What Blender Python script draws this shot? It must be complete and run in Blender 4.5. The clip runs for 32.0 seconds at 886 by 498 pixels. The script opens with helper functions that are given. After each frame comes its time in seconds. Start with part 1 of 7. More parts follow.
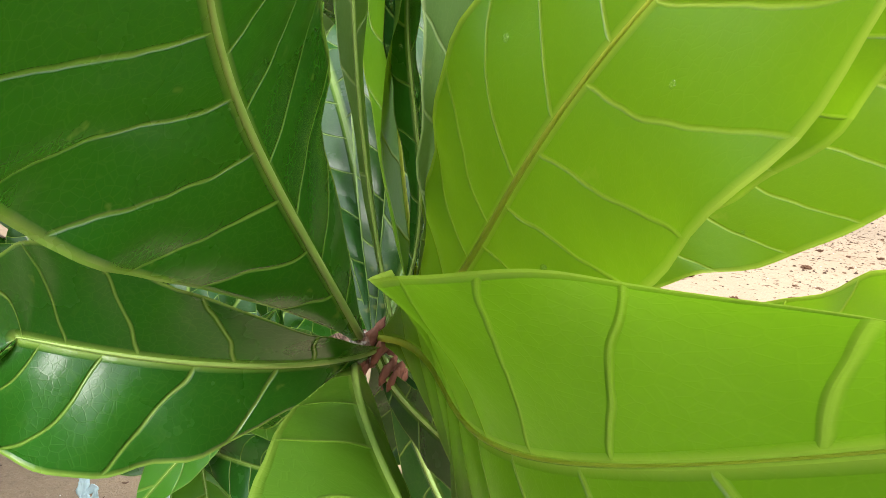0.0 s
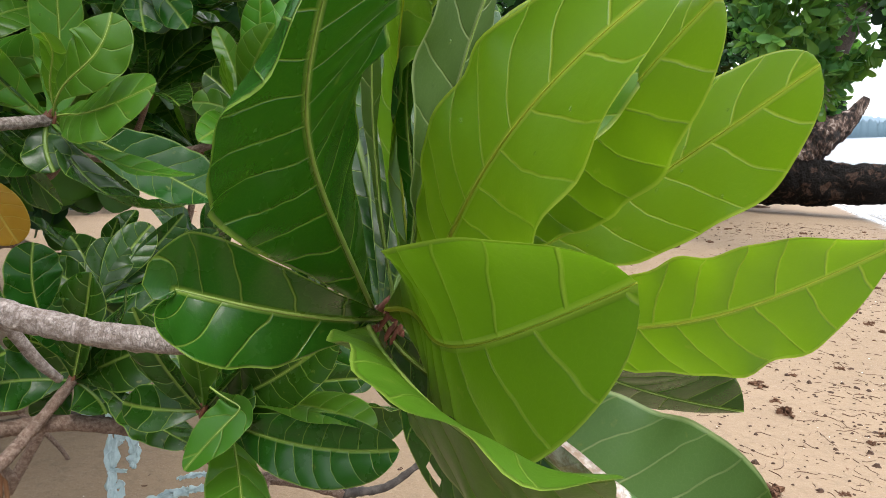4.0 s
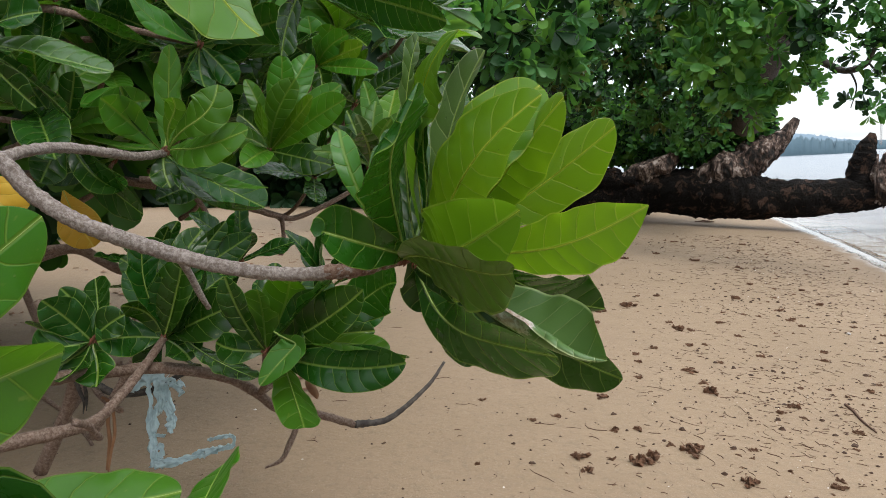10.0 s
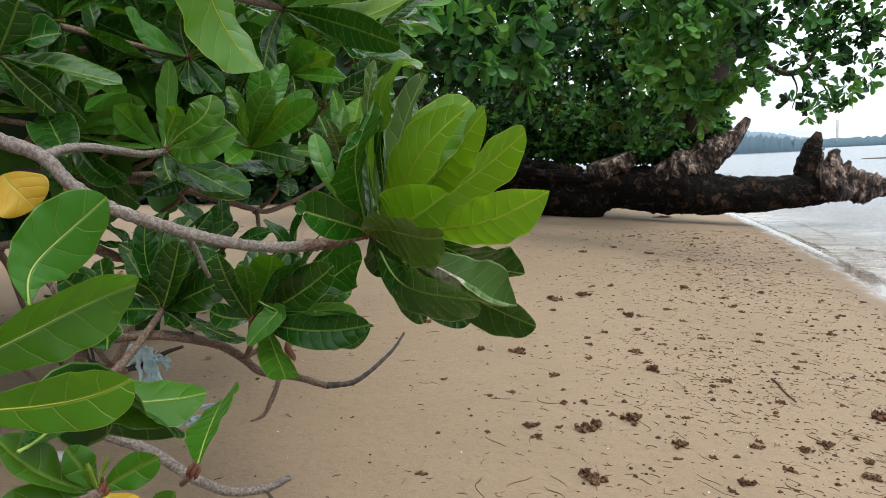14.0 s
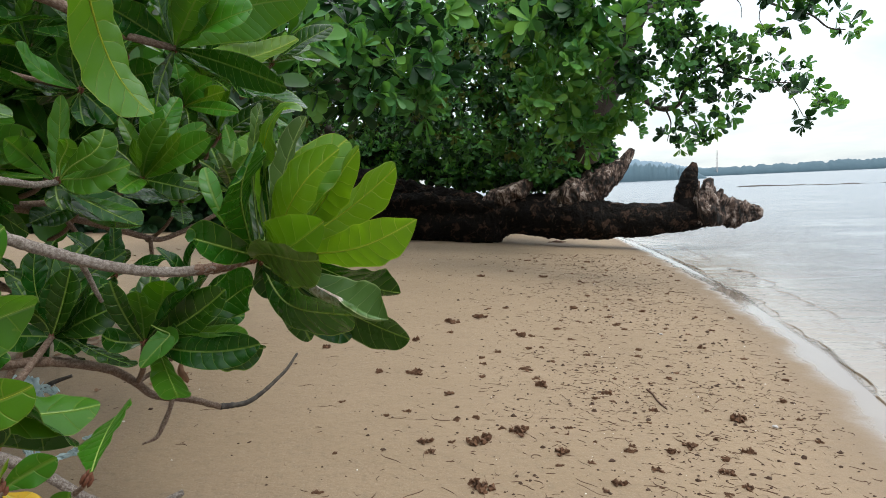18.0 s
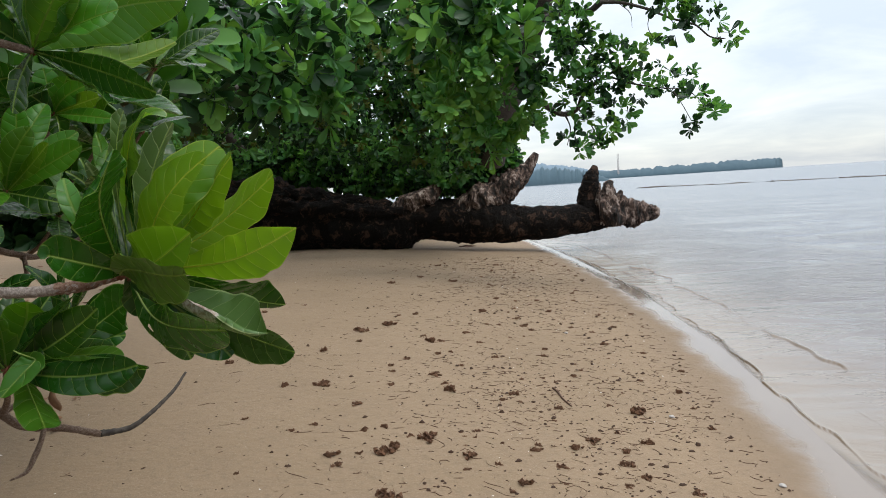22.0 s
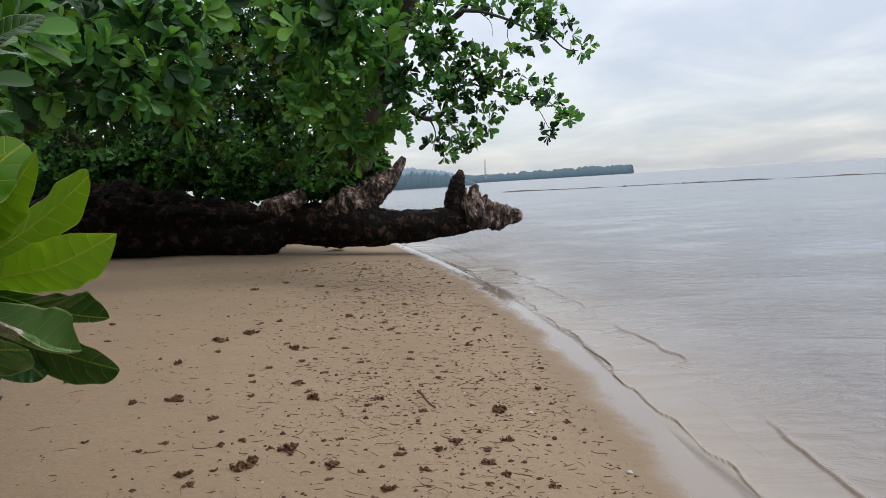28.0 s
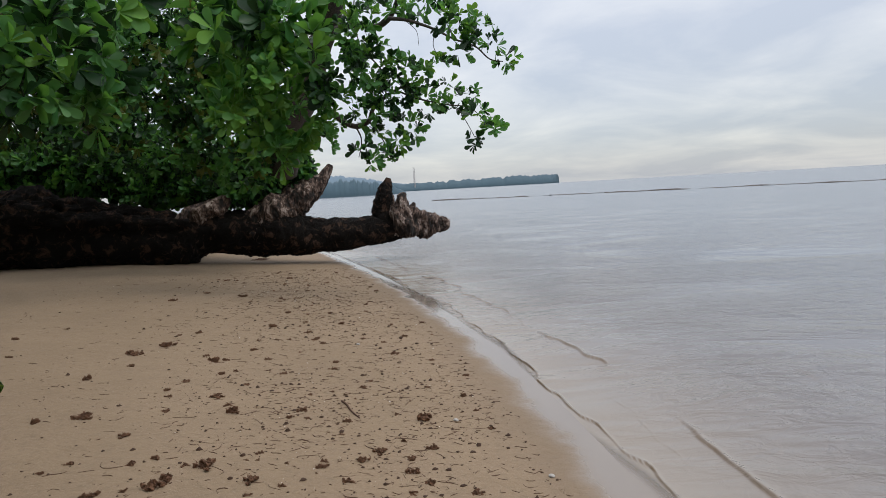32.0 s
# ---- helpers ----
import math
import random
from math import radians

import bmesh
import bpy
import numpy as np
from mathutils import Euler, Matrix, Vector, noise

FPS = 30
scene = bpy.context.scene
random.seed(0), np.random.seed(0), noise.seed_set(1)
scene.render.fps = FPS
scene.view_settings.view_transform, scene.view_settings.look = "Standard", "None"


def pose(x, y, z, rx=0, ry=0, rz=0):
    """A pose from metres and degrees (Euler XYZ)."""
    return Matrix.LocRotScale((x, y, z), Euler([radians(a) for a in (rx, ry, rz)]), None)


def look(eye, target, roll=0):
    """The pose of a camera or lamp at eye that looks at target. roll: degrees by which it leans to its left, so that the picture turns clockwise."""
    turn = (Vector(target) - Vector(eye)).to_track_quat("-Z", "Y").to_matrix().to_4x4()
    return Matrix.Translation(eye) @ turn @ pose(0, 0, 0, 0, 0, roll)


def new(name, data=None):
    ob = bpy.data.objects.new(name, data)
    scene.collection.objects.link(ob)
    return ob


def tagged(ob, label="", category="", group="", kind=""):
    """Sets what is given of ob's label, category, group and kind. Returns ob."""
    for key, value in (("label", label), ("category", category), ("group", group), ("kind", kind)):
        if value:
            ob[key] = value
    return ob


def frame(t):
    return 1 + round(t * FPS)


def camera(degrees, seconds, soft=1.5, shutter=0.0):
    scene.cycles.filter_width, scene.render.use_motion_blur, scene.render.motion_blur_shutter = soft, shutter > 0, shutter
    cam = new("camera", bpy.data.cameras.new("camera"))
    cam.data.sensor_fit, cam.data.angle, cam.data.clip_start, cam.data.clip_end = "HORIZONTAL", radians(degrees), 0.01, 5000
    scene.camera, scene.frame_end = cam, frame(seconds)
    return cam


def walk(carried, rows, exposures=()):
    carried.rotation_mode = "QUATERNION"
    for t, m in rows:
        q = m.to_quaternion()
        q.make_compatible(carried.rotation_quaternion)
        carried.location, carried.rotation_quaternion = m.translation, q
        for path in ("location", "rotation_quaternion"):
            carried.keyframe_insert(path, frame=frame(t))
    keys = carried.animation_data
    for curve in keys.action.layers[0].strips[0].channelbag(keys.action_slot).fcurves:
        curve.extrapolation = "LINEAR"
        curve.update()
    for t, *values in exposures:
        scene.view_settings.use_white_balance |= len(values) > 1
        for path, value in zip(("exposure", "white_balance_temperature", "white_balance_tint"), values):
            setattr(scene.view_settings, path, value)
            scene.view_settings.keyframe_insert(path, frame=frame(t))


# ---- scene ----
EXPO = [(0.0, 2.20, 6500, 8.0), (1.0, 2.27, 6500, 11.0), (2.0, 2.26, 6500, 12.0), (3.0, 1.92, 6500, 14.0), (4.0, 1.5, 6500, 11.5), (7.0, 0.96, 6500, 9.5), (9.0, 0.90, 6480, 9.0), (13.0, 0.87, 6420, 7.5), (16.0, 0.80, 6420, 5.0),
        (19.0, 0.72, 6450, 5.0), (23.0, 0.47, 6500, 9.0), (28.0, 0.24, 6500, 10.5), (32.0, 0.08, 6500, 10.5)]
cam = camera(66.1, 32.0, soft=0.7)
PATH = [
    (0, (0.067, 0.055, 1.337), (0.02, 2.02, 0.965), -2.4),
    (0.5, (0.069, 0.047, 1.337), (0.02, 2.013, 0.972), -2.5),
    (1, (0.071, 0.034, 1.338), (0.026, 2.001, 0.979), -2.6),
    (1.5, (0.073, 0.018, 1.34), (0.026, 1.985, 0.981), -2.5),
    (2, (0.075, -0.001, 1.342), (0.028, 1.968, 0.996), -2.3),
    (2.5, (0.077, -0.025, 1.344), (0.029, 1.948, 1.021), -2.1),
    (3, (0.08, -0.052, 1.345), (0.027, 1.924, 1.042), -1.9),
    (3.5, (0.084, -0.082, 1.347), (0.021, 1.894, 1.044), -2.0),
    (4, (0.086, -0.115, 1.348), (0.022, 1.862, 1.053), -1.8),
    (4.5, (0.086, -0.152, 1.349), (0.024, 1.826, 1.064), -1.8),
    (6.5, (0.081, -0.295, 1.343), (0.07, 1.689, 1.084), -2.0),
    (7, (0.076, -0.331, 1.345), (0.081, 1.654, 1.102), -1.6),
    (7.5, (0.071, -0.37, 1.346), (0.098, 1.617, 1.118), -1.3),
    (8, (0.065, -0.414, 1.346), (0.111, 1.574, 1.135), -1.2),
    (8.5, (0.058, -0.464, 1.344), (0.106, 1.525, 1.134), -1.2),
    (9, (0.051, -0.508, 1.341), (0.091, 1.475, 1.088), -2.2),
    (9.5, (0.046, -0.557, 1.341), (0.102, 1.425, 1.082), -2.5),
    (10, (0.044, -0.609, 1.345), (0.096, 1.376, 1.11), -2.6),
    (10.5, (0.042, -0.645, 1.346), (0.116, 1.338, 1.1), -2.8),
    (11, (0.042, -0.68, 1.348), (0.142, 1.302, 1.1), -2.7),
    (11.5, (0.044, -0.717, 1.35), (0.153, 1.267, 1.121), -2.5),
    (12, (0.046, -0.751, 1.348), (0.168, 1.234, 1.132), -2.6),
    (12.5, (0.048, -0.789, 1.343), (0.164, 1.195, 1.121), -2.8),
    (13, (0.053, -0.83, 1.343), (0.164, 1.155, 1.125), -2.7),
    (13.5, (0.058, -0.868, 1.341), (0.182, 1.114, 1.102), -2.7),
    (15.5, (0.073, -1.022, 1.338), (0.299, 0.949, 1.086), -2.4),
    (16, (0.077, -1.044, 1.342), (0.343, 0.925, 1.115), -2.5),
    (16.5, (0.082, -1.064, 1.345), (0.383, 0.902, 1.136), -2.4),
    (17, (0.086, -1.075, 1.347), (0.43, 0.886, 1.154), -2.4),
    (17.5, (0.092, -1.082, 1.348), (0.477, 0.872, 1.164), -2.4),
    (18, (0.099, -1.082, 1.347), (0.521, 0.865, 1.166), -2.5),
    (18.5, (0.107, -1.085, 1.347), (0.57, 0.853, 1.175), -2.9),
    (19, (0.118, -1.082, 1.347), (0.614, 0.848, 1.173), -3.2),
    (19.5, (0.128, -1.08, 1.346), (0.658, 0.841, 1.175), -3.5),
    (20, (0.137, -1.08, 1.345), (0.694, 0.833, 1.169), -3.6),
    (20.5, (0.144, -1.078, 1.346), (0.733, 0.826, 1.173), -3.7),
    (21, (0.151, -1.08, 1.345), (0.761, 0.817, 1.171), -3.7),
    (21.5, (0.158, -1.075, 1.344), (0.795, 0.813, 1.165), -3.7),
    (22, (0.165, -1.074, 1.342), (0.831, 0.803, 1.166), -3.7),
    (22.5, (0.171, -1.076, 1.341), (0.866, 0.791, 1.163), -3.7),
    (23, (0.176, -1.076, 1.341), (0.896, 0.781, 1.16), -3.7),
    (23.5, (0.18, -1.072, 1.34), (0.925, 0.774, 1.156), -3.7),
    (24, (0.184, -1.071, 1.34), (0.957, 0.764, 1.153), -3.8),
    (24.5, (0.19, -1.072, 1.34), (1.0, 0.748, 1.154), -3.9),
    (25, (0.197, -1.072, 1.341), (1.044, 0.73, 1.158), -3.7),
    (25.5, (0.205, -1.07, 1.34), (1.086, 0.715, 1.152), -3.7),
    (26, (0.21, -1.069, 1.34), (1.12, 0.702, 1.149), -3.6),
    (26.5, (0.214, -1.076, 1.339), (1.15, 0.682, 1.153), -3.6),
    (28.5, (0.234, -1.068, 1.337), (1.264, 0.636, 1.148), -3.5),
    (29, (0.239, -1.075, 1.337), (1.293, 0.615, 1.15), -3.6),
    (29.5, (0.246, -1.069, 1.335), (1.321, 0.607, 1.147), -3.7),
    (30, (0.251, -1.07, 1.334), (1.351, 0.59, 1.146), -3.7),
    (30.5, (0.255, -1.071, 1.334), (1.38, 0.572, 1.148), -3.6),
    (31, (0.26, -1.076, 1.334), (1.405, 0.554, 1.149), -3.5),
    (31.5, (0.262, -1.072, 1.334), (1.428, 0.543, 1.151), -3.3),
    (32, (0.266, -1.072, 1.327), (1.447, 0.533, 1.151), -3.2),
]
walk(cam, [(t, look(eye, target, roll)) for t, eye, target, roll in PATH], EXPO)

# ---- world, sun ----
world = bpy.data.worlds.new("overcast_sky")
scene.world = world
world.use_nodes = True
wt = world.node_tree
wt.nodes.clear()


def wn(kind, **sets):
    n = wt.nodes.new(kind)
    for k, v in sets.items():
        n.inputs[k].default_value = v
    return n


sky = wt.nodes.new("ShaderNodeTexSky")
sky.sky_type, sky.sun_disc = "NISHITA", False
sky.sun_elevation, sky.sun_rotation = radians(52), radians(200)
coord = wn("ShaderNodeTexCoord")
sep = wn("ShaderNodeSeparateXYZ")
wt.links.new(coord.outputs["Generated"], sep.inputs[0])
# cloud deck: the view direction laid on a flat ceiling, so that streaks flatten towards the horizon
up = wn("ShaderNodeMath")
up.operation = "MAXIMUM"
up.inputs[1].default_value = 0.0
wt.links.new(sep.outputs["Z"], up.inputs[0])
flat = wn("ShaderNodeMath")
flat.operation = "ADD"
flat.inputs[1].default_value = 0.16
wt.links.new(up.outputs[0], flat.inputs[0])
div = wn("ShaderNodeVectorMath")
div.operation = "DIVIDE"
comb = wn("ShaderNodeCombineXYZ")
for k in (0, 1, 2):
    wt.links.new(flat.outputs[0], comb.inputs[k])
wt.links.new(coord.outputs["Generated"], div.inputs[0])
wt.links.new(comb.outputs[0], div.inputs[1])
cloud = wn("ShaderNodeTexNoise", Scale=1.15, Detail=7.0, Roughness=0.55, Distortion=0.35)
wt.links.new(div.outputs[0], cloud.inputs["Vector"])
ramp = wt.nodes.new("ShaderNodeValToRGB")
ramp.color_ramp.elements[0].position, ramp.color_ramp.elements[0].color = 0.36, (0.60, 0.64, 0.72, 1)
ramp.color_ramp.elements[1].position, ramp.color_ramp.elements[1].color = 0.68, (0.90, 0.90, 0.90, 1)
wt.links.new(cloud.outputs["Fac"], ramp.inputs["Fac"])
# an overcast sky is about three times as bright overhead as at the horizon
lift = wn("ShaderNodeMapRange")
lift.inputs["From Min"].default_value, lift.inputs["From Max"].default_value = 0.03, 0.95
lift.inputs["To Min"].default_value, lift.inputs["To Max"].default_value = 0.82, 2.35
wt.links.new(up.outputs[0], lift.inputs["Value"])
bright = wn("ShaderNodeVectorMath")
bright.operation = "SCALE"
wt.links.new(ramp.outputs["Color"], bright.inputs[0])
wt.links.new(lift.outputs["Result"], bright.inputs["Scale"])
deck = wn("ShaderNodeBackground", Strength=0.72)
wt.links.new(bright.outputs[0], deck.inputs["Color"])
clear = wn("ShaderNodeBackground", Strength=0.03)
wt.links.new(sky.outputs[0], clear.inputs["Color"])
both = wn("ShaderNodeAddShader")
wt.links.new(deck.outputs[0], both.inputs[0])
wt.links.new(clear.outputs[0], both.inputs[1])
wout = wn("ShaderNodeOutputWorld")
wt.links.new(both.outputs[0], wout.inputs["Surface"])

sun = new("sun", bpy.data.lights.new("sun", "SUN"))
sun.data.energy, sun.data.angle, sun.data.color = 1.1, radians(25), (1.0, 0.96, 0.9)
sun.matrix_world = look((8, -6, 18), (0, 4, 0))


# ---- materials ----
class Mat:
    """A node material with a Principled shader; small wrappers keep the graphs short."""

    def __init__(self, name, rough=0.6, **sets):
        self.m = bpy.data.materials.new(name)
        self.m.use_nodes = True
        self.t = self.m.node_tree
        self.p = self.t.nodes["Principled BSDF"]
        self.out = self.t.nodes["Material Output"]
        self.p.inputs["Roughness"].default_value = rough
        for k, v in sets.items():
            self.p.inputs[k.replace("_", " ")].default_value = v

    def n(self, kind, op=None, **sets):
        node = self.t.nodes.new(kind)
        if op:
            node.operation = op
        for k, v in sets.items():
            node.inputs[k].default_value = v
        return node

    def link(self, a, b):
        self.t.links.new(a, b)

    def val(self, op, a, b=0.0, c=None):
        node = self.n("ShaderNodeMath", op)
        for i, v in enumerate((a, b) if c is None else (a, b, c)):
            if isinstance(v, (int, float)):
                node.inputs[i].default_value = v
            else:
                self.link(v, node.inputs[i])
        return node.outputs[0]

    def noise(self, scale, detail=4.0, rough=0.55, vec=None, distort=0.0):
        node = self.n("ShaderNodeTexNoise", Scale=scale, Detail=detail, Roughness=rough, Distortion=distort)
        self.link(vec or self.place(), node.inputs["Vector"])
        return node.outputs["Fac"]

    def place(self):
        return self.n("ShaderNodeNewGeometry").outputs["Position"]

    def obj(self):
        return self.n("ShaderNodeTexCoord").outputs["Object"]

    def ramp(self, fac, *stops):
        node = self.n("ShaderNodeValToRGB")
        els = node.color_ramp.elements
        for i, (pos, col) in enumerate(stops):
            e = els[i] if i < 2 else els.new(pos)
            e.position, e.color = pos, (*col, 1) if len(col) == 3 else col
        self.link(fac, node.inputs["Fac"])
        return node.outputs["Color"]

    def mix(self, fac, a, b, how="MIX"):
        node = self.n("ShaderNodeMix")
        node.data_type, node.blend_type = "RGBA", how
        for v, i in ((fac, 0), (a, 6), (b, 7)):
            if isinstance(v, (int, float)):
                node.inputs[i].default_value = v
            elif isinstance(v, tuple):
                node.inputs[i].default_value = (*v, 1)
            else:
                self.link(v, node.inputs[i])
        return node.outputs[2]

    def bump(self, height, strength=0.4, dist=0.01):
        node = self.n("ShaderNodeBump", Strength=strength, Distance=dist)
        self.link(height, node.inputs["Height"])
        self.link(node.outputs[0], self.p.inputs["Normal"])
        return node

    def color(self, c):
        self.link(c, self.p.inputs["Base Color"])


def leaf_material(name, dark, light, vein, glow, through_part, rough=0.34, gloss=0.30):
    """A leathery leaf: mottled blade, pale branching veins drawn from its own length and width, light shining through."""
    m = Mat(name, rough)
    uv = m.n("ShaderNodeUVMap")
    uv.uv_map = "blade"
    xyz = m.n("ShaderNodeSeparateXYZ")
    m.link(uv.outputs[0], xyz.inputs[0])
    s, d = xyz.outputs["X"], m.val("ABSOLUTE", xyz.outputs["Y"])
    info = m.n("ShaderNodeObjectInfo").outputs["Random"]
    # side veins leave the midrib at intervals and bow towards the tip
    wob = m.noise(22, 2, vec=uv.outputs[0])
    run = m.val("SUBTRACT", s, m.val("MULTIPLY", m.val("POWER", d, 1.25), 1.25))
    run = m.val("ADD", run, m.val("MULTIPLY", wob, 0.012))
    run = m.val("ADD", run, m.val("MULTIPLY", m.val("SIGN", xyz.outputs["Y"]), 0.0065))
    run = m.val("DIVIDE", m.val("ADD", run, info), 0.031)
    off = m.val("ABSOLUTE", m.val("SUBTRACT", m.val("FRACT", run), 0.5))
    side = m.n("ShaderNodeMapRange", **{"From Min": 0.010, "From Max": 0.040, "To Min": 1.0, "To Max": 0.0})
    side.interpolation_type = "SMOOTHSTEP"
    m.link(off, side.inputs["Value"])
    fade = m.n("ShaderNodeMapRange", **{"From Min": 0.012, "From Max": 0.075, "To Min": 1.0, "To Max": 0.45})
    m.link(d, fade.inputs["Value"])
    side_v = m.val("MULTIPLY", side.outputs[0], fade.outputs[0])
    net = m.n("ShaderNodeTexVoronoi", Scale=300.0)
    net.feature = "DISTANCE_TO_EDGE"
    m.link(uv.outputs[0], net.inputs["Vector"])
    mid = m.n("ShaderNodeMapRange", **{"From Min": 0.0012, "From Max": 0.0035, "To Min": 1.0, "To Max": 0.0})
    m.link(d, mid.inputs["Value"])
    edge = m.n("ShaderNodeAttribute")
    edge.attribute_name = "margin"
    rim = m.n("ShaderNodeMapRange", **{"From Min": 0.945, "From Max": 0.98})
    m.link(edge.outputs["Fac"], rim.inputs["Value"])
    veins = m.val("MAXIMUM", m.val("MULTIPLY", side_v, 0.85), m.val("MAXIMUM", mid.outputs[0], m.val("MULTIPLY", rim.outputs[0], 0.9)))
    blotch = m.noise(14, 5, vec=m.place())
    base = m.mix(m.val("MULTIPLY", blotch, 1.0), dark, light)
    vary = m.n("ShaderNodeHueSaturation")
    m.link(m.val("ADD", 0.485, m.val("MULTIPLY", info, 0.03)), vary.inputs["Hue"])
    m.link(m.val("ADD", 0.8, m.val("MULTIPLY", info, 0.4)), vary.inputs["Value"])
    m.link(base, vary.inputs["Color"])
    spots = m.ramp(m.noise(60, 3, vec=uv.outputs[0]), (0.67, (0, 0, 0)), (0.73, (1, 1, 1)))
    col = m.mix(m.val("MULTIPLY", spots, 0.35), vary.outputs[0], (0.22, 0.22, 0.05))
    lace = m.ramp(net.outputs["Distance"], (0.0, (1, 1, 1)), (0.07, (0, 0, 0)))
    col = m.mix(m.val("MULTIPLY", lace, 0.05), col, vein)
    col = m.mix(m.val("MULTIPLY", m.ramp(m.noise(7, 3, vec=uv.outputs[0]), (0.42, (0, 0, 0)), (0.75, (1, 1, 1))), 0.13), col, tuple(1.7 * v for v in light))
    col = m.mix(m.val("MULTIPLY", veins, 0.72), col, vein)
    wa = m.n("ShaderNodeAttribute")
    wa.attribute_name = "withered"
    dead = m.ramp(m.val("ADD", wa.outputs["Fac"], m.val("MULTIPLY", m.val("SUBTRACT", m.noise(45, 5, 0.7, vec=uv.outputs[0]), 0.5), 1.0)), (0.46, (0, 0, 0)), (0.56, (1, 1, 1)))
    col = m.mix(dead, col, m.mix(m.ramp(m.noise(90, 5, 0.7, vec=uv.outputs[0]), (0.4, (0, 0, 0)), (0.6, (1, 1, 1))), (0.30, 0.20, 0.15), (0.62, 0.56, 0.52)))
    m.color(col)
    h = m.val("ADD", m.val("MULTIPLY", veins, -0.35), m.val("MULTIPLY", m.noise(9, 3, vec=uv.outputs[0]), 0.6))
    h = m.val("ADD", h, m.val("MULTIPLY", m.val("MINIMUM", net.outputs["Distance"], 0.08), 0.09))
    # the blade swells a little between two side veins
    dome = m.val("SUBTRACT", 1.0, m.val("POWER", m.val("SUBTRACT", 1.0, m.val("MULTIPLY", off, 2.0)), 2.0))
    h = m.val("ADD", h, m.val("MULTIPLY", m.val("MULTIPLY", dome, m.val("ADD", 0.3, blotch)), 0.55))
    bump = m.bump(h, 0.8, 0.0036)
    m.link(m.val("ADD", rough - 0.10, m.val("MULTIPLY", blotch, 0.16)), m.p.inputs["Roughness"])
    m.p.inputs["Specular IOR Level"].default_value = gloss
    tr = m.n("ShaderNodeBsdfTranslucent")
    m.link(m.mix(m.val("MULTIPLY", veins, 0.35), m.mix(blotch, glow, tuple(0.75 * g for g in glow)), (0.35, 0.42, 0.06)), tr.inputs["Color"])
    m.link(bump.outputs[0], tr.inputs["Normal"])
    mixs = m.n("ShaderNodeMixShader")
    mixs.inputs[0].default_value = through_part
    m.link(m.p.outputs[0], mixs.inputs[1])
    m.link(tr.outputs[0], mixs.inputs[2])
    m.link(mixs.outputs[0], m.out.inputs["Surface"])
    return m.m


LEAF = {
    # darkest green, lowered so that it carries shade between the leaves
    "d": leaf_material("leaf_darkest", (0.006, 0.028, 0.003), (0.014, 0.058, 0.006), (0.15, 0.23, 0.04), (0.05, 0.21, 0.004), 0.10, 0.29, 0.24),
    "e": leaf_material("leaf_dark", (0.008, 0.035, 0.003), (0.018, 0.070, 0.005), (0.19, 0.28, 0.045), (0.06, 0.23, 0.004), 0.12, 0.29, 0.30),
    "k": leaf_material("leaf_thick", (0.028, 0.090, 0.005), (0.056, 0.150, 0.009), (0.15, 0.22, 0.03), (0.11, 0.28, 0.004), 0.04, 0.36, 0.22),
    "m": leaf_material("leaf_mature", (0.021, 0.080, 0.006), (0.044, 0.135, 0.010), (0.13, 0.21, 0.03), (0.14, 0.36, 0.006), 0.25, 0.36, 0.26),
    # sheen comes from gloss and from a bluer, paler colour
    "g": leaf_material("leaf_sheen_tint", (0.028, 0.090, 0.018), (0.055, 0.145, 0.030), (0.20, 0.29, 0.08), (0.15, 0.36, 0.012), 0.20, 0.30, 0.42),
    "y": leaf_material("leaf_young", (0.050, 0.140, 0.007), (0.088, 0.195, 0.011), (0.34, 0.40, 0.05), (0.230, 0.41, 0.008), 0.48, 0.42),
    "n": leaf_material("leaf_fresh", (0.038, 0.106, 0.006), (0.068, 0.158, 0.009), (0.22, 0.29, 0.04), (0.185, 0.38, 0.008), 0.34, 0.40),
    "o": leaf_material("leaf_yellowed", (0.40, 0.23, 0.02), (0.55, 0.34, 0.03), (0.60, 0.44, 0.08), (0.60, 0.36, 0.02), 0.30, 0.5),
    # the sky's sheen on the blade is put into this pale greyish colour
    "w": leaf_material("leaf_pale_sheen", (0.055, 0.108, 0.030), (0.085, 0.150, 0.045), (0.36, 0.42, 0.20), (0.18, 0.34, 0.03), 0.12, 0.40, 0.35),
}

RIB = Mat("midrib_pale", 0.42)
RIB.color(RIB.mix(RIB.noise(60), (0.17, 0.27, 0.045), (0.28, 0.36, 0.08)))
RIB_YOUNG = Mat("midrib_yellow", 0.42)
RIB_YOUNG.color(RIB_YOUNG.mix(RIB_YOUNG.noise(60), (0.38, 0.44, 0.03), (0.48, 0.52, 0.06)))
_rt = RIB_YOUNG.n("ShaderNodeBsdfTranslucent")
_rt.inputs["Color"].default_value = (0.48, 0.52, 0.04, 1)
_rm = RIB_YOUNG.n("ShaderNodeMixShader")
_rm.inputs[0].default_value = 0.4
RIB_YOUNG.link(RIB_YOUNG.p.outputs[0], _rm.inputs[1])
RIB_YOUNG.link(_rt.outputs[0], _rm.inputs[2])
RIB_YOUNG.link(_rm.outputs[0], RIB_YOUNG.out.inputs["Surface"])
RIB_DARK = Mat("midrib_green", 0.42)
RIB_DARK.color(RIB_DARK.mix(RIB_DARK.noise(60), (0.07, 0.14, 0.018), (0.14, 0.22, 0.04)))


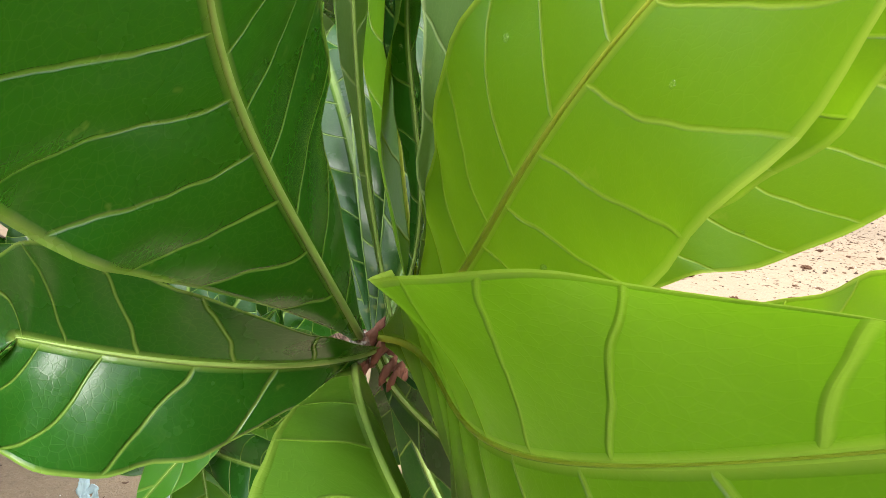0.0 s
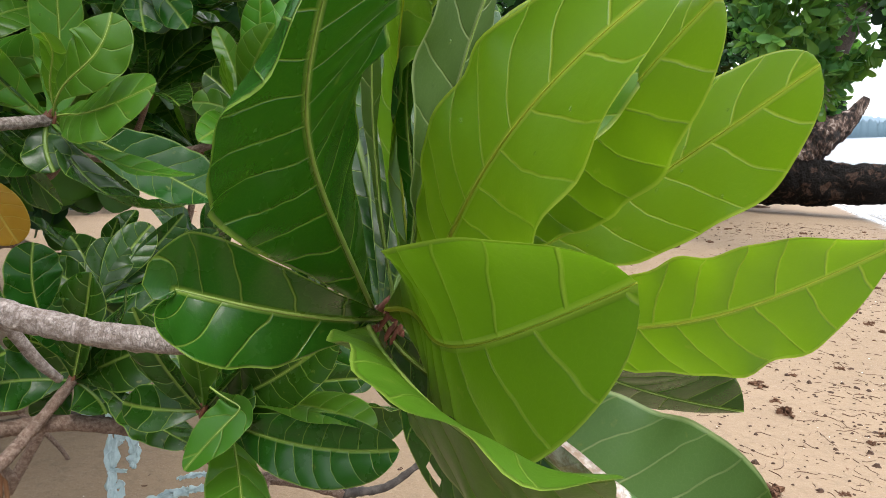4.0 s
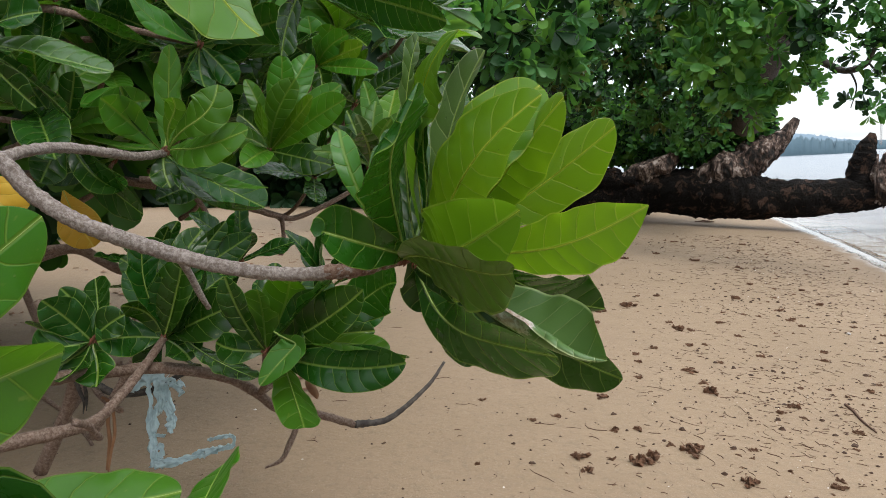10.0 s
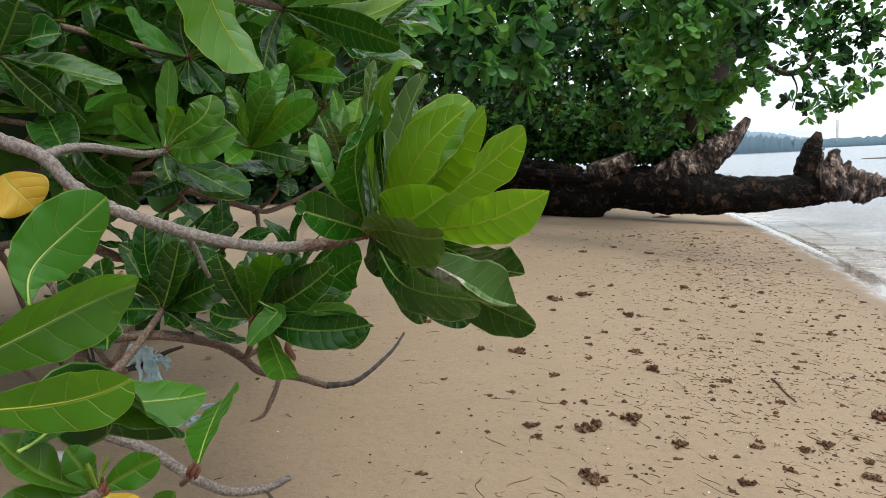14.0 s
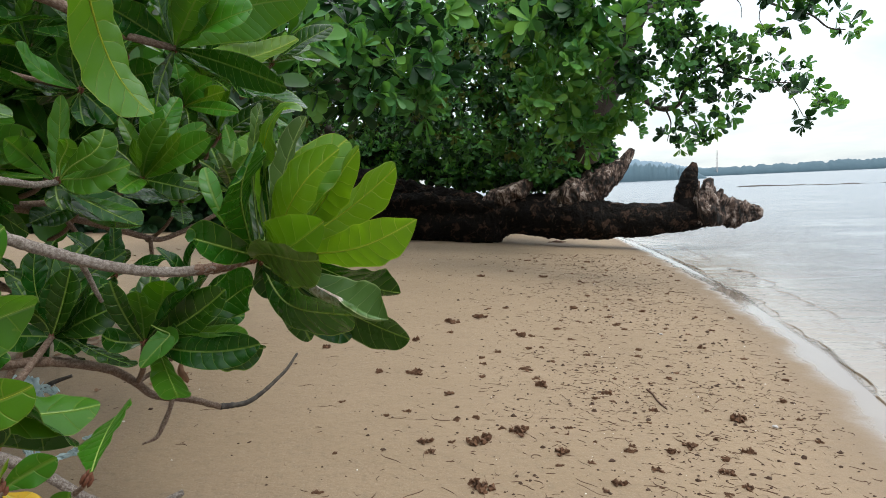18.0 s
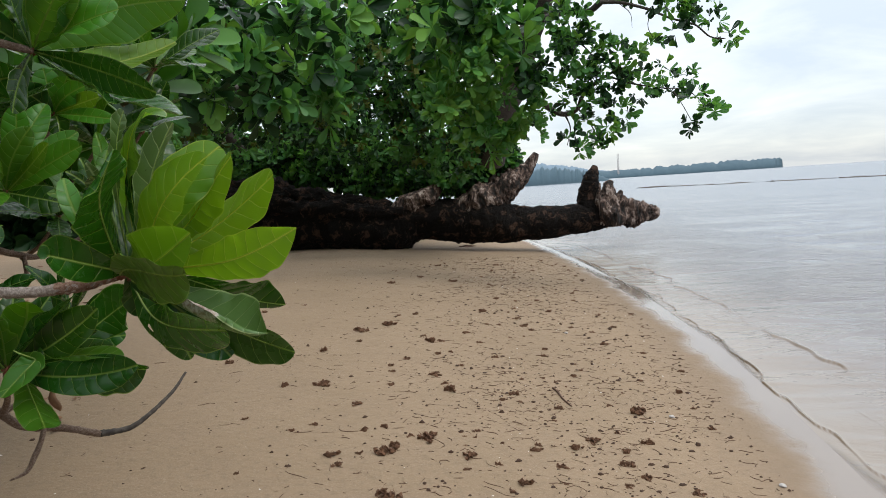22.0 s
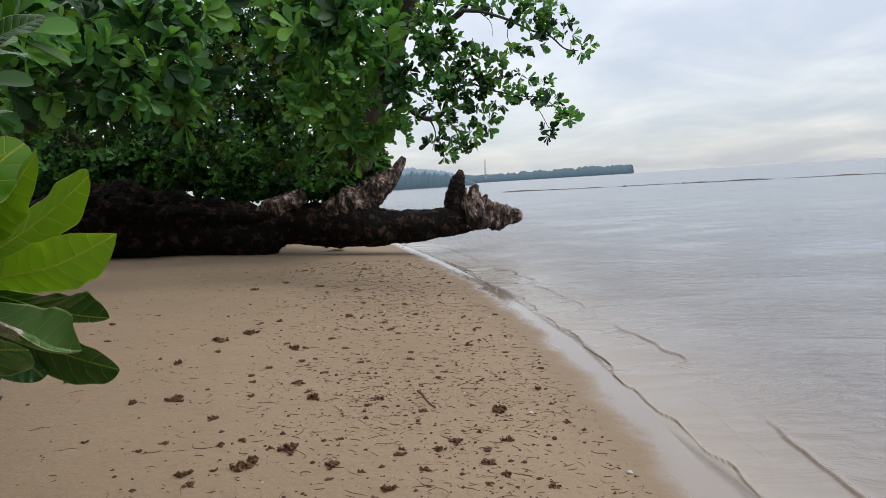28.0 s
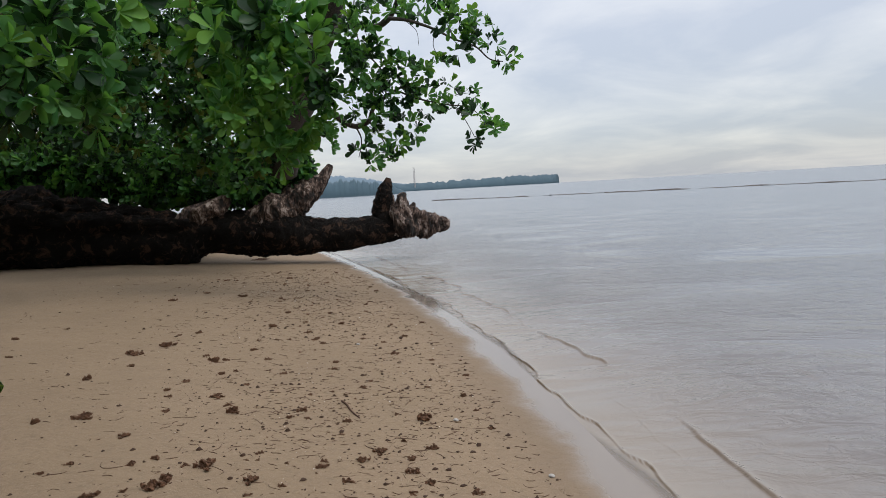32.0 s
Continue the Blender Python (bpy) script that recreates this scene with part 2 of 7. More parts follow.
def bark_material(name, a, b, c, ring=True, scale=1.0):
    m = Mat(name, 0.88)
    uv = m.n("ShaderNodeUVMap")
    uv.uv_map = "blade"
    big, fine = m.noise(18 * scale, 5), m.noise(160 * scale, 5, 0.7)
    col = m.mix(big, a, b)
    col = m.mix(m.ramp(fine, (0.42, (0, 0, 0)), (0.62, (1, 1, 1))), col, c)
    h = m.val("ADD", m.val("MULTIPLY", fine, 0.8), m.val("MULTIPLY", big, 0.5))
    if ring:
        # crowded leaf scars: short cracks running round the branch, and pale lichen specks
        mp = m.n("ShaderNodeMapping")
        mp.inputs["Scale"].default_value = (1.0, 0.36, 1.0)
        m.link(uv.outputs[0], mp.inputs[0])
        w = m.n("ShaderNodeTexVoronoi", Scale=560.0, Randomness=1.0)
        w.feature = "DISTANCE_TO_EDGE"
        m.link(mp.outputs[0], w.inputs["Vector"])
        crack = m.ramp(w.outputs["Distance"], (0.0, (1, 1, 1)), (0.12, (0, 0, 0)))
        crack = m.val("MULTIPLY", crack, m.ramp(m.noise(55, 4), (0.30, (0.25, 0.25, 0.25)), (0.66, (1, 1, 1))))
        col = m.mix(m.val("MULTIPLY", crack, 0.38), col, tuple(0.3 * v for v in a))
        h = m.val("SUBTRACT", h, m.val("MULTIPLY", crack, 0.8))
    m.color(col)
    m.bump(h, 0.8, 0.004)
    return m.m


BARK = bark_material("bark_grey", (0.12, 0.086, 0.068), (0.22, 0.175, 0.145), (0.36, 0.31, 0.275))
BARK_BROWN = bark_material("bark_brown", (0.10, 0.056, 0.036), (0.19, 0.12, 0.082), (0.27, 0.195, 0.15))
SHOOT = bark_material("bark_shoot", (0.085, 0.034, 0.018), (0.17, 0.085, 0.050), (0.24, 0.155, 0.11))
BARK_TREE = bark_material("bark_tree", (0.018, 0.014, 0.011), (0.042, 0.034, 0.028), (0.075, 0.062, 0.052), False, 0.3)

# log: black, charred-looking wood with pale weathered wood where the bark has gone
LOG = Mat("old_log_wood", 0.92)
_b, _f = LOG.noise(2.2, 6, 0.6), LOG.noise(24, 6, 0.7)
_c = LOG.mix(_f, (0.003, 0.003, 0.003), (0.013, 0.010, 0.008))
_pale = LOG.ramp(LOG.noise(5.0, 7, 0.68, distort=0.6), (0.53, (0, 0, 0)), (0.63, (1, 1, 1)))
_c = LOG.mix(LOG.val("MULTIPLY", _pale, 0.60), _c, (0.115, 0.066, 0.044))
LOG.color(_c)
LOG.p.inputs["Specular IOR Level"].default_value = 0.15
LOG.bump(LOG.val("ADD", _b, LOG.val("MULTIPLY", _f, 0.9)), 1.0, 0.09)

SNAG = Mat("weathered_wood", 0.9)
_g = SNAG.n("ShaderNodeMapping")
_g.inputs["Scale"].default_value = (1.0, 1.0, 0.45)
SNAG.link(SNAG.place(), _g.inputs[0])
_f = SNAG.noise(7.5, 9, 0.74, vec=_g.outputs[0], distort=0.5)
_c = SNAG.ramp(_f, (0.42, (0.006, 0.005, 0.004)), (0.48, (0.034, 0.019, 0.013)), (0.54, (0.125, 0.080, 0.060)), (0.64, (0.40, 0.335, 0.295)))
SNAG.color(_c)
SNAG.bump(_f, 1.0, 0.05)

# sand: warm tan, speckled; wet and shining along the water
SAND = Mat("beach_sand", 0.9)
_wet = SAND.n("ShaderNodeAttribute")
_wet.attribute_name = "wet"
_w = SAND.val("ADD", _wet.outputs["Fac"], SAND.val("MULTIPLY", SAND.val("SUBTRACT", SAND.noise(2.4, 6, 0.6), 0.5), 0.42))
_wm = SAND.n("ShaderNodeMapRange", **{"From Min": 0.50, "From Max": 0.78})
_wm.interpolation_type = "SMOOTHSTEP"
SAND.link(_w, _wm.inputs["Value"])
_damp = SAND.n("ShaderNodeMapRange", **{"From Min": 0.16, "From Max": 0.5})
SAND.link(_w, _damp.inputs["Value"])
_c = SAND.mix(SAND.noise(0.9, 5), (0.205, 0.142, 0.082), (0.29, 0.206, 0.13))
_c = SAND.mix(SAND.val("MULTIPLY", SAND.ramp(SAND.noise(3.5, 6, 0.6), (0.45, (0, 0, 0)), (0.7, (1, 1, 1))), 0.35), _c, (0.20, 0.138, 0.086))
_c = SAND.mix(SAND.val("MULTIPLY", SAND.ramp(SAND.noise(26, 6, 0.7), (0.50, (0, 0, 0)), (0.66, (1, 1, 1))), 0.42), _c, (0.15, 0.105, 0.066))
_c = SAND.mix(SAND.val("MULTIPLY", SAND.ramp(SAND.noise(75, 4, 0.7), (0.55, (0, 0, 0)), (0.68, (1, 1, 1))), 0.40), _c, (0.34, 0.265, 0.19))
_grain = SAND.noise(420, 2, 0.8)
_c = SAND.mix(SAND.ramp(_grain, (0.66, (0, 0, 0)), (0.72, (1, 1, 1))), _c, (0.13, 0.085, 0.055))
_c = SAND.mix(SAND.ramp(_grain, (0.26, (1, 1, 1)), (0.32, (0, 0, 0))), _c, (0.42, 0.34, 0.26))
_c = SAND.mix(SAND.val("MULTIPLY", _damp.outputs[0], 0.5), _c, (0.19, 0.135, 0.09))
_c = SAND.mix(SAND.val("MULTIPLY", _wm.outputs[0], 0.85), _c, (0.235, 0.20, 0.17))
SAND.color(_c)
_r = SAND.n("ShaderNodeMapRange", **{"To Min": 0.9, "To Max": 0.06})
SAND.link(_wm.outputs[0], _r.inputs["Value"])
SAND.link(_r.outputs[0], SAND.p.inputs["Roughness"])
SAND.p.inputs["IOR"].default_value = 1.5
_h = SAND.val("ADD", SAND.val("MULTIPLY", SAND.noise(9, 7, 0.7), 1.3), SAND.val("MULTIPLY", SAND.noise(130, 3, 0.7), 0.22))
_bn = SAND.bump(_h, 0.6, 0.02)
SAND.link(SAND.val("SUBTRACT", 0.75, SAND.val("MULTIPLY", _wm.outputs[0], 0.74)), _bn.inputs["Strength"])

# sea: calm, silvery, with the sandy bed showing through in the shallows
SEA = Mat("calm_sea", 0.06)
_sh = SEA.n("ShaderNodeAttribute")
_sh.attribute_name = "depth"
_col = SEA.ramp(_sh.outputs["Fac"], (0.0, (0.27, 0.23, 0.19)), (0.16, (0.17, 0.155, 0.15)), (0.5, (0.14, 0.15, 0.17)), (1.0, (0.14, 0.16, 0.185)))
_fr = SEA.n("ShaderNodeMapRange", **{"From Min": 0.3, "From Max": 1.0, "To Min": 0.10, "To Max": 0.2})
SEA.link(_sh.outputs["Fac"], _fr.inputs["Value"])
SEA.link(_fr.outputs[0], SEA.p.inputs["Roughness"])
SEA.p.inputs["IOR"].default_value = 1.333
_mp = SEA.n("ShaderNodeMapping")
_mp.vector_type = "TEXTURE"
_mp.inputs["Scale"].default_value = (1.0, 0.62, 1.0)
_mp.inputs["Rotation"].default_value = (0, 0, radians(-27))
SEA.link(SEA.place(), _mp.inputs[0])
_calm = SEA.ramp(SEA.noise(0.22, 4, 0.55, vec=_mp.outputs[0], distort=1.2), (0.38, (0.10, 0.10, 0.10)), (0.60, (1, 1, 1)))
_rip = SEA.val("ADD", SEA.val("MULTIPLY", SEA.noise(2.0, 3, 0.55, vec=_mp.outputs[0], distort=1.3), 1.3), SEA.val("MULTIPLY", SEA.noise(6.5, 3, 0.6, vec=_mp.outputs[0], distort=1.0), 0.42))
_in = SEA.n("ShaderNodeMapRange", **{"From Min": 0.0, "From Max": 0.16, "To Min": 0.30, "To Max": 1.0})
SEA.link(_sh.outputs["Fac"], _in.inputs["Value"])
_rip = SEA.val("MULTIPLY", _rip, _in.outputs[0])
_h = SEA.val("ADD", SEA.val("MULTIPLY", SEA.noise(0.4, 3, 0.5, vec=_mp.outputs[0], distort=0.8), 1.6), SEA.val("MULTIPLY", _rip, _calm))
_bn = SEA.bump(_h, 0.6, 0.10)
SEA.link(SEA.val("SUBTRACT", 0.80, SEA.val("MULTIPLY", _sh.outputs["Fac"], 0.50)), _bn.inputs["Strength"])
# the film of water thins out to nothing over the wet sand; sand tone and dark reflection are painted on the wavelet's
# front
_fo = SEA.n("ShaderNodeAttribute")
_fo.attribute_name = "front"
SEA.color(SEA.mix(_fo.outputs["Fac"], _col, (0.15, 0.10, 0.06)))
_ed = SEA.n("ShaderNodeAttribute")
_ed.attribute_name = "film"
_clear = SEA.n("ShaderNodeBsdfTransparent")
_mx = SEA.n("ShaderNodeMixShader")
SEA.link(_ed.outputs["Fac"], _mx.inputs[0])
SEA.link(_clear.outputs[0], _mx.inputs[1])
SEA.link(SEA.p.outputs[0], _mx.inputs[2])
SEA.link(_mx.outputs[0], SEA.out.inputs["Surface"])


def plain(name, a, b, rough=0.8, scale=30, bump=0.4, dist=0.004):
    m = Mat(name, rough)
    f = m.noise(scale, 5, 0.65)
    m.color(m.mix(f, a, b))
    m.bump(f, bump, dist)
    return m.m


WEED = plain("dry_seaweed", (0.035, 0.016, 0.008), (0.21, 0.098, 0.046), 0.95, 60, 1.0, 0.02)
TWIG = plain("driftwood_twig", (0.035, 0.016, 0.009), (0.14, 0.070, 0.038), 0.9, 80)
LITTER = plain("dry_leaf", (0.10, 0.045, 0.02), (0.26, 0.13, 0.06), 0.85, 25)
CRUMB = plain("weed_crumb", (0.018, 0.010, 0.006), (0.085, 0.042, 0.022), 0.95, 50, 0.6)
SHELL = plain("shell_white", (0.55, 0.50, 0.45), (0.75, 0.71, 0.66), 0.6, 60)
STONE = plain("pale_stone", (0.30, 0.28, 0.26), (0.48, 0.45, 0.42), 0.9, 40)
DROP = Mat("rain_drop", 0.03, Base_Color=(0.3, 0.45, 0.12, 1), Alpha=0.10, Specular_IOR_Level=0.3).m
CLOTH = plain("faded_cloth", (0.24, 0.34, 0.35), (0.46, 0.56, 0.57), 0.95, 45, 0.6)
BUD = plain("bud_brown", (0.050, 0.014, 0.007), (0.19, 0.062, 0.028), 0.8, 120)
# distance haze is put into these colours: bluer, and paler for the hill
HILL = plain("haze_tinted_forest", (0.045, 0.080, 0.105), (0.075, 0.12, 0.145), 1.0, 0.05, 0.3, 2.0)
HILL_FAR = plain("haze_tinted_hill", (0.12, 0.175, 0.22), (0.15, 0.21, 0.26), 1.0, 0.02, 0.2, 2.0)
REEF = plain("reef_rock", (0.05, 0.045, 0.04), (0.12, 0.10, 0.09), 0.9, 4)
STEEL = plain("painted_steel", (0.35, 0.33, 0.33), (0.45, 0.42, 0.42), 0.6, 3)


# ---- building blocks ----
def link_mesh(name, verts, faces, mat, parent=None, label="", smooth=True, uvs=None):
    me = bpy.data.meshes.new(name)
    me.from_pydata([tuple(v) for v in verts], [], faces)
    me.materials.append(mat)
    if smooth:
        me.polygons.foreach_set("use_smooth", [True] * len(me.polygons))
    if uvs is not None:
        lay = me.uv_layers.new(name="blade")
        idx = np.empty(len(me.loops), dtype=np.int32)
        me.loops.foreach_get("vertex_index", idx)
        lay.data.foreach_set("uv", np.asarray(uvs, dtype=np.float32)[idx].ravel())
    me.update()
    ob = new(name, me)
    if parent:
        ob.parent = parent
    if label:
        ob["label"] = label
    return ob


def part(name, bm, mat, parent, label=""):
    me = bpy.data.meshes.new(name)
    bm.to_mesh(me)
    bm.free()
    me.materials.append(mat)
    me.polygons.foreach_set("use_smooth", [True] * len(me.polygons))
    ob = new(name, me)
    if parent:
        ob.parent = parent
    if label:
        ob["label"] = label
    return ob


def empty(name, at=(0, 0, 0)):
    ob = new(name)
    ob.location = at
    ob.empty_display_size = 0.1
    return ob


def smooth_line(pts, steps):
    """A Catmull-Rom line through the points, with any number of values each."""
    p = [np.array(q, float) for q in pts]
    p = [2 * p[0] - p[1]] + p + [2 * p[-1] - p[-2]]
    out = []
    for i in range(1, len(p) - 2):
        for k in range(steps):
            t = k / steps
            a, b, c, d = p[i - 1], p[i], p[i + 1], p[i + 2]
            out.append(0.5 * (2 * b + (c - a) * t + (2 * a - 5 * b + 4 * c - d) * t * t + (3 * b - a - 3 * c + d) * t ** 3))
    out.append(p[-2])
    return out


def tube(pts, steps=6, sides=10, rough=0.06, freq=40.0):
    """A tapered limb through (x, y, z, radius) points, its girth uneven, its ends closed: verts, faces, uvs."""
    line = smooth_line(pts, steps)
    verts, faces, uvs = [], [], []
    along = 0.0
    ref = Vector((0.3, 0.2, 0.93))
    for i, q in enumerate(line):
        a, b = line[max(i - 1, 0)], line[min(i + 1, len(line) - 1)]
        tan = Vector(b[:3] - a[:3]).normalized()
        sidev = tan.cross(ref)
        if sidev.length < 0.05:
            sidev = tan.cross(Vector((1, 0, 0)))
        sidev.normalize()
        upv = sidev.cross(tan)
        if i:
            along += float(np.linalg.norm(q[:3] - line[i - 1][:3]))
        for k in range(sides):
            ang = 2 * math.pi * k / sides
            dirv = sidev * math.cos(ang) + upv * math.sin(ang)
            c = Vector(q[:3])
            r = q[3] * (1 + rough * 2 * noise.noise((c + dirv * q[3] * 2) * freq))
            verts.append(c + dirv * r)
            uvs.append((along, ang * q[3]))
        if i:
            o = (i - 1) * sides
            for k in range(sides):
                faces.append((o + k, o + (k + 1) % sides, o + sides + (k + 1) % sides, o + sides + k))
    n = len(verts)
    faces.append(tuple(range(sides))[::-1])
    faces.append(tuple(range(n - sides, n)))
    return verts, faces, uvs


def limb(name, pts, mat, parent=None, label="", **kw):
    v, f, u = tube(pts, **kw)
    return link_mesh(name, v, f, mat, parent, label, uvs=u)


def blade(base, tip, width, fold, bow, up_hint, rng, rows=18, cols=8, wave=0.07, curl=0.0, full=1.8):
    """The sheet of one obovate leaf from its base to its tip: verts, faces, uvs (metres along, metres across), midrib points."""
    b, t = Vector(base), Vector(tip)
    axis = t - b
    length = axis.length
    ax = axis.normalized()
    n0 = Vector(up_hint)
    n0 = n0 - ax * n0.dot(ax)
    if n0.length < 0.05:
        n0 = Vector((0, 0, 1)).cross(ax)
    n0.normalize()
    sidev = ax.cross(n0)
    verts, faces, uvs, rib = [], [], [], []
    ph, ph2, fr = rng.uniform(0, 6.28), rng.uniform(0, 6.28), rng.uniform(5, 12)
    bow = Vector(bow)
    bow = bow - ax * bow.dot(ax)
    for i in range(rows + 1):
        u = 1 - (1 - i / rows) ** 1.6
        arch = 4 * u * (1 - u)
        c = b + axis * u + bow * arch
        tang = (axis + bow * (4 - 8 * u)).normalized()
        nn = n0 - tang * n0.dot(tang)
        nn.normalize()
        sidev = tang.cross(nn)
        f = max(math.sin(math.pi * min(u ** full, 1.0)), 0.0) ** 0.54
        half = max(width / 2 * f, 0.0035 if u < 0.6 else 0.0006)
        rib.append((*(c - nn * 0.0006), max(0.0027 * (1 - u) ** 0.8, 0.0005) * (0.35 + 2.4 * width)))
        for j in range(cols + 1):
            v = 2 * j / cols - 1
            a = abs(v)
            lift_ = fold * a - 0.5 * fold * a * a + curl * a ** 3
            edge = wave * a * a * (math.sin(fr * u + ph) + 0.5 * math.sin(2.3 * fr * u + ph2) if v > 0 else math.sin(fr * u * 0.9 + ph2)) * 1.6
            lat = math.cos(min(fold * a * 0.9 + curl * a * a, 1.5))
            p = c + sidev * (half * v * lat) + nn * (half * (lift_ + edge))
            verts.append(p)
            uvs.append((u * length, half * v))
    w = cols + 1
    for i in range(rows):
        for j in range(cols):
            faces.append((i * w + j, i * w + j + 1, (i + 1) * w + j + 1, (i + 1) * w + j))
    return verts, faces, uvs, rib


leaf_rng = random.Random(11)


def rain(ob, v, w, rows, drops):
    """Rain drops sitting on a leaf."""
    for k in range(drops):
        i = leaf_rng.randint(int(rows * 0.38), int(rows * 0.78)) * w + leaf_rng.randint(1, w - 3)
        p = v[i].lerp(v[i + w + 1], leaf_rng.random())
        nrm = (v[i + 1] - v[i]).cross(v[i + w] - v[i]).normalized()
        for side in (1, -1):
            if side == (1 if leaf_rng.random() < 0.5 else -1) or k % 3 == 0:
                r = leaf_rng.uniform(0.0008, 0.0019)
                bm = bmesh.new()
                bmesh.ops.create_icosphere(bm, subdivisions=2, radius=r, matrix=Matrix.Translation(p + nrm * side * r * 0.25) @ nrm.to_track_quat("Z", "Y").to_matrix().to_4x4() @ Matrix.Diagonal((1.0, 1.25, 0.55, 1)))
                part("droplet", bm, DROP, ob, "clear rain drop" if k == 0 else "")


def leaf(plant, base, tip, width, fold=0.25, bow=(0, 0, 0), up_hint=(0, 0, 1), kind="m", label="", curl=0.0, wave=0.11, drops=0, full=1.8):
    """One leaf of a plant, with its midrib and any rain drops."""
    v, f, u, rib = blade(base, tip, width, fold, bow, up_hint, leaf_rng, curl=curl, wave=wave, full=full)
    ob = link_mesh("leaf", v, f, LEAF[kind], plant, label, uvs=u)
    cols = 8
    mar = ob.data.attributes.new("margin", "FLOAT", "POINT")
    mar.data.foreach_set("value", [max(abs(2 * (i % (cols + 1)) / cols - 1), 1.0 if i // (cols + 1) >= 18 else 0.0) for i in range(len(v))])
    rain(ob, v, cols + 1, 18, drops)
    rv, rf, _ = tube(rib[::2] if len(rib) > 8 else rib, steps=2, sides=5, rough=0.0)
    link_mesh("midrib", rv, rf, RIB_DARK.m if kind in "dm" else RIB.m, ob)
    return ob


def rosette(plant, at, axis, count, size, seed, kinds="ddm"):
    """A whorl of leaves round a shoot end, the inner ones upright, the outer ones spread and bent."""
    rr = random.Random(seed)
    a = Vector(axis).normalized()
    e1 = a.orthogonal().normalized()
    e2 = a.cross(e1)
    c = Vector(at)
    for k in range(count):
        ang = k * 2.4 + rr.uniform(-0.4, 0.4)
        op = radians(18 + 85 * (k / count) ** 0.8 + rr.uniform(-14, 14))
        out_ = e1 * math.cos(ang) + e2 * math.sin(ang)
        d = a * math.cos(op) + out_ * math.sin(op)
        ln = size * rr.uniform(0.7, 1.1)
        up_ = a * math.sin(op) - out_ * math.cos(op) + Vector((rr.gauss(0, 0.3), rr.gauss(0, 0.3), rr.gauss(0, 0.3)))
        leaf(plant, at, c + d * ln, ln * rr.uniform(0.36, 0.46), rr.uniform(0.1, 0.7), up_ * (ln * rr.uniform(-0.02, 0.12)), up_, rr.choice(kinds), full=rr.uniform(1.4, 1.9))
    return bud(plant, at, 0.018)


def bud(plant, at, size):
    """The brown scaly tip of a shoot inside its rosette."""
    bm = bmesh.new()
    for k in range(7):
        ang = k * 2.4
        m = Matrix.Translation(Vector(at) + Vector((math.cos(ang), math.sin(ang), 0.3 * k - 0.6)) * size * 0.35) @ Euler((0.5 * math.sin(ang), 0.5 * math.cos(ang), ang)).to_matrix().to_4x4() @ Matrix.Diagonal((size * 0.28, size * 0.22, size * 0.75, 1))
        bmesh.ops.create_icosphere(bm, subdivisions=1, radius=1.0, matrix=m)
    return part("bud", bm, BUD, plant, "brown scaly bud")


# ---- ground and water ----
SEA_Z = -0.184


def shore(y):
    """How far seaward (x) the wet edge of the beach runs at y."""
    return -2.26 + 2.43 * math.sqrt(y + 3) if y > 0 else 1.95 + 0.70 * y


def sand_z(x, y):
    d = (shore(y) - x) * 0.93
    if d < 4.2:
        z = -0.16 + 0.083 * d
    else:
        z = 0.189 + 0.30 * (1 - math.exp(-(d - 4.2) / 9.0)) + (0.40 * (1 - math.exp(-(d - 8.0) / 6.0)) if d > 8.0 else 0.0)
    if d < -60:
        z = max(z, -5.1) if d > -500 else -5.1
    z = max(z, -5.1)
    near = max(0.0, 1 - max(abs(x), abs(y - 3)) / 16)
    near *= min(max(0.15 + 0.8 * d, 0.1), 1.0)
    z += near * (0.012 * noise.noise((x * 1.1, y * 1.1, 0)) + 0.006 * noise.noise((x * 4, y * 4, 3)))
    return z


def spread(lo, hi, fine_lo, fine_hi, step, grow=1.22):
    """Steps that are even between fine_lo and fine_hi and widen out to lo and hi."""
    out = list(np.arange(fine_lo, fine_hi + 1e-6, step))
    s = step
    while out[-1] < hi:
        s *= grow
        out.append(min(out[-1] + s, hi))
    s = step
    while out[0] > lo:
        s *= grow
        out.insert(0, max(out[0] - s, lo))
    return out


gx, gy = spread(-4000, 4500, -2.0, 9.6, 0.08), spread(-3000, 4500, -0.6, 17.0, 0.10)
gv = [(x, y, sand_z(x, y)) for y in gy for x in gx]
gw = len(gx)
gf = [(j * gw + i, j * gw + i + 1, (j + 1) * gw + i + 1, (j + 1) * gw + i) for j in range(len(gy) - 1) for i in range(gw - 1)]
ground = link_mesh("ground", gv, gf, SAND.m)
att = ground.data.attributes.new("wet", "FLOAT", "POINT")
att.data.foreach_set("value", [min(max(0.58 - 0.9 * (shore(v[1]) - v[0]), 0.0), 1.0) for v in gv])
tagged(ground, "tan beach sand, damp and shining towards the water", "beach", kind="structure")

# the sea surface follows the beach: rows along the shore, columns out to sea
sy = spread(-2500, 4480, -0.8, 9, 0.045, 1.15)
so = list(np.arange(0.12, 0.8, 0.006)) + list(np.arange(0.8, 1.35, 0.009)) + list(np.arange(1.35, 4.0, 0.03))
step_ = 0.05
while so[-1] < 4400:
    step_ *= 1.2
    so.append(so[-1] + step_)


WAVES = ((0.40, 0.014, 0.014, 0.0, 0.75), (1.00, 0.018, 0.030, 2.1, 0.45), (0.62, 0.008, 0.014, 7.3, -0.15), (2.5, 0.018, 0.07, 4.4, -0.2))


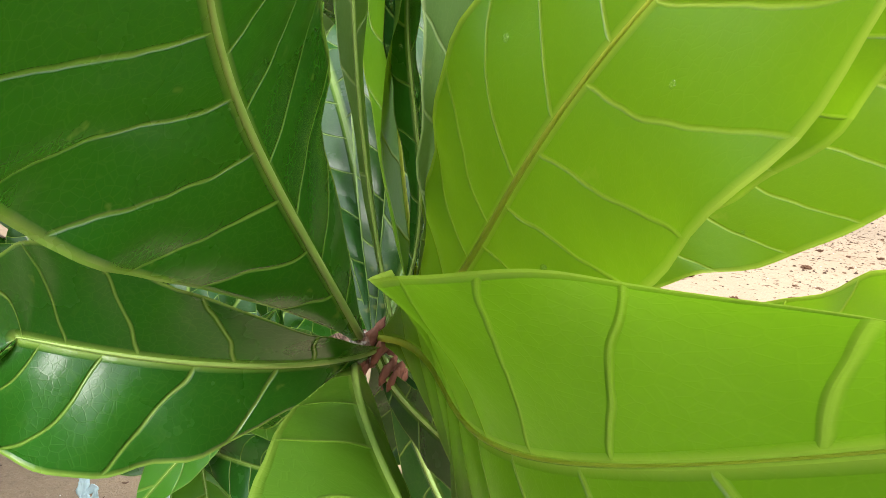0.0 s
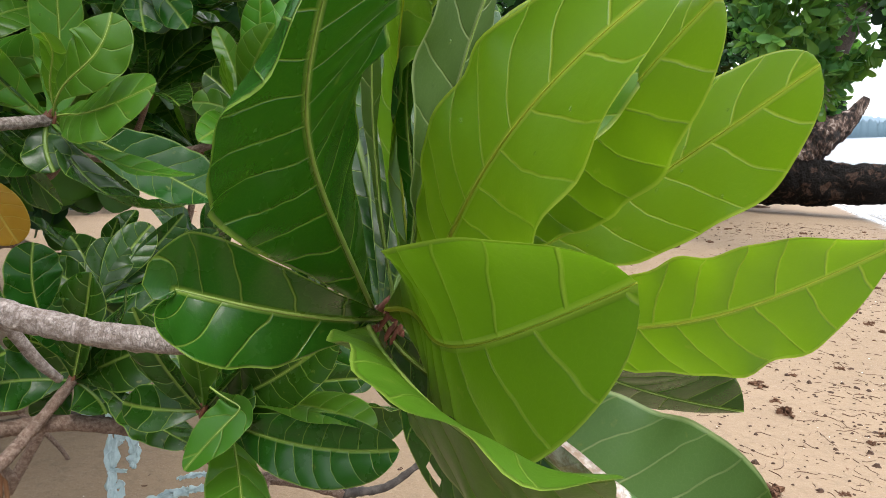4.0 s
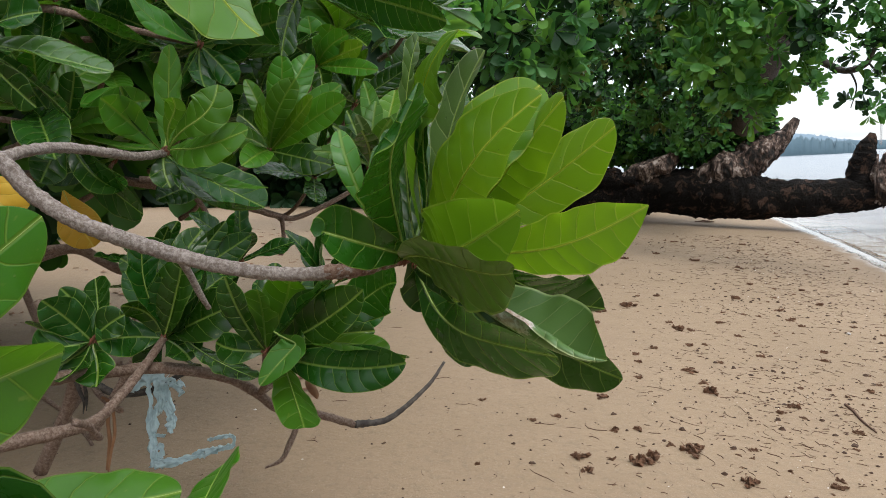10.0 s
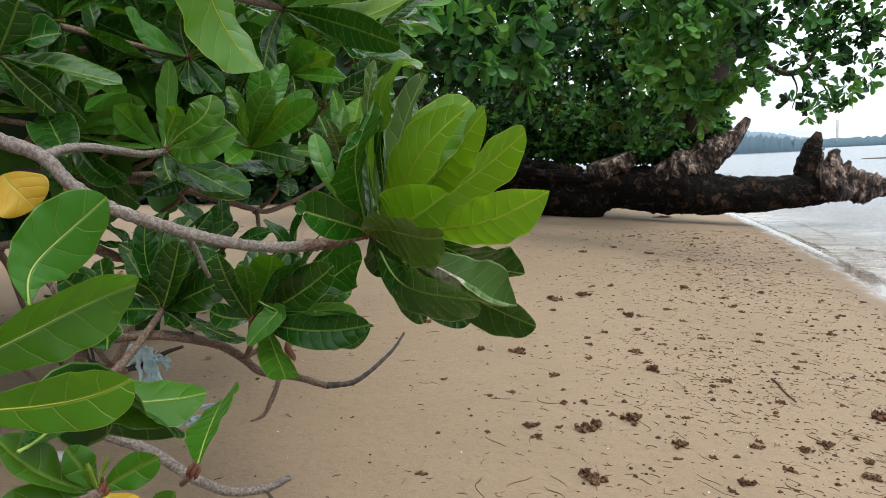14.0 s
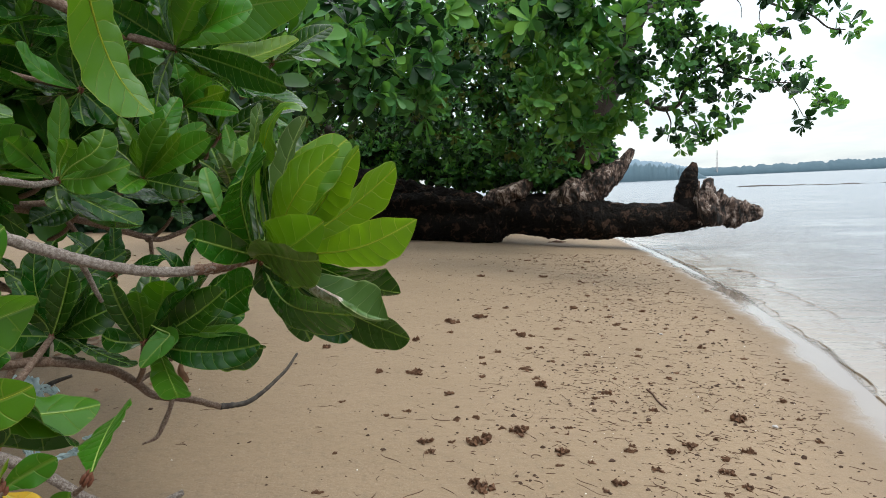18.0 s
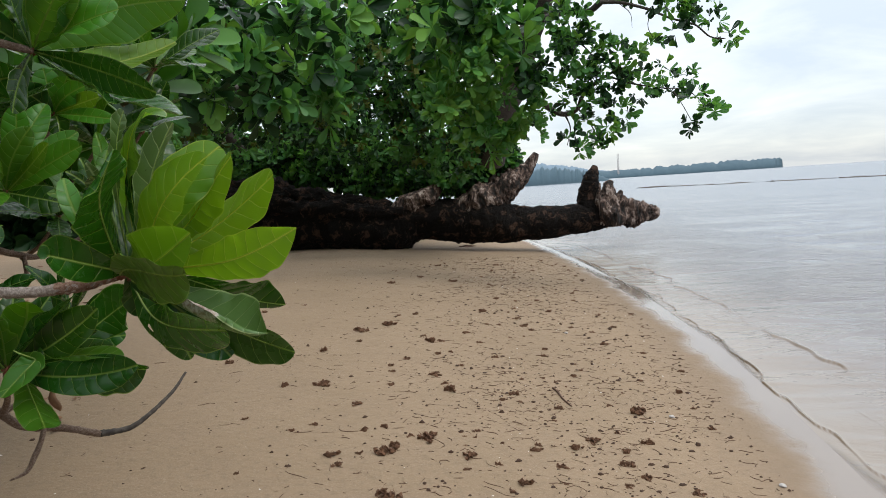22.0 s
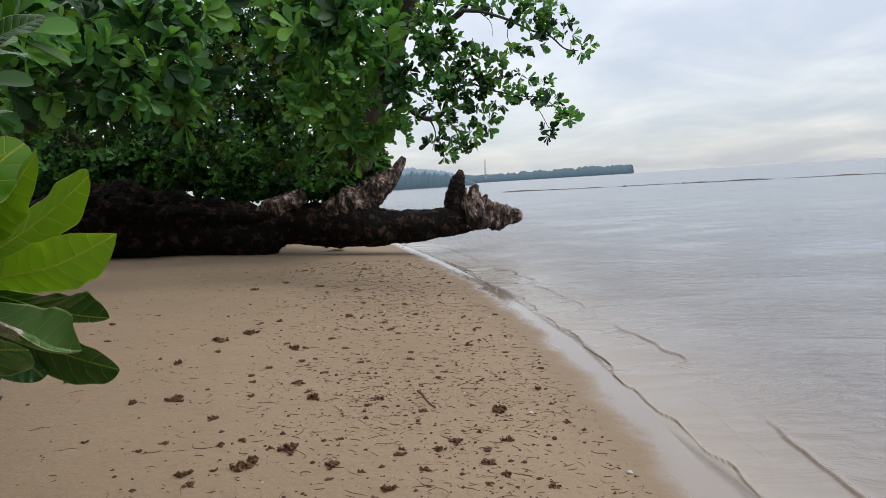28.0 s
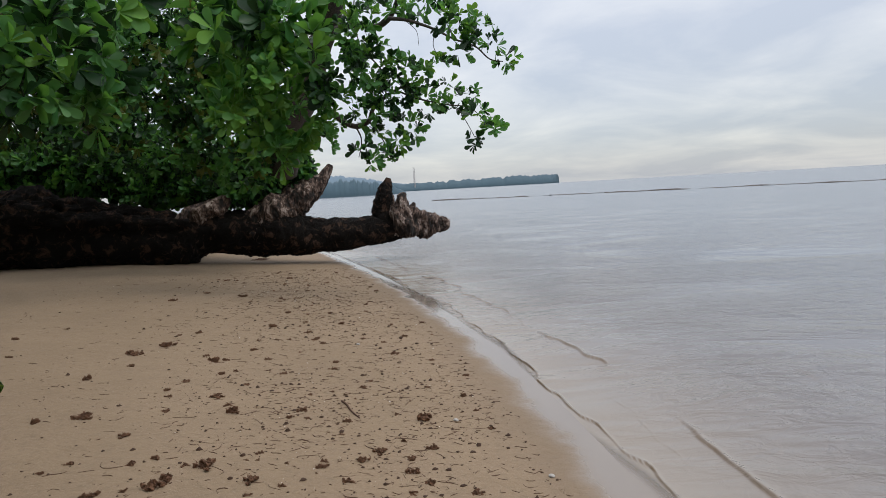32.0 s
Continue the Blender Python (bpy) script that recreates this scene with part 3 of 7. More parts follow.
def ripple(o, y):
    """Small wavelets running up the beach, each with a steep landward face: height, and how much it is that face."""
    z = face = 0.0
    for at, amp, wid, ph, least in WAVES:
        c = at + (0.13 if ph == 0 else 0.20) * noise.noise((y * 0.6, ph, 0)) + 0.08 * noise.noise((y * 1.9, ph, 1)) + 0.03 * noise.noise((y * 5, ph, 1))
        a = min(max(0.0, least + 1.3 * noise.noise((y * (0.45 if ph == 0 else 0.8), ph + 5, 2)) + 0.5 * noise.noise((y * 3.1, ph + 5, 7))), 1.2)
        d = (o - c) / wid
        z += amp * a * (math.exp(-d * d * 6) if d < 0 else math.exp(-d * d * 0.8))
        face = max(face, min(a * 1.3, 1.0) * math.exp(-(d + 0.35) ** 2 * 3.0) * (0.95 if ph == 0 else 0.75))
    return z, face


sv, sd, sfo, sfi = [], [], [], []
for y in sy:
    for o in so:
        x = shore(y) + o
        h_, face_ = ripple(o, y) if o < 3.9 else (0.0, 0.0)
        sv.append((x, y, SEA_Z + h_))
        sd.append(1 - math.exp(-max(o - 0.5, 0) / 9.0))
        sfo.append(face_)
        k_ = min(max((o + 0.16 * noise.noise((y * 0.7, o, 9)) - 0.26) / 0.14, 0.0), 1.0)
        sfi.append(max(k_ * k_ * (3 - 2 * k_), face_))
sw = len(so)
sf = [(j * sw + i, j * sw + i + 1, (j + 1) * sw + i + 1, (j + 1) * sw + i) for j in range(len(sy) - 1) for i in range(sw - 1)]
sea = link_mesh("water", sv, sf, SEA.m)
att = sea.data.attributes.new("depth", "FLOAT", "POINT")
att.data.foreach_set("value", sd)
for key_, vals_ in (("front", sfo), ("film", sfi)):
    sea.data.attributes.new(key_, "FLOAT", "POINT").data.foreach_set("value", vals_)
tagged(sea, "calm silvery sea with small ripples at the beach", "sea", kind="structure")

# ---- far land across the bay ----
def ridge(name, mat, pts, depth, label, rough):
    """A wooded strip of land: rows of (x, y, height) along its shore; a crest with an uneven top and a sloping back."""
    line = smooth_line(pts, 26)
    v, f = [], []
    for i, (x, y, h) in enumerate(line):
        out = Vector((x, y, 0)).normalized()
        hh = h * (0.90 + rough * noise.noise((i * 0.37, h, 1)) + 0.6 * rough * noise.noise((i * 1.3, h, 2)))
        hh = max(hh, 0.2)
        v += [(x, y, SEA_Z - 0.5), (x, y, 0.22 * hh), (x + out.x * depth * 0.08, y + out.y * depth * 0.08, 0.85 * hh), (x + out.x * depth * 0.25, y + out.y * depth * 0.25, hh), (x + out.x * depth, y + out.y * depth, SEA_Z - 0.5)]
        if i:
            o = (i - 1) * 5
            f += [(o + k, o + k + 1, o + k + 6, o + k + 5) for k in range(4)]
    return tagged(link_mesh(name, v, f, mat), label, "headland", kind="structure")


ridge("backdrop_headland", HILL, [(700, 1500, 22), (860, 1480, 24), (1020, 1470, 23), (1150, 1465, 25), (1300, 1440, 29), (1440, 1420, 30), (1478, 1418, 28), (1484, 1418, 10)], 400, "low wooded headland across the bay, haze put into its blue colour", 0.22)
ridge("backdrop_hill", HILL_FAR, [(500, 2100, 80), (800, 2200, 96), (1000, 2150, 92), (1230, 2200, 74), (1430, 2220, 40), (1700, 2300, 20)], 900, "hill far behind the bay, haze put into its pale blue", 0.10)
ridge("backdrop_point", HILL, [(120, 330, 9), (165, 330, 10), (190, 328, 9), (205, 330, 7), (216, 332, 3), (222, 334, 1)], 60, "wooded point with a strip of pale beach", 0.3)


def radio_mast(x, y, h):
    mast = tagged(empty("radio_mast", (0, 0, 0)), "thin lattice radio mast on the wooded headland", "mast")
    for k in range(3):
        a = k * 2.094
        bm = bmesh.new()
        bmesh.ops.create_cone(bm, segments=5, radius1=0.7, radius2=0.35, depth=h, matrix=Matrix.Translation((x + 2.0 * math.cos(a), y + 2.0 * math.sin(a), h / 2 - 1)))
        part("leg", bm, STEEL, mast)
    for k in range(7):
        bm = bmesh.new()
        bmesh.ops.create_cone(bm, segments=6, radius1=2.3, radius2=2.3, depth=0.5, cap_ends=True, matrix=Matrix.Translation((x, y, 4 + (h - 6) * k / 6)))
        part("brace", bm, STEEL, mast)
    return mast


radio_mast(1010, 1480, 62)

# ---- fallen log ----
log = tagged(empty("fallen_log"), "huge blackened fallen tree trunk lying across the beach to the water", "log")


def rough_limb(name, pts, mat, parent, label="", sides=56, steps=20, amp=0.13, freq=1.6, fine=5.0):
    """A thick weathered limb with knobs, hollows and a ragged end."""
    v, f, u = tube(pts, steps=steps, sides=sides, rough=0.0)
    out = []
    for i in range(0, len(v), sides):
        ringv = v[i:i + sides]
        c = sum(ringv, Vector()) / sides
        for p in ringv:
            d = p - c
            k = 1 + amp * 1.9 * noise.noise(p * freq) + amp * 0.9 * noise.noise(p * fine) + amp * 0.7 * noise.noise(p * fine * 2.7) + amp * 0.5 * abs(noise.noise(p * fine * 6))
            out.append(c + d * k)
    return link_mesh(name, out, f, mat, parent, label, uvs=u)


rough_limb("trunk", [(-0.5, 15.2, 0.85, 0.42), (0.1, 14.95, 0.93, 0.60), (1.0, 14.6, 0.93, 0.66), (2.6, 14.0, 0.78, 0.60), (3.7, 13.6, 0.62, 0.55), (4.25, 13.38, 0.60, 0.52), (4.7, 13.2, 0.70, 0.44), (5.5, 12.9, 0.64, 0.44), (6.15, 12.64, 0.60, 0.46), (6.7, 12.42, 0.50, 0.40), (7.6, 12.08, 0.48, 0.34), (8.2, 11.85, 0.52, 0.32), (8.6, 11.68, 0.58, 0.24), (8.8, 11.6, 0.58, 0.1)], LOG.m, log, "charred black trunk", amp=0.11, fine=6.0)
rough_limb("root_stump", [(5.55, 12.9, 0.55, 0.42), (5.95, 12.76, 0.86, 0.46), (6.3, 12.62, 1.14, 0.42), (6.62, 12.49, 1.38, 0.33), (6.84, 12.4, 1.54, 0.23), (7.0, 12.33, 1.68, 0.15), (7.1, 12.28, 1.83, 0.11), (7.18, 12.25, 1.98, 0.06)], SNAG.m, log, "broken brown limb stump with a pale torn tip", amp=0.14, freq=2.2, fine=6.0)
rough_limb("spike", [(8.08, 11.8, 0.42, 0.21), (8.10, 11.8, 0.80, 0.19), (8.14, 11.79, 1.10, 0.18), (8.20, 11.77, 1.34, 0.17), (8.27, 11.75, 1.50, 0.12), (8.31, 11.74, 1.63, 0.06)], LOG.m, log, "dark upright stub with a torn top", sides=14, amp=0.2, freq=3.0)
rough_limb("spike_edge", [(8.30, 11.66, 0.40, 0.10), (8.31, 11.65, 0.75, 0.09), (8.33, 11.65, 1.05, 0.06), (8.36, 11.66, 1.25, 0.02)], SNAG.m, log, "pale bare wood along the stub", sides=12, amp=0.25, freq=4.0)
rough_limb("split_end", [(8.30, 11.74, 0.66, 0.36), (8.55, 11.66, 0.66, 0.39), (8.85, 11.55, 0.60, 0.31), (9.15, 11.44, 0.56, 0.24), (9.42, 11.35, 0.54, 0.19), (9.58, 11.29, 0.53, 0.09)], SNAG.m, log, "pale splintered broken end", amp=0.27, freq=2.6, fine=7.0)
rough_limb("splinter", [(8.42, 11.66, 0.75, 0.22), (8.50, 11.62, 1.0, 0.17), (8.55, 11.6, 1.18, 0.12), (8.62, 11.58, 1.28, 0.04)], SNAG.m, log, "upright splinter", sides=12, amp=0.25, freq=4.0)
rough_limb("splinter", [(8.62, 11.62, 0.75, 0.16), (8.76, 11.56, 0.95, 0.09), (8.82, 11.54, 1.06, 0.03)], SNAG.m, log, sides=12, amp=0.25, freq=4.0)
rough_limb("side_root", [(4.2, 13.25, 0.80, 0.26), (4.5, 13.13, 0.98, 0.28), (4.80, 13.03, 1.14, 0.25), (5.0, 12.97, 1.28, 0.18), (5.12, 12.92, 1.42, 0.09)], SNAG.m, log, "weathered side root", amp=0.17, freq=2.6, fine=6.5)
rough_limb("upper_root", [(0.3, 14.8, 1.2, 0.28), (1.2, 14.4, 1.42, 0.36), (2.2, 14.0, 1.30, 0.30), (3.2, 13.65, 1.12, 0.22), (4.1, 13.3, 1.0, 0.16)], LOG.m, log, "knobbly upper root", amp=0.27, freq=3.0, fine=8.0)
rough_limb("bark_ridge", [(0.2, 14.5, 1.15, 0.2), (1.4, 13.95, 1.22, 0.22), (2.5, 13.55, 1.05, 0.2), (3.4, 13.25, 0.95, 0.17), (4.3, 12.95, 0.9, 0.1)], LOG.m, log, "ragged ridge of old bark", amp=0.26, freq=3.0, fine=8.0)


# ---- trees: limbs and clouds of whorled leaves ----
# the darkest copy has shade, the lit copy light, put into its colour
TREE_LEAF = {}
for key, dk, lt, gl, thr in (("shaded", (0.007, 0.026, 0.009), (0.018, 0.055, 0.016), (0.04, 0.14, 0.02), 0.14), ("mid", (0.030, 0.115, 0.036), (0.105, 0.255, 0.084), (0.19, 0.46, 0.055), 0.40), ("shrub", (0.014, 0.060, 0.005), (0.050, 0.155, 0.012), (0.10, 0.28, 0.01), 0.20), ("olive", (0.042, 0.058, 0.012), (0.125, 0.145, 0.030), (0.20, 0.28, 0.03), 0.25), ("lit", (0.06, 0.18, 0.040), (0.15, 0.31, 0.055), (0.25, 0.50, 0.05), 0.32)):
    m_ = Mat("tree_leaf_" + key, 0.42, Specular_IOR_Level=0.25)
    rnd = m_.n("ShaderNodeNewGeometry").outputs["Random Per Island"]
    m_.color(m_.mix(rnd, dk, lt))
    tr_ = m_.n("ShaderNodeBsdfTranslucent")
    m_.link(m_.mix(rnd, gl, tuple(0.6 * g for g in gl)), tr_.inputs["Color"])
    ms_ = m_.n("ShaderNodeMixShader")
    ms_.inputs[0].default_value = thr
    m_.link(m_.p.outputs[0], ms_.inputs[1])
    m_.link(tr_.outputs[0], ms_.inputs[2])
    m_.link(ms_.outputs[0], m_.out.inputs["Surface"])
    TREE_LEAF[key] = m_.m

T_ROWS, T_COLS = 6, 2
t_u = np.array([0.0, 0.3, 0.55, 0.74, 0.88, 0.96, 1.0])
t_f = np.array([0.10, 0.40, 0.82, 1.0, 0.88, 0.60, 0.20])


def leaf_cloud(name, centres, axes, sizes, mats, parent, seed, per=8, width=0.54, droop=0.35, label=""):
    """Whorls of obovate leaves at the given shoot ends, joined into one mesh."""
    rng = np.random.RandomState(seed)
    n = len(centres)
    C = np.repeat(np.asarray(centres, float), per, 0)
    A = np.repeat(np.asarray(axes, float), per, 0)
    A /= np.linalg.norm(A, axis=1)[:, None]
    S = np.repeat(np.asarray(sizes, float), per) * rng.uniform(0.65, 1.1, n * per)
    R = rng.normal(size=(n * per, 3))
    R -= A * (R * A).sum(1)[:, None]
    R /= np.linalg.norm(R, axis=1)[:, None]
    open_ = rng.uniform(0.35, 1.25, n * per)[:, None]
    D = A * np.cos(open_) + R * np.sin(open_)
    D[:, 2] -= droop * rng.uniform(0, 0.8, n * per)
    D /= np.linalg.norm(D, axis=1)[:, None]
    N = A + rng.normal(scale=0.35, size=A.shape)
    N -= D * (N * D).sum(1)[:, None]
    N /= np.linalg.norm(N, axis=1)[:, None]
    B = np.cross(D, N)
    m = n * per
    bend = rng.uniform(-0.18, 0.06, m)
    fold = rng.uniform(0.1, 0.5, m)
    V = np.empty((m, T_ROWS + 1, T_COLS + 1, 3))
    for i, u in enumerate(t_u):
        mid = C + D * (S * (0.06 + u))[:, None] + N * (S * bend * u * u)[:, None]
        for j in range(T_COLS + 1):
            v = j - 1
            V[:, i, j] = mid + B * (S * width * 0.5 * t_f[i] * v)[:, None] + N * (S * width * 0.5 * t_f[i] * abs(v) * fold)[:, None]
    V = V.reshape(-1, 3)
    k = (T_ROWS + 1) * (T_COLS + 1)
    w = T_COLS + 1
    quad = np.array([(i * w + j, i * w + j + 1, (i + 1) * w + j + 1, (i + 1) * w + j) for i in range(T_ROWS) for j in range(T_COLS)])
    F = (np.arange(m)[:, None, None] * k + quad[None]).reshape(-1, 4)
    me = bpy.data.meshes.new(name)
    me.vertices.add(len(V))
    me.vertices.foreach_set("co", V.ravel())
    me.loops.add(F.size)
    me.loops.foreach_set("vertex_index", F.ravel().astype(np.int32))
    me.polygons.add(len(F))
    me.polygons.foreach_set("loop_start", np.arange(0, F.size, 4, dtype=np.int32))
    me.polygons.foreach_set("use_smooth", np.ones(len(F), dtype=bool))
    for q in mats:
        me.materials.append(q)
    if len(mats) > 1:
        pick = np.repeat(rng.choice(len(mats), n, p=[0.52, 0.36, 0.12][:len(mats)] if len(mats) == 3 else [0.75, 0.25]), per * T_ROWS * T_COLS)
        me.polygons.foreach_set("material_index", pick.astype(np.int32))
    me.update(calc_edges=True)
    me.validate()
    ob = new(name, me)
    if parent:
        ob.parent = parent
    if label:
        ob["label"] = label
    ob["kind"] = "stuff"
    return ob


def crown_points(rng, blobs):
    """Shoot ends scattered through blobs of (x, y, z, rx, ry, rz, count), most of them near the skin, with outward axes."""
    P, X = [], []
    for x, y, z, rx, ry, rz, cnt in blobs:
        d = rng.normal(size=(cnt, 3))
        d /= np.linalg.norm(d, axis=1)[:, None]
        r = rng.uniform(0.25, 1.0, cnt) ** 0.45
        P.append(np.array([x, y, z]) + d * r[:, None] * np.array([rx, ry, rz]))
        X.append(d + np.array([0, -0.25, 0.35]) + rng.normal(scale=0.35, size=(cnt, 3)))
    return np.concatenate(P), np.concatenate(X)


tree = tagged(empty("beach_tree"), "spreading beach tree with dark glossy leaves overhanging the log", "tree")
trng = np.random.RandomState(5)
limb("trunk", [(0.6, 17.6, 0.1, 0.45), (1.9, 16.7, 1.6, 0.38), (3.2, 15.4, 3.0, 0.30), (3.6, 14.6, 4.6, 0.2)], BARK_TREE, tree, "dark leaning trunk", sides=14, rough=0.12, freq=2.0)
for k, pts in enumerate((
        [(3.6, 15.0, 3.2, 0.2), (2.2, 12.6, 3.6, 0.14), (1.2, 10.2, 3.3, 0.08), (0.8, 8.9, 2.9, 0.03)],
        [(1.9, 16.7, 1.6, 0.2), (0.6, 14.2, 3.0, 0.15), (-1.6, 11.6, 3.3, 0.08), (-2.4, 9.9, 2.7, 0.03)])):
    limb("branch", pts, BARK_TREE, tree, sides=9, rough=0.1, freq=3.0)


def clump_of_crown_tree(number, *blob):
    c_, a_ = crown_points(trng, [blob])
    # clumps 11 to 14 swap the dark copy for lit: light put into colour
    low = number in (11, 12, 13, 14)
    leaf_cloud("crown", c_, a_, trng.uniform(0.25, 0.36, len(c_)) * (0.72 if low else 1.0), [TREE_LEAF["mid"], TREE_LEAF["lit" if low else "shaded"], TREE_LEAF["lit"]], tree, 7 + 50 * number, per=8, width=0.44, label="dense green whorls of leaves")


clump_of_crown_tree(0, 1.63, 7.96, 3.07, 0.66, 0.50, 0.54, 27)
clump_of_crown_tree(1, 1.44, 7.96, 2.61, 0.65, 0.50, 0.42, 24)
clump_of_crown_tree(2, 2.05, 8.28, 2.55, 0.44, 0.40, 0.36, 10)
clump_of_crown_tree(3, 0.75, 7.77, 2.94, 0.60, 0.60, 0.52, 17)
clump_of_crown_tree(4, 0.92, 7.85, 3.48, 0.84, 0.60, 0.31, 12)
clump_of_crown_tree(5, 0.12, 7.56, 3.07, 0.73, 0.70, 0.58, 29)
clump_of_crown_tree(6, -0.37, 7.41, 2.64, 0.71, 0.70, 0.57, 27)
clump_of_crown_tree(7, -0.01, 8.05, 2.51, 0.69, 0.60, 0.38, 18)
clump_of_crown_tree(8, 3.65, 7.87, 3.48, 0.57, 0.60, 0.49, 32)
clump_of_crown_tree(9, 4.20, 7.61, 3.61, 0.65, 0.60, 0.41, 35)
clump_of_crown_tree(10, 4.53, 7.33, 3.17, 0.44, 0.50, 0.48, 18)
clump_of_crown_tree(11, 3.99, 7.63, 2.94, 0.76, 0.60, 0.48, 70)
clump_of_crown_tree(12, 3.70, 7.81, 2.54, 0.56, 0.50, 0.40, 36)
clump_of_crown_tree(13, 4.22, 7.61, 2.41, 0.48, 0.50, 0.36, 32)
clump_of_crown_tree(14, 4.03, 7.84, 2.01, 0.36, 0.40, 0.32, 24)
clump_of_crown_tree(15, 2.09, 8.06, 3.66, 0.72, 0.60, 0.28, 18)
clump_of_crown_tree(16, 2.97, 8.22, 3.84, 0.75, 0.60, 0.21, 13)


# the crown's inner shade is put into the dark copy among these leaves
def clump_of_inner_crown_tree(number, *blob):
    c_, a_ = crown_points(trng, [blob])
    leaf_cloud("inner_crown", c_, a_, trng.uniform(0.10, 0.19, len(c_)), [TREE_LEAF["mid"], TREE_LEAF["shaded"], TREE_LEAF["olive"]], tree, 9 + 50 * number, per=9, width=0.42, label="inner leaves and vines, partly darkened in colour for shade")


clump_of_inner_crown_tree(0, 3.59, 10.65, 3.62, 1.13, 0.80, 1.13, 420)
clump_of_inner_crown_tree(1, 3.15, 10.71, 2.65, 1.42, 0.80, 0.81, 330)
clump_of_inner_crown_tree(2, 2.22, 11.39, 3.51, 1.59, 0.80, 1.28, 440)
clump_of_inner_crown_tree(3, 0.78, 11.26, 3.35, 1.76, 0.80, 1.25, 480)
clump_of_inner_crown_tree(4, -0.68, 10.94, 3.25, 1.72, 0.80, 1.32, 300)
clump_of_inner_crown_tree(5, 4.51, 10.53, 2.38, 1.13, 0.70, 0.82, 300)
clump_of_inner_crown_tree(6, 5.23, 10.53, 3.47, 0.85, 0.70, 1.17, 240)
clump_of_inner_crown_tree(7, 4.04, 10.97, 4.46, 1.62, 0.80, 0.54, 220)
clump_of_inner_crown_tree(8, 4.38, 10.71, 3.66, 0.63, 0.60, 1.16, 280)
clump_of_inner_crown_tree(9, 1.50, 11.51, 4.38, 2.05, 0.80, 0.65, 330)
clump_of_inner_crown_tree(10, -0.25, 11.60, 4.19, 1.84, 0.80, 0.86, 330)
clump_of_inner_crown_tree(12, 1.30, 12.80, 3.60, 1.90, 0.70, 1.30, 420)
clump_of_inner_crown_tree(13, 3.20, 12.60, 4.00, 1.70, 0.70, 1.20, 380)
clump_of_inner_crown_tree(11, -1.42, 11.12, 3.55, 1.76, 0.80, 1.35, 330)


def clump_of_outer_crown_tree(number, *blob):
    c_, a_ = crown_points(trng, [(*blob[:6], int(blob[6] * 1.8))])
    leaf_cloud("outer_crown", c_, a_, trng.uniform(0.085, 0.165, len(c_)), [TREE_LEAF["mid"], TREE_LEAF["shaded"], TREE_LEAF["lit"]], tree, 8 + 50 * number, per=7, width=0.46, label="loose outer sprays of leaves")


clump_of_outer_crown_tree(0, 4.71, 6.55, 3.27, 0.29, 0.15, 0.36, 22)
clump_of_outer_crown_tree(1, 4.98, 6.63, 2.95, 0.37, 0.18, 0.32, 25)
clump_of_outer_crown_tree(2, 5.35, 6.54, 2.80, 0.32, 0.16, 0.32, 22)
clump_of_outer_crown_tree(3, 5.30, 6.64, 2.51, 0.36, 0.18, 0.22, 16)
clump_of_outer_crown_tree(4, 4.99, 6.72, 2.38, 0.32, 0.16, 0.20, 13)
clump_of_outer_crown_tree(5, 5.73, 6.45, 2.54, 0.22, 0.15, 0.22, 10)
clump_of_outer_crown_tree(6, 6.23, 6.51, 2.44, 0.19, 0.15, 0.13, 5)
clump_of_outer_crown_tree(7, 5.99, 5.81, 2.24, 0.18, 0.15, 0.15, 5)
clump_of_outer_crown_tree(8, 6.50, 6.42, 1.98, 0.11, 0.15, 0.09, 4)
clump_of_outer_crown_tree(9, 6.64, 6.25, 2.13, 0.08, 0.15, 0.07, 4)
clump_of_outer_crown_tree(10, 5.44, 6.54, 2.20, 0.20, 0.15, 0.17, 7)
clump_of_outer_crown_tree(11, 5.27, 6.50, 1.98, 0.14, 0.15, 0.09, 4)
clump_of_outer_crown_tree(12, 4.86, 6.90, 1.99, 0.11, 0.15, 0.20, 4)
clump_of_outer_crown_tree(13, 4.86, 6.67, 1.75, 0.12, 0.15, 0.06, 4)
clump_of_outer_crown_tree(14, 5.11, 6.53, 1.78, 0.11, 0.15, 0.06, 4)
clump_of_outer_crown_tree(15, 5.17, 6.84, 2.06, 0.09, 0.15, 0.12, 4)
clump_of_outer_crown_tree(16, 5.75, 6.63, 3.73, 0.47, 0.24, 0.13, 13)
clump_of_outer_crown_tree(17, 5.74, 5.89, 3.44, 0.35, 0.17, 0.18, 13)
clump_of_outer_crown_tree(18, 5.93, 5.65, 3.28, 0.24, 0.15, 0.19, 10)
clump_of_outer_crown_tree(19, 6.36, 5.87, 3.22, 0.14, 0.15, 0.16, 4)
clump_of_outer_crown_tree(20, 6.75, 6.01, 3.07, 0.11, 0.15, 0.09, 4)
clump_of_outer_crown_tree(21, 5.78, 5.83, 3.06, 0.09, 0.15, 0.12, 4)
clump_of_outer_crown_tree(22, 5.89, 6.42, 3.04, 0.08, 0.15, 0.06, 4)
clump_of_outer_crown_tree(23, 5.05, 6.94, 3.66, 0.27, 0.15, 0.14, 8)
clump_of_outer_crown_tree(24, 4.46, 6.85, 2.68, 0.23, 0.15, 0.30, 14)
clump_of_outer_crown_tree(25, 4.86, 7.52, 2.36, 0.20, 0.15, 0.20, 8)
clump_of_outer_crown_tree(26, 6.15, 6.61, 2.76, 0.18, 0.15, 0.13, 5)
clump_of_outer_crown_tree(27, 6.35, 6.34, 2.61, 0.11, 0.15, 0.06, 4)
clump_of_outer_crown_tree(28, 5.47, 6.12, 2.88, 0.09, 0.15, 0.06, 4)
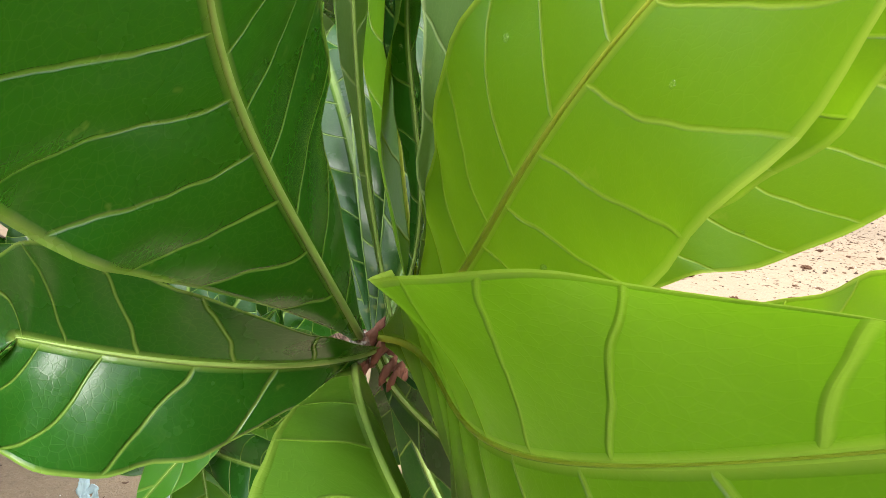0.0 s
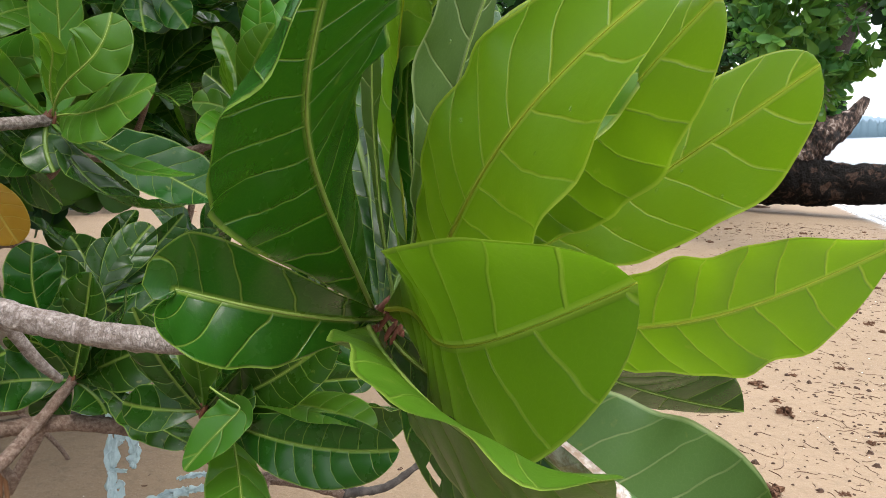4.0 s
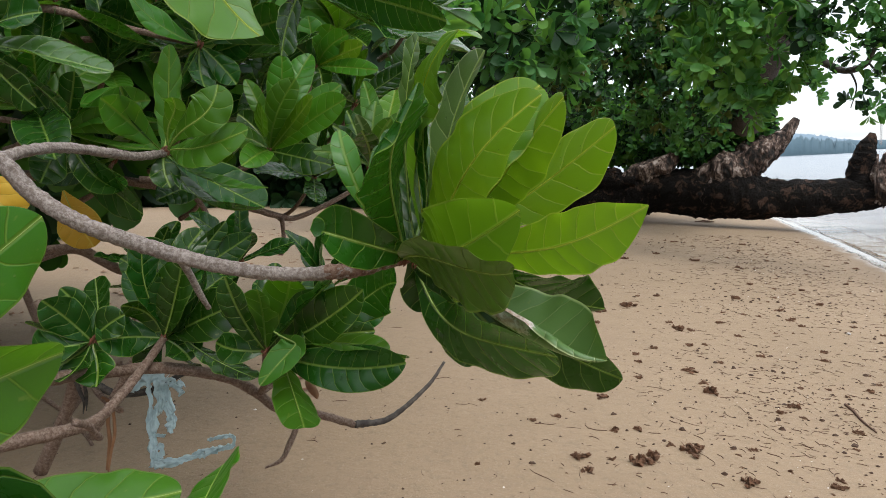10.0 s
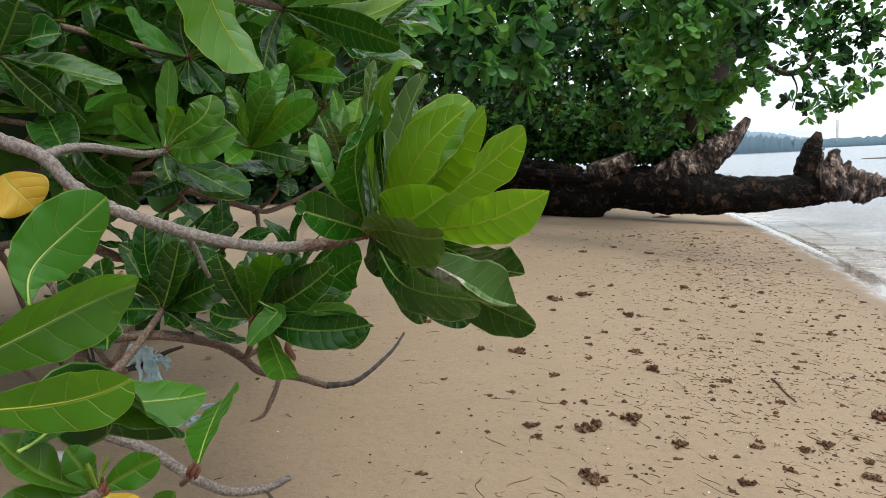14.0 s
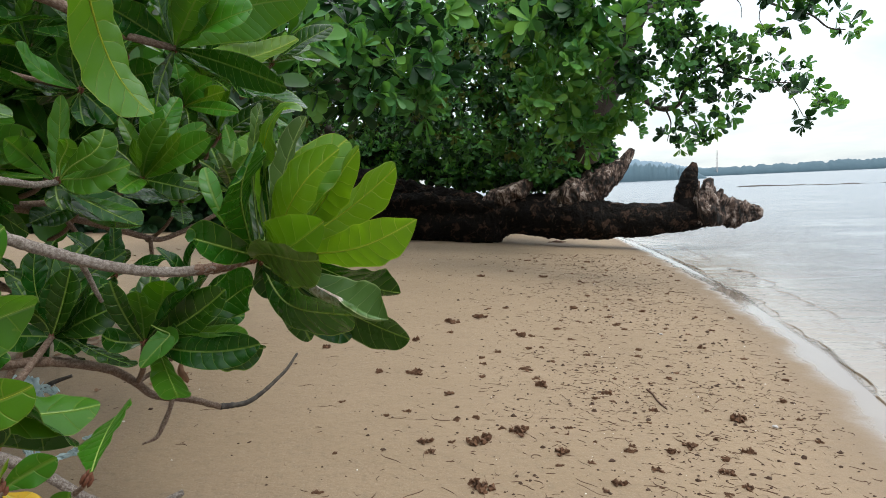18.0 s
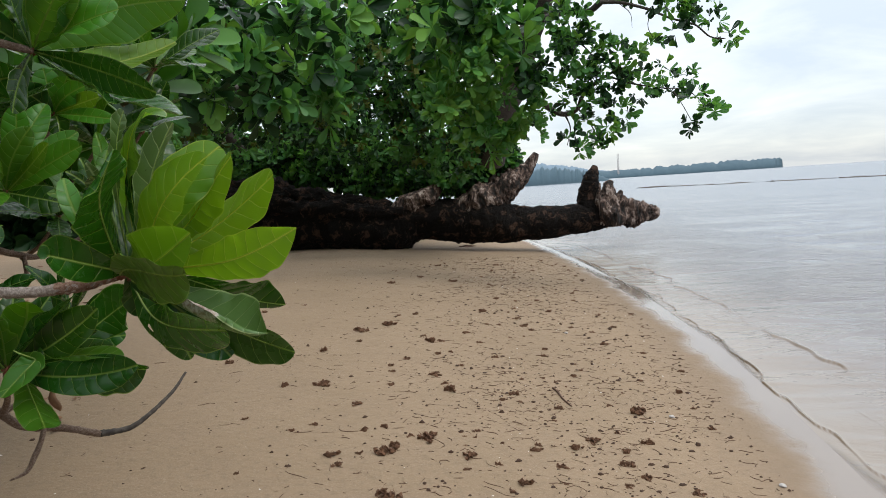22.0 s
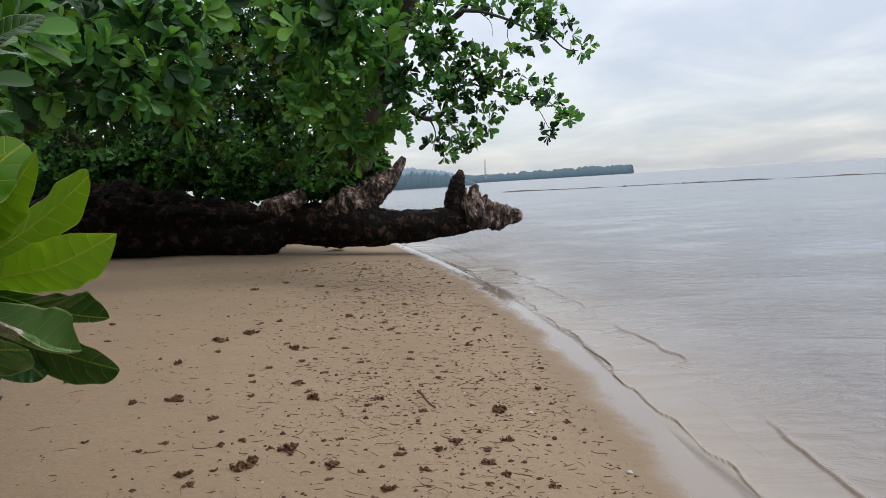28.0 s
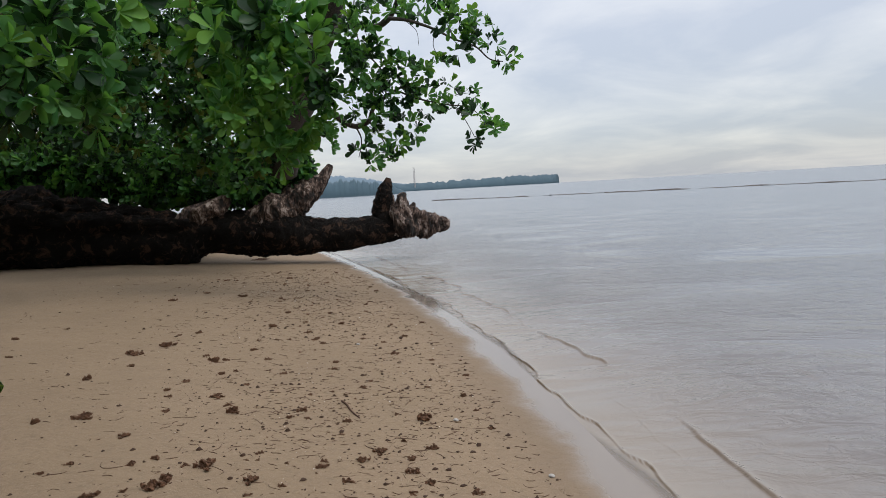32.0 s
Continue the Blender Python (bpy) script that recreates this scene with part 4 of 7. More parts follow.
clump_of_outer_crown_tree(29, 4.42, 6.98, 1.97, 0.11, 0.15, 0.15, 4)
clump_of_outer_crown_tree(30, 4.98, 7.08, 4.00, 0.49, 0.24, 0.20, 21)
clump_of_outer_crown_tree(31, 5.25, 6.01, 3.77, 0.67, 0.34, 0.15, 21)
limb("branch", [(5.28, 10.48, 1.76, 0.260), (5.39, 9.78, 2.87, 0.233), (5.49, 8.97, 3.84, 0.205), (5.37, 8.40, 4.05, 0.177), (5.20, 7.70, 4.65, 0.150)], BARK_TREE, tree, sides=8, rough=0.12, freq=4.0)
limb("branch", [(5.11, 8.05, 3.70, 0.055), (5.33, 7.66, 3.74, 0.050), (5.48, 7.33, 3.65, 0.045), (5.51, 7.03, 3.70, 0.040), (5.46, 6.77, 3.78, 0.035), (5.39, 6.46, 4.01, 0.030)], BARK_TREE, tree, sides=8, rough=0.12, freq=4.0)
limb("branch", [(5.27, 6.67, 3.60, 0.026), (5.46, 6.54, 3.57, 0.023), (5.60, 6.43, 3.51, 0.020), (5.78, 6.31, 3.42, 0.017), (5.98, 6.18, 3.29, 0.015), (6.19, 6.01, 3.18, 0.012), (6.34, 5.91, 3.01, 0.009), (6.47, 5.79, 2.96, 0.006)], BARK_TREE, tree, sides=8, rough=0.12, freq=4.0)
limb("branch", [(4.91, 8.54, 2.95, 0.060), (5.13, 8.27, 2.62, 0.053), (5.25, 8.02, 2.41, 0.046), (5.32, 7.78, 2.31, 0.039), (5.39, 7.52, 2.36, 0.033), (5.36, 7.29, 2.53, 0.026), (5.51, 6.94, 2.72, 0.019), (5.66, 6.60, 2.79, 0.012)], BARK_TREE, tree, sides=8, rough=0.12, freq=4.0)
limb("branch", [(5.41, 6.79, 2.69, 0.014), (5.66, 6.62, 2.56, 0.012), (5.95, 6.38, 2.46, 0.009), (6.18, 6.18, 2.40, 0.007), (6.34, 6.04, 2.19, 0.005)], BARK_TREE, tree, sides=8, rough=0.12, freq=4.0)
limb("branch", [(5.00, 7.22, 2.25, 0.014), (5.04, 7.16, 2.05, 0.009), (4.98, 7.16, 1.82, 0.005)], BARK_TREE, tree, sides=8, rough=0.12, freq=4.0)
limb("branch", [(5.15, 7.13, 2.32, 0.012), (5.28, 7.02, 2.07, 0.009), (5.35, 6.93, 1.83, 0.005)], BARK_TREE, tree, sides=8, rough=0.12, freq=4.0)
limb("branch", [(6.04, 6.26, 2.40, 0.007), (6.14, 6.21, 2.21, 0.005), (6.23, 6.16, 2.00, 0.004)], BARK_TREE, tree, sides=8, rough=0.12, freq=4.0)
limb("branch", [(5.46, 6.55, 3.57, 0.006), (5.60, 6.50, 3.43, 0.004), (5.64, 6.52, 3.25, 0.002)], BARK_TREE, tree, sides=8, rough=0.12, freq=4.0)
limb("branch", [(5.75, 6.27, 3.41, 0.006), (5.74, 6.33, 3.22, 0.005), (5.83, 6.31, 3.03, 0.003)], BARK_TREE, tree, sides=8, rough=0.12, freq=4.0)
limb("branch", [(5.95, 6.15, 3.28, 0.006), (6.01, 6.14, 3.16, 0.003)], BARK_TREE, tree, sides=8, rough=0.12, freq=4.0)
limb("branch", [(5.22, 7.06, 2.50, 0.014), (5.30, 6.94, 2.94, 0.011), (5.06, 7.02, 3.25, 0.009), (4.98, 7.01, 3.46, 0.006)], BARK_TREE, tree, sides=8, rough=0.12, freq=4.0)
bush = tagged(empty("beach_thicket"), "dense dark thicket of small-leaved bushes behind the log", "bush")


def clump_of_foliage_bush(number, *blob):
    c_, a_ = crown_points(trng, [blob])
    leaf_cloud("foliage", c_, a_, trng.uniform(0.12, 0.22, len(c_)), [TREE_LEAF["mid"], TREE_LEAF["shaded"], TREE_LEAF["lit"]], bush, 9 + 50 * number, label="small dark green leaves")


clump_of_foliage_bush(0, 5.91, 13.13, 2.00, 0.89, 0.50, 0.57, 330)
clump_of_foliage_bush(1, 5.75, 12.99, 1.53, 0.75, 0.35, 0.33, 220)
clump_of_foliage_bush(2, 4.13, 13.83, 1.60, 0.77, 0.30, 0.26, 180)
clump_of_foliage_bush(3, 4.95, 13.38, 1.54, 0.63, 0.30, 0.25, 160)
clump_of_foliage_bush(4, 6.59, 12.73, 1.87, 0.38, 0.40, 0.45, 150)
clump_of_foliage_bush(5, 4.88, 13.81, 1.95, 1.17, 0.50, 0.58, 360)
clump_of_foliage_bush(6, 3.62, 14.45, 2.04, 1.32, 0.50, 0.59, 360)
clump_of_foliage_bush(7, 2.39, 15.17, 2.13, 1.36, 0.50, 0.68, 360)
clump_of_foliage_bush(8, 1.19, 15.88, 2.22, 1.55, 0.50, 0.78, 360)
clump_of_foliage_bush(9, -0.21, 16.70, 2.32, 1.77, 0.60, 0.89, 340)
clump_of_foliage_bush(10, -1.62, 17.00, 2.39, 1.97, 0.60, 1.06, 330)
clump_of_foliage_bush(11, -3.05, 17.19, 2.68, 2.32, 0.70, 1.39, 330)
clump_of_foliage_bush(12, 5.67, 11.24, 2.48, 0.67, 0.50, 0.50, 160)
wall_ = tagged(empty("forest_edge"), "dark wall of forest closing the beach behind the thicket", "forest")
# one dark copy only: the forest's shade is put into its colour
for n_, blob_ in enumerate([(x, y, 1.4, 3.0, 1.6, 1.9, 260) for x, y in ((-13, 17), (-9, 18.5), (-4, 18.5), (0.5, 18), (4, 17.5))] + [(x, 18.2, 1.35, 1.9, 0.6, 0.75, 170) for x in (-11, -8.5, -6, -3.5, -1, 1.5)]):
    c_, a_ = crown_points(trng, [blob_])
    leaf_cloud("foliage", c_, a_, trng.uniform(0.3, 0.6, len(c_)), [TREE_LEAF["shaded"]], wall_, 10 + 50 * n_, label="forest leaves with shade put into their colour")

thick = tagged(empty("shrub_thicket"), "dense dark large-leaved shrubs massed along the beach", "shrub")


def clump_of_foliage_thick(number, *blob):
    c_, a_ = crown_points(trng, [blob])
    leaf_cloud("foliage", c_, a_, trng.uniform(0.36, 0.48, len(c_)), [TREE_LEAF["shrub"], TREE_LEAF["shaded"]], thick, 12 + 50 * number, per=9, width=0.46, label="big dark green leaves in rosettes")


clump_of_foliage_thick(0, -1.7, 3.2, 2.15, 1.0, 0.8, 0.75, 60)
clump_of_foliage_thick(1, -2.9, 2.8, 2.2, 1.0, 0.9, 0.8, 60)
clump_of_foliage_thick(2, -3.4, 4.4, 2.0, 1.4, 1.0, 1.0, 70)
clump_of_foliage_thick(3, -1.2, 4.6, 2.5, 1.4, 0.9, 0.9, 70)
clump_of_foliage_thick(4, -1.4, 2.2, 2.2, 0.7, 0.5, 0.5, 26)
clump_of_foliage_thick(5, -2.2, 1.4, 2.1, 0.7, 0.7, 0.7, 26)
# high clumps 7 to 9: added overhead to shade the shrub and sand
clump_of_foliage_thick(7, -1.3, 1.9, 3.1, 0.9, 0.7, 0.35, 30)
clump_of_foliage_thick(8, -2.0, 3.0, 3.2, 1.0, 0.8, 0.4, 40)
clump_of_foliage_thick(9, -0.6, 1.6, 3.0, 0.6, 0.6, 0.25, 14)
# unseen forest added to block landward sky light; it also closes the beach
sky_blocker = tagged(empty("sky_blocker_forest"), "unseen tall dark forest added to block sky light from the landward side", "forest")
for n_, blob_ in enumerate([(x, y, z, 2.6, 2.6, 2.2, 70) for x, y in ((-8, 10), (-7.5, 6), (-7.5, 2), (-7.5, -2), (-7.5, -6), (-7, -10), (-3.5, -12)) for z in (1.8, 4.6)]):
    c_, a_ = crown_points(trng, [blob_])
    leaf_cloud("foliage", c_, a_, trng.uniform(0.6, 0.9, len(c_)), [TREE_LEAF["shaded"]], sky_blocker, 13 + 50 * n_, label="forest leaves with shade put into their colour")
for k in range(7):
    limb("trunk", [(-8.2, 10 - 3.6 * k, -0.1, 0.30), (-8.0, 10.2 - 3.6 * k, 2.6, 0.26), (-7.2, 10 - 3.6 * k, 5.6, 0.18), (-5.0, 9.8 - 3.6 * k, 7.6, 0.08)], BARK_TREE, sky_blocker)


# ---- foreground shrub ----
shrub = tagged(empty("shrub", (-0.9, 1.9, 0)), "large-leaved evergreen beach shrub with grey branches and leaf rosettes", "shrub")
shrub.location = (0, 0, 0)
rosette_a = (0.022, 0.405, 1.218)


def crown_leaf(p0, p1, p2, p3, face, turn, width, shape, fold, curl, notch, kind, drops=0, withered=(), bites=(), label="", even=0.0):
    """One large leaf of the foremost rosette. Its midrib runs from the shoot in a smooth arc (p0 to p3); the blade turns about it,
    each half folded and rolled by its own amount (base and tip of one half, then of the other); shape: slender base, blunt tip."""
    rows, cols = 44, 22
    b, c1, c2, tp, ref = (Vector(q) for q in (p0, p1, p2, p3, face))
    length = (tp - b).length
    grid = [k / 60 for k in range(61)]
    top = max(g ** shape[0] * math.sqrt(max(1 - g ** shape[1], 0)) for g in grid)
    ph = leaf_rng.uniform(0, 6.28)
    verts, faces, uvs, rib, margin, dead = [], [], [], [], [], []
    for i in range(rows + 1):
        u = 1 - (1 - i / rows) ** 1.5
        q = 1 - u
        c = b * q ** 3 + c1 * (3 * u * q * q) + c2 * (3 * u * u * q) + tp * u ** 3
        tang = ((c1 - b) * (q * q) + (c2 - c1) * (2 * u * q) + (tp - c2) * (u * u)).normalized()
        tang = (tang * (1 - even) + (tp - b).normalized() * even).normalized()
        nn = (ref - tang * ref.dot(tang)).normalized()
        nn = Matrix.Rotation(turn[0] + (turn[1] - turn[0]) * u, 3, tang) @ nn
        sidev = tang.cross(nn)
        f = u ** shape[0] * math.sqrt(max(1 - u ** shape[1], 0)) / top
        half = max(width / 2 * f, 0.0032 if u < 0.6 else 0.0006)
        rib.append((*(c + nn * 0.0002), max(0.0030 * q ** 0.8, 0.0005) * (0.35 + 2.4 * width)))
        for j in range(cols + 1):
            v = 2 * j / cols - 1
            a = abs(v)
            k = 0 if v < 0 else 2
            f_ = fold[k] + (fold[k + 1] - fold[k]) * u
            c_ = curl[k] + (curl[k + 1] - curl[k]) * u
            x = y = 0.0
            for m_ in range(6):
                th = f_ + c_ * a * (m_ + 0.5) / 6
                x += math.cos(th) * a * half / 6
                y += math.sin(th) * a * half / 6
            y += half * a * a * 0.05 * (math.sin(9 * u * 3 + ph + (2 if v > 0 else 0)) + 0.6 * math.sin(23 * u * 2 + 2 * ph))
            verts.append(c + sidev * math.copysign(x, v) + nn * y + tang * (notch * length * u ** 6 * f * a))
            uvs.append((u * length, half * v))
            margin.append(max(a, 1.0 if i == rows else 0.0))
            dead.append(max([max(0.0, 1.3 - math.hypot((u - wu) / wr, (v - wv) / (3.5 * wr))) for wu, wv, wr in withered] + [0.0]))
    w = cols + 1
    for i in range(rows):
        for j in range(cols):
            uu, vv = 1 - (1 - (i + 0.5) / rows) ** 1.5, 2 * (j + 0.5) / cols - 1
            if any(math.hypot((uu - bu) / br, (vv - bv) / (3.2 * br)) < 1 + 0.35 * noise.noise((uu * 30, vv * 6, ph)) for bu, bv, br in bites):
                continue
            faces.append((i * w + j, i * w + j + 1, (i + 1) * w + j + 1, (i + 1) * w + j))
    ob = link_mesh("leaf", verts, faces, LEAF[kind], shrub, label, uvs=uvs)
    ob.data.attributes.new("margin", "FLOAT", "POINT").data.foreach_set("value", margin)
    if withered:
        ob.data.attributes.new("withered", "FLOAT", "POINT").data.foreach_set("value", dead)
    rain(ob, verts, w, rows, drops)
    rv, rf, _ = tube(rib[::2], steps=2, sides=6, rough=0.0)
    link_mesh("midrib", rv, rf, RIB_YOUNG.m if kind in "yn" else RIB.m, ob)
    return ob


crown_leaf((0.013, 0.408, 1.221), (-0.005, 0.257, 1.361), (0.000, 0.214, 1.353), (0.045, 0.161, 1.441), (0.000, -0.995, 0.100), (1.04, 1.24), 0.141, (0.82, 2.08), (-0.26, -0.05, -0.10, -0.05), (-0.81, 1.30, -0.08, -0.19), -0.06, "e")
crown_leaf((0.023, 0.407, 1.217), (-0.010, 0.285, 1.240), (-0.089, 0.278, 1.272), (-0.087, 0.278, 1.269), (0.000, -0.995, 0.100), (-0.38, 0.27), 0.092, (0.75, 4.12), (0.10, 0.65, 0.25, 0.50), (-0.12, 1.01, 0.25, 0.38), 0.05, "e")
crown_leaf((0.021, 0.407, 1.222), (0.098, 0.332, 1.269), (0.057, 0.267, 1.336), (0.190, 0.206, 1.426), (0.000, -0.995, 0.100), (-0.57, -0.80), 0.133, (0.97, 3.11), (-0.02, 0.05, -0.08, 0.17), (-0.07, -0.19, -0.20, 0.22), -0.02, "y", drops=5)
crown_leaf((0.024, 0.405, 1.219), (0.185, 0.455, 1.310), (0.143, 0.399, 1.322), (0.234, 0.291, 1.430), (0.000, -0.995, 0.100), (-0.83, -0.96), 0.125, (1.05, 3.70), (0.08, -0.16, 0.04, -0.09), (0.00, -0.44, -0.07, -0.20), -0.00, "y")
crown_leaf((0.024, 0.405, 1.219), (0.110, 0.348, 1.314), (0.074, 0.341, 1.348), (0.218, 0.376, 1.456), (0.000, -0.995, 0.100), (-0.34, -0.38), 0.115, (1.08, 3.74), (0.10, 0.04, 0.10, 0.08), (-0.00, -0.12, 0.00, 0.00), 0.03, "y")
crown_leaf((0.022, 0.405, 1.218), (0.129, 0.461, 1.242), (0.214, 0.463, 1.293), (0.313, 0.333, 1.392), (0.000, -0.995, 0.100), (-0.98, -0.87), 0.126, (1.07, 3.84), (0.04, -0.06, 0.09, -0.09), (-0.08, -0.19, 0.02, -0.33), -0.01, "y", drops=16)
crown_leaf((0.024, 0.406, 1.218), (0.205, 0.334, 1.225), (0.206, 0.308, 1.210), (0.345, 0.292, 1.284), (0.000, -0.995, 0.100), (0.49, 0.57), 0.123, (1.15, 3.85), (-0.10, 0.18, -0.11, 0.11), (-0.17, 0.20, -0.20, -0.06), -0.11, "y")
crown_leaf((0.022, 0.406, 1.223), (0.087, 0.267, 1.265), (0.029, 0.287, 1.194), (0.150, 0.136, 1.296), (0.000, -0.995, 0.100), (-0.15, -0.05), 0.130, (0.84, 3.62), (0.02, 0.25, 0.02, 0.25), (-0.04, 0.50, -0.07, 0.16), 0.02, "n", even=0.85)
crown_leaf((0.009, 0.402, 1.213), (0.041, 0.180, 1.261), (0.091, 0.113, 1.221), (0.137, 0.114, 1.230), (0.000, -0.995, 0.100), (0.68, 0.89), 0.126, (0.90, 3.47), (0.32, 0.11, 0.28, 0.05), (0.40, 0.44, 0.14, -0.13), 0.03, "k")
crown_leaf((0.024, 0.405, 1.218), (0.059, 0.378, 1.101), (0.079, 0.327, 1.110), (0.193, 0.167, 1.119), (0.000, -0.995, 0.100), (0.40, 0.55), 0.118, (1.07, 3.90), (-0.02, 0.06, 0.02, -0.04), (-0.40, 0.76, -0.04, -0.29), -0.00, "e", bites=((0.42, 0.62, 0.032),))
crown_leaf((0.022, 0.405, 1.218), (0.125, 0.468, 1.127), (0.219, 0.429, 1.058), (0.333, 0.382, 1.016), (0.000, -0.995, 0.100), (0.50, 0.66), 0.130, (1.11, 4.01), (0.08, 0.25, 0.02, 0.07), (0.02, 0.39, -0.11, -0.23), -0.02, "d")
crown_leaf((0.021, 0.405, 1.218), (0.098, 0.391, 1.157), (0.201, 0.354, 1.073), (0.267, 0.223, 1.094), (0.000, -0.995, 0.100), (-0.47, -0.47), 0.142, (0.99, 3.71), (0.21, 0.33, 0.37, 0.56), (0.00, 0.10, 2.15, 2.67), -0.01, "w", withered=((0.55, 1.0, 0.22),))
crown_leaf((0.025, 0.404, 1.220), (0.190, 0.347, 1.200), (0.179, 0.461, 1.138), (0.331, 0.472, 1.106), (0.000, -0.995, 0.100), (1.01, 0.83), 0.137, (1.07, 3.90), (0.37, -0.08, 0.20, -0.11), (0.34, -0.22, -0.01, -0.33), -0.07, "d", bites=((0.9, 0.75, 0.09),))
crown_leaf((0.048, 0.405, 1.223), (0.023, 0.411, 1.398), (0.047, 0.407, 1.501), (0.096, 0.216, 1.506), (0.000, -0.995, 0.100), (-1.40, -1.00), 0.121, (0.84, 3.66), (0.45, -0.31, 0.56, -0.39), (0.25, -0.52, 0.48, -0.69), -0.01, "n")
crown_leaf((0.025, 0.405, 1.218), (0.086, 0.389, 1.288), (0.051, 0.343, 1.370), (0.136, 0.322, 1.499), (0.000, -0.995, 0.100), (1.15, 1.16), 0.104, (1.13, 4.04), (0.08, -0.05, -0.00, -0.14), (0.02, -0.13, -0.14, -0.42), 0.01, "w", drops=14)
crown_leaf((0.031, 0.406, 1.219), (0.007, 0.385, 1.395), (0.033, 0.367, 1.497), (0.049, 0.375, 1.530), (0.000, -0.995, 0.100), (1.37, 1.32), 0.078, (1.11, 4.10), (0.05, 0.02, -0.02, -0.01), (-0.01, -0.09, -0.14, -0.18), -0.00, "w")
crown_leaf((0.024, 0.405, 1.219), (0.079, 0.378, 1.317), (0.024, 0.364, 1.357), (0.064, 0.371, 1.449), (0.000, -0.995, 0.100), (-1.00, -1.00), 0.046, (1.12, 4.02), (0.19, 0.04, 0.31, 0.17), (0.00, -0.20, 0.27, 0.21), -0.00, "d", drops=8)
crown_leaf((0.020, 0.404, 1.217), (0.034, 0.371, 1.184), (0.088, 0.342, 1.186), (0.084, 0.230, 1.196), (0.000, -0.995, 0.100), (0.32, 0.34), 0.058, (1.11, 4.05), (0.10, 0.13, 0.10, 0.11), (0.01, 0.05, 0.00, 0.00), -0.00, "d")
# leaves deeper inside the foremost rosette; the shade there is put into their dark green
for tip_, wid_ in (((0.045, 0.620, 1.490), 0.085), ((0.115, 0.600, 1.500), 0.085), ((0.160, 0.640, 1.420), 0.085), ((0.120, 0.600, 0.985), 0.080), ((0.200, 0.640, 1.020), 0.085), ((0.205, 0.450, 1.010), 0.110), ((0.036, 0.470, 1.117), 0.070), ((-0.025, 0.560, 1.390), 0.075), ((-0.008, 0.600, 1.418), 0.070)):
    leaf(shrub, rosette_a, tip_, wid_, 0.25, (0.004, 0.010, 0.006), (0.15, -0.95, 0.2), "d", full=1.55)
# larger leaves of the side rosettes
crown_leaf((-0.489, 0.837, 1.404), (-0.442, 0.834, 1.421), (-0.431, 0.763, 1.384), (-0.284, 0.726, 1.436), (0.000, -0.995, 0.100), (-0.46, -0.51), 0.097, (1.06, 3.85), (-0.04, -0.02, -0.05, -0.01), (-0.12, -0.19, -0.13, -0.12), -0.03, "m")
crown_leaf((-0.472, 0.818, 1.408), (-0.412, 0.743, 1.468), (-0.351, 0.719, 1.441), (-0.340, 0.744, 1.525), (0.000, -0.995, 0.100), (-0.07, -0.09), 0.088, (1.10, 3.97), (0.10, 0.04, 0.09, 0.05), (-0.00, -0.08, -0.01, -0.06), -0.03, "m")
crown_leaf((-0.493, 0.832, 1.398), (-0.495, 0.884, 1.423), (-0.490, 0.888, 1.488), (-0.458, 0.837, 1.621), (0.000, -0.995, 0.100), (1.20, 1.32), 0.093, (1.05, 3.91), (0.09, 0.02, 0.11, -0.02), (-0.02, -0.07, 0.01, -0.20), -0.00, "m", drops=6)
crown_leaf((-0.475, 0.832, 1.415), (-0.473, 0.799, 1.469), (-0.426, 0.785, 1.476), (-0.429, 0.742, 1.504), (0.000, -0.995, 0.100), (-0.12, -0.12), 0.060, (1.09, 4.01), (0.09, 0.07, 0.09, 0.07), (-0.01, -0.05, -0.01, -0.04), -0.00, "m")
crown_leaf((-0.496, 0.855, 1.404), (-0.508, 0.990, 1.378), (-0.456, 1.049, 1.336), (-0.330, 1.009, 1.272), (0.000, -0.995, 0.100), (-0.55, -0.66), 0.121, (1.11, 3.95), (0.14, 0.24, 0.12, 0.26), (0.04, 0.15, 0.01, 0.26), 0.01, "d")
crown_leaf((-0.284, 0.811, 1.019), (-0.217, 0.784, 0.978), (-0.218, 0.803, 1.021), (-0.307, 0.753, 0.921), (0.000, -0.995, 0.100), (0.38, 0.58), 0.072, (0.95, 3.69), (0.08, 0.16, 0.12, 0.11), (-0.04, 0.13, 0.04, -0.03), -0.03, "m")
crown_leaf((-0.290, 0.874, 0.988), (-0.289, 0.888, 0.933), (-0.255, 0.840, 0.864), (-0.211, 0.689, 0.851), (0.000, -0.995, 0.100), (-1.20, -1.06), 0.099, (0.99, 3.87), (-0.07, -0.08, -0.03, -0.10), (-0.18, -0.24, -0.09, -0.29), -0.00, "m")
crown_leaf((-0.290, 0.870, 0.961), (-0.212, 0.964, 0.939), (-0.140, 1.034, 0.904), (-0.019, 1.085, 0.869), (0.000, -0.995, 0.100), (0.72, 0.71), 0.166, (1.19, 4.03), (0.22, 0.40, 0.21, 0.39), (0.11, 0.42, 0.09, 0.37), 0.01, "e")
crown_leaf((-0.312, 0.905, 0.942), (-0.163, 1.067, 0.974), (-0.075, 1.066, 1.077), (-0.024, 0.902, 1.094), (0.000, -0.995, 0.100), (-0.16, -0.25), 0.133, (1.07, 4.01), (0.09, 0.11, 0.07, 0.14), (0.00, 0.00, -0.04, 0.07), -0.00, "e")
crown_leaf((-0.553, 0.961, 1.004), (-0.495, 0.948, 0.953), (-0.440, 0.914, 0.926), (-0.348, 0.884, 0.898), (0.000, -0.995, 0.100), (-1.42, -1.44), 0.105, (1.10, 4.00), (0.06, 0.01, 0.07, 0.03), (-0.05, -0.14, -0.02, -0.09), -0.00, "e")
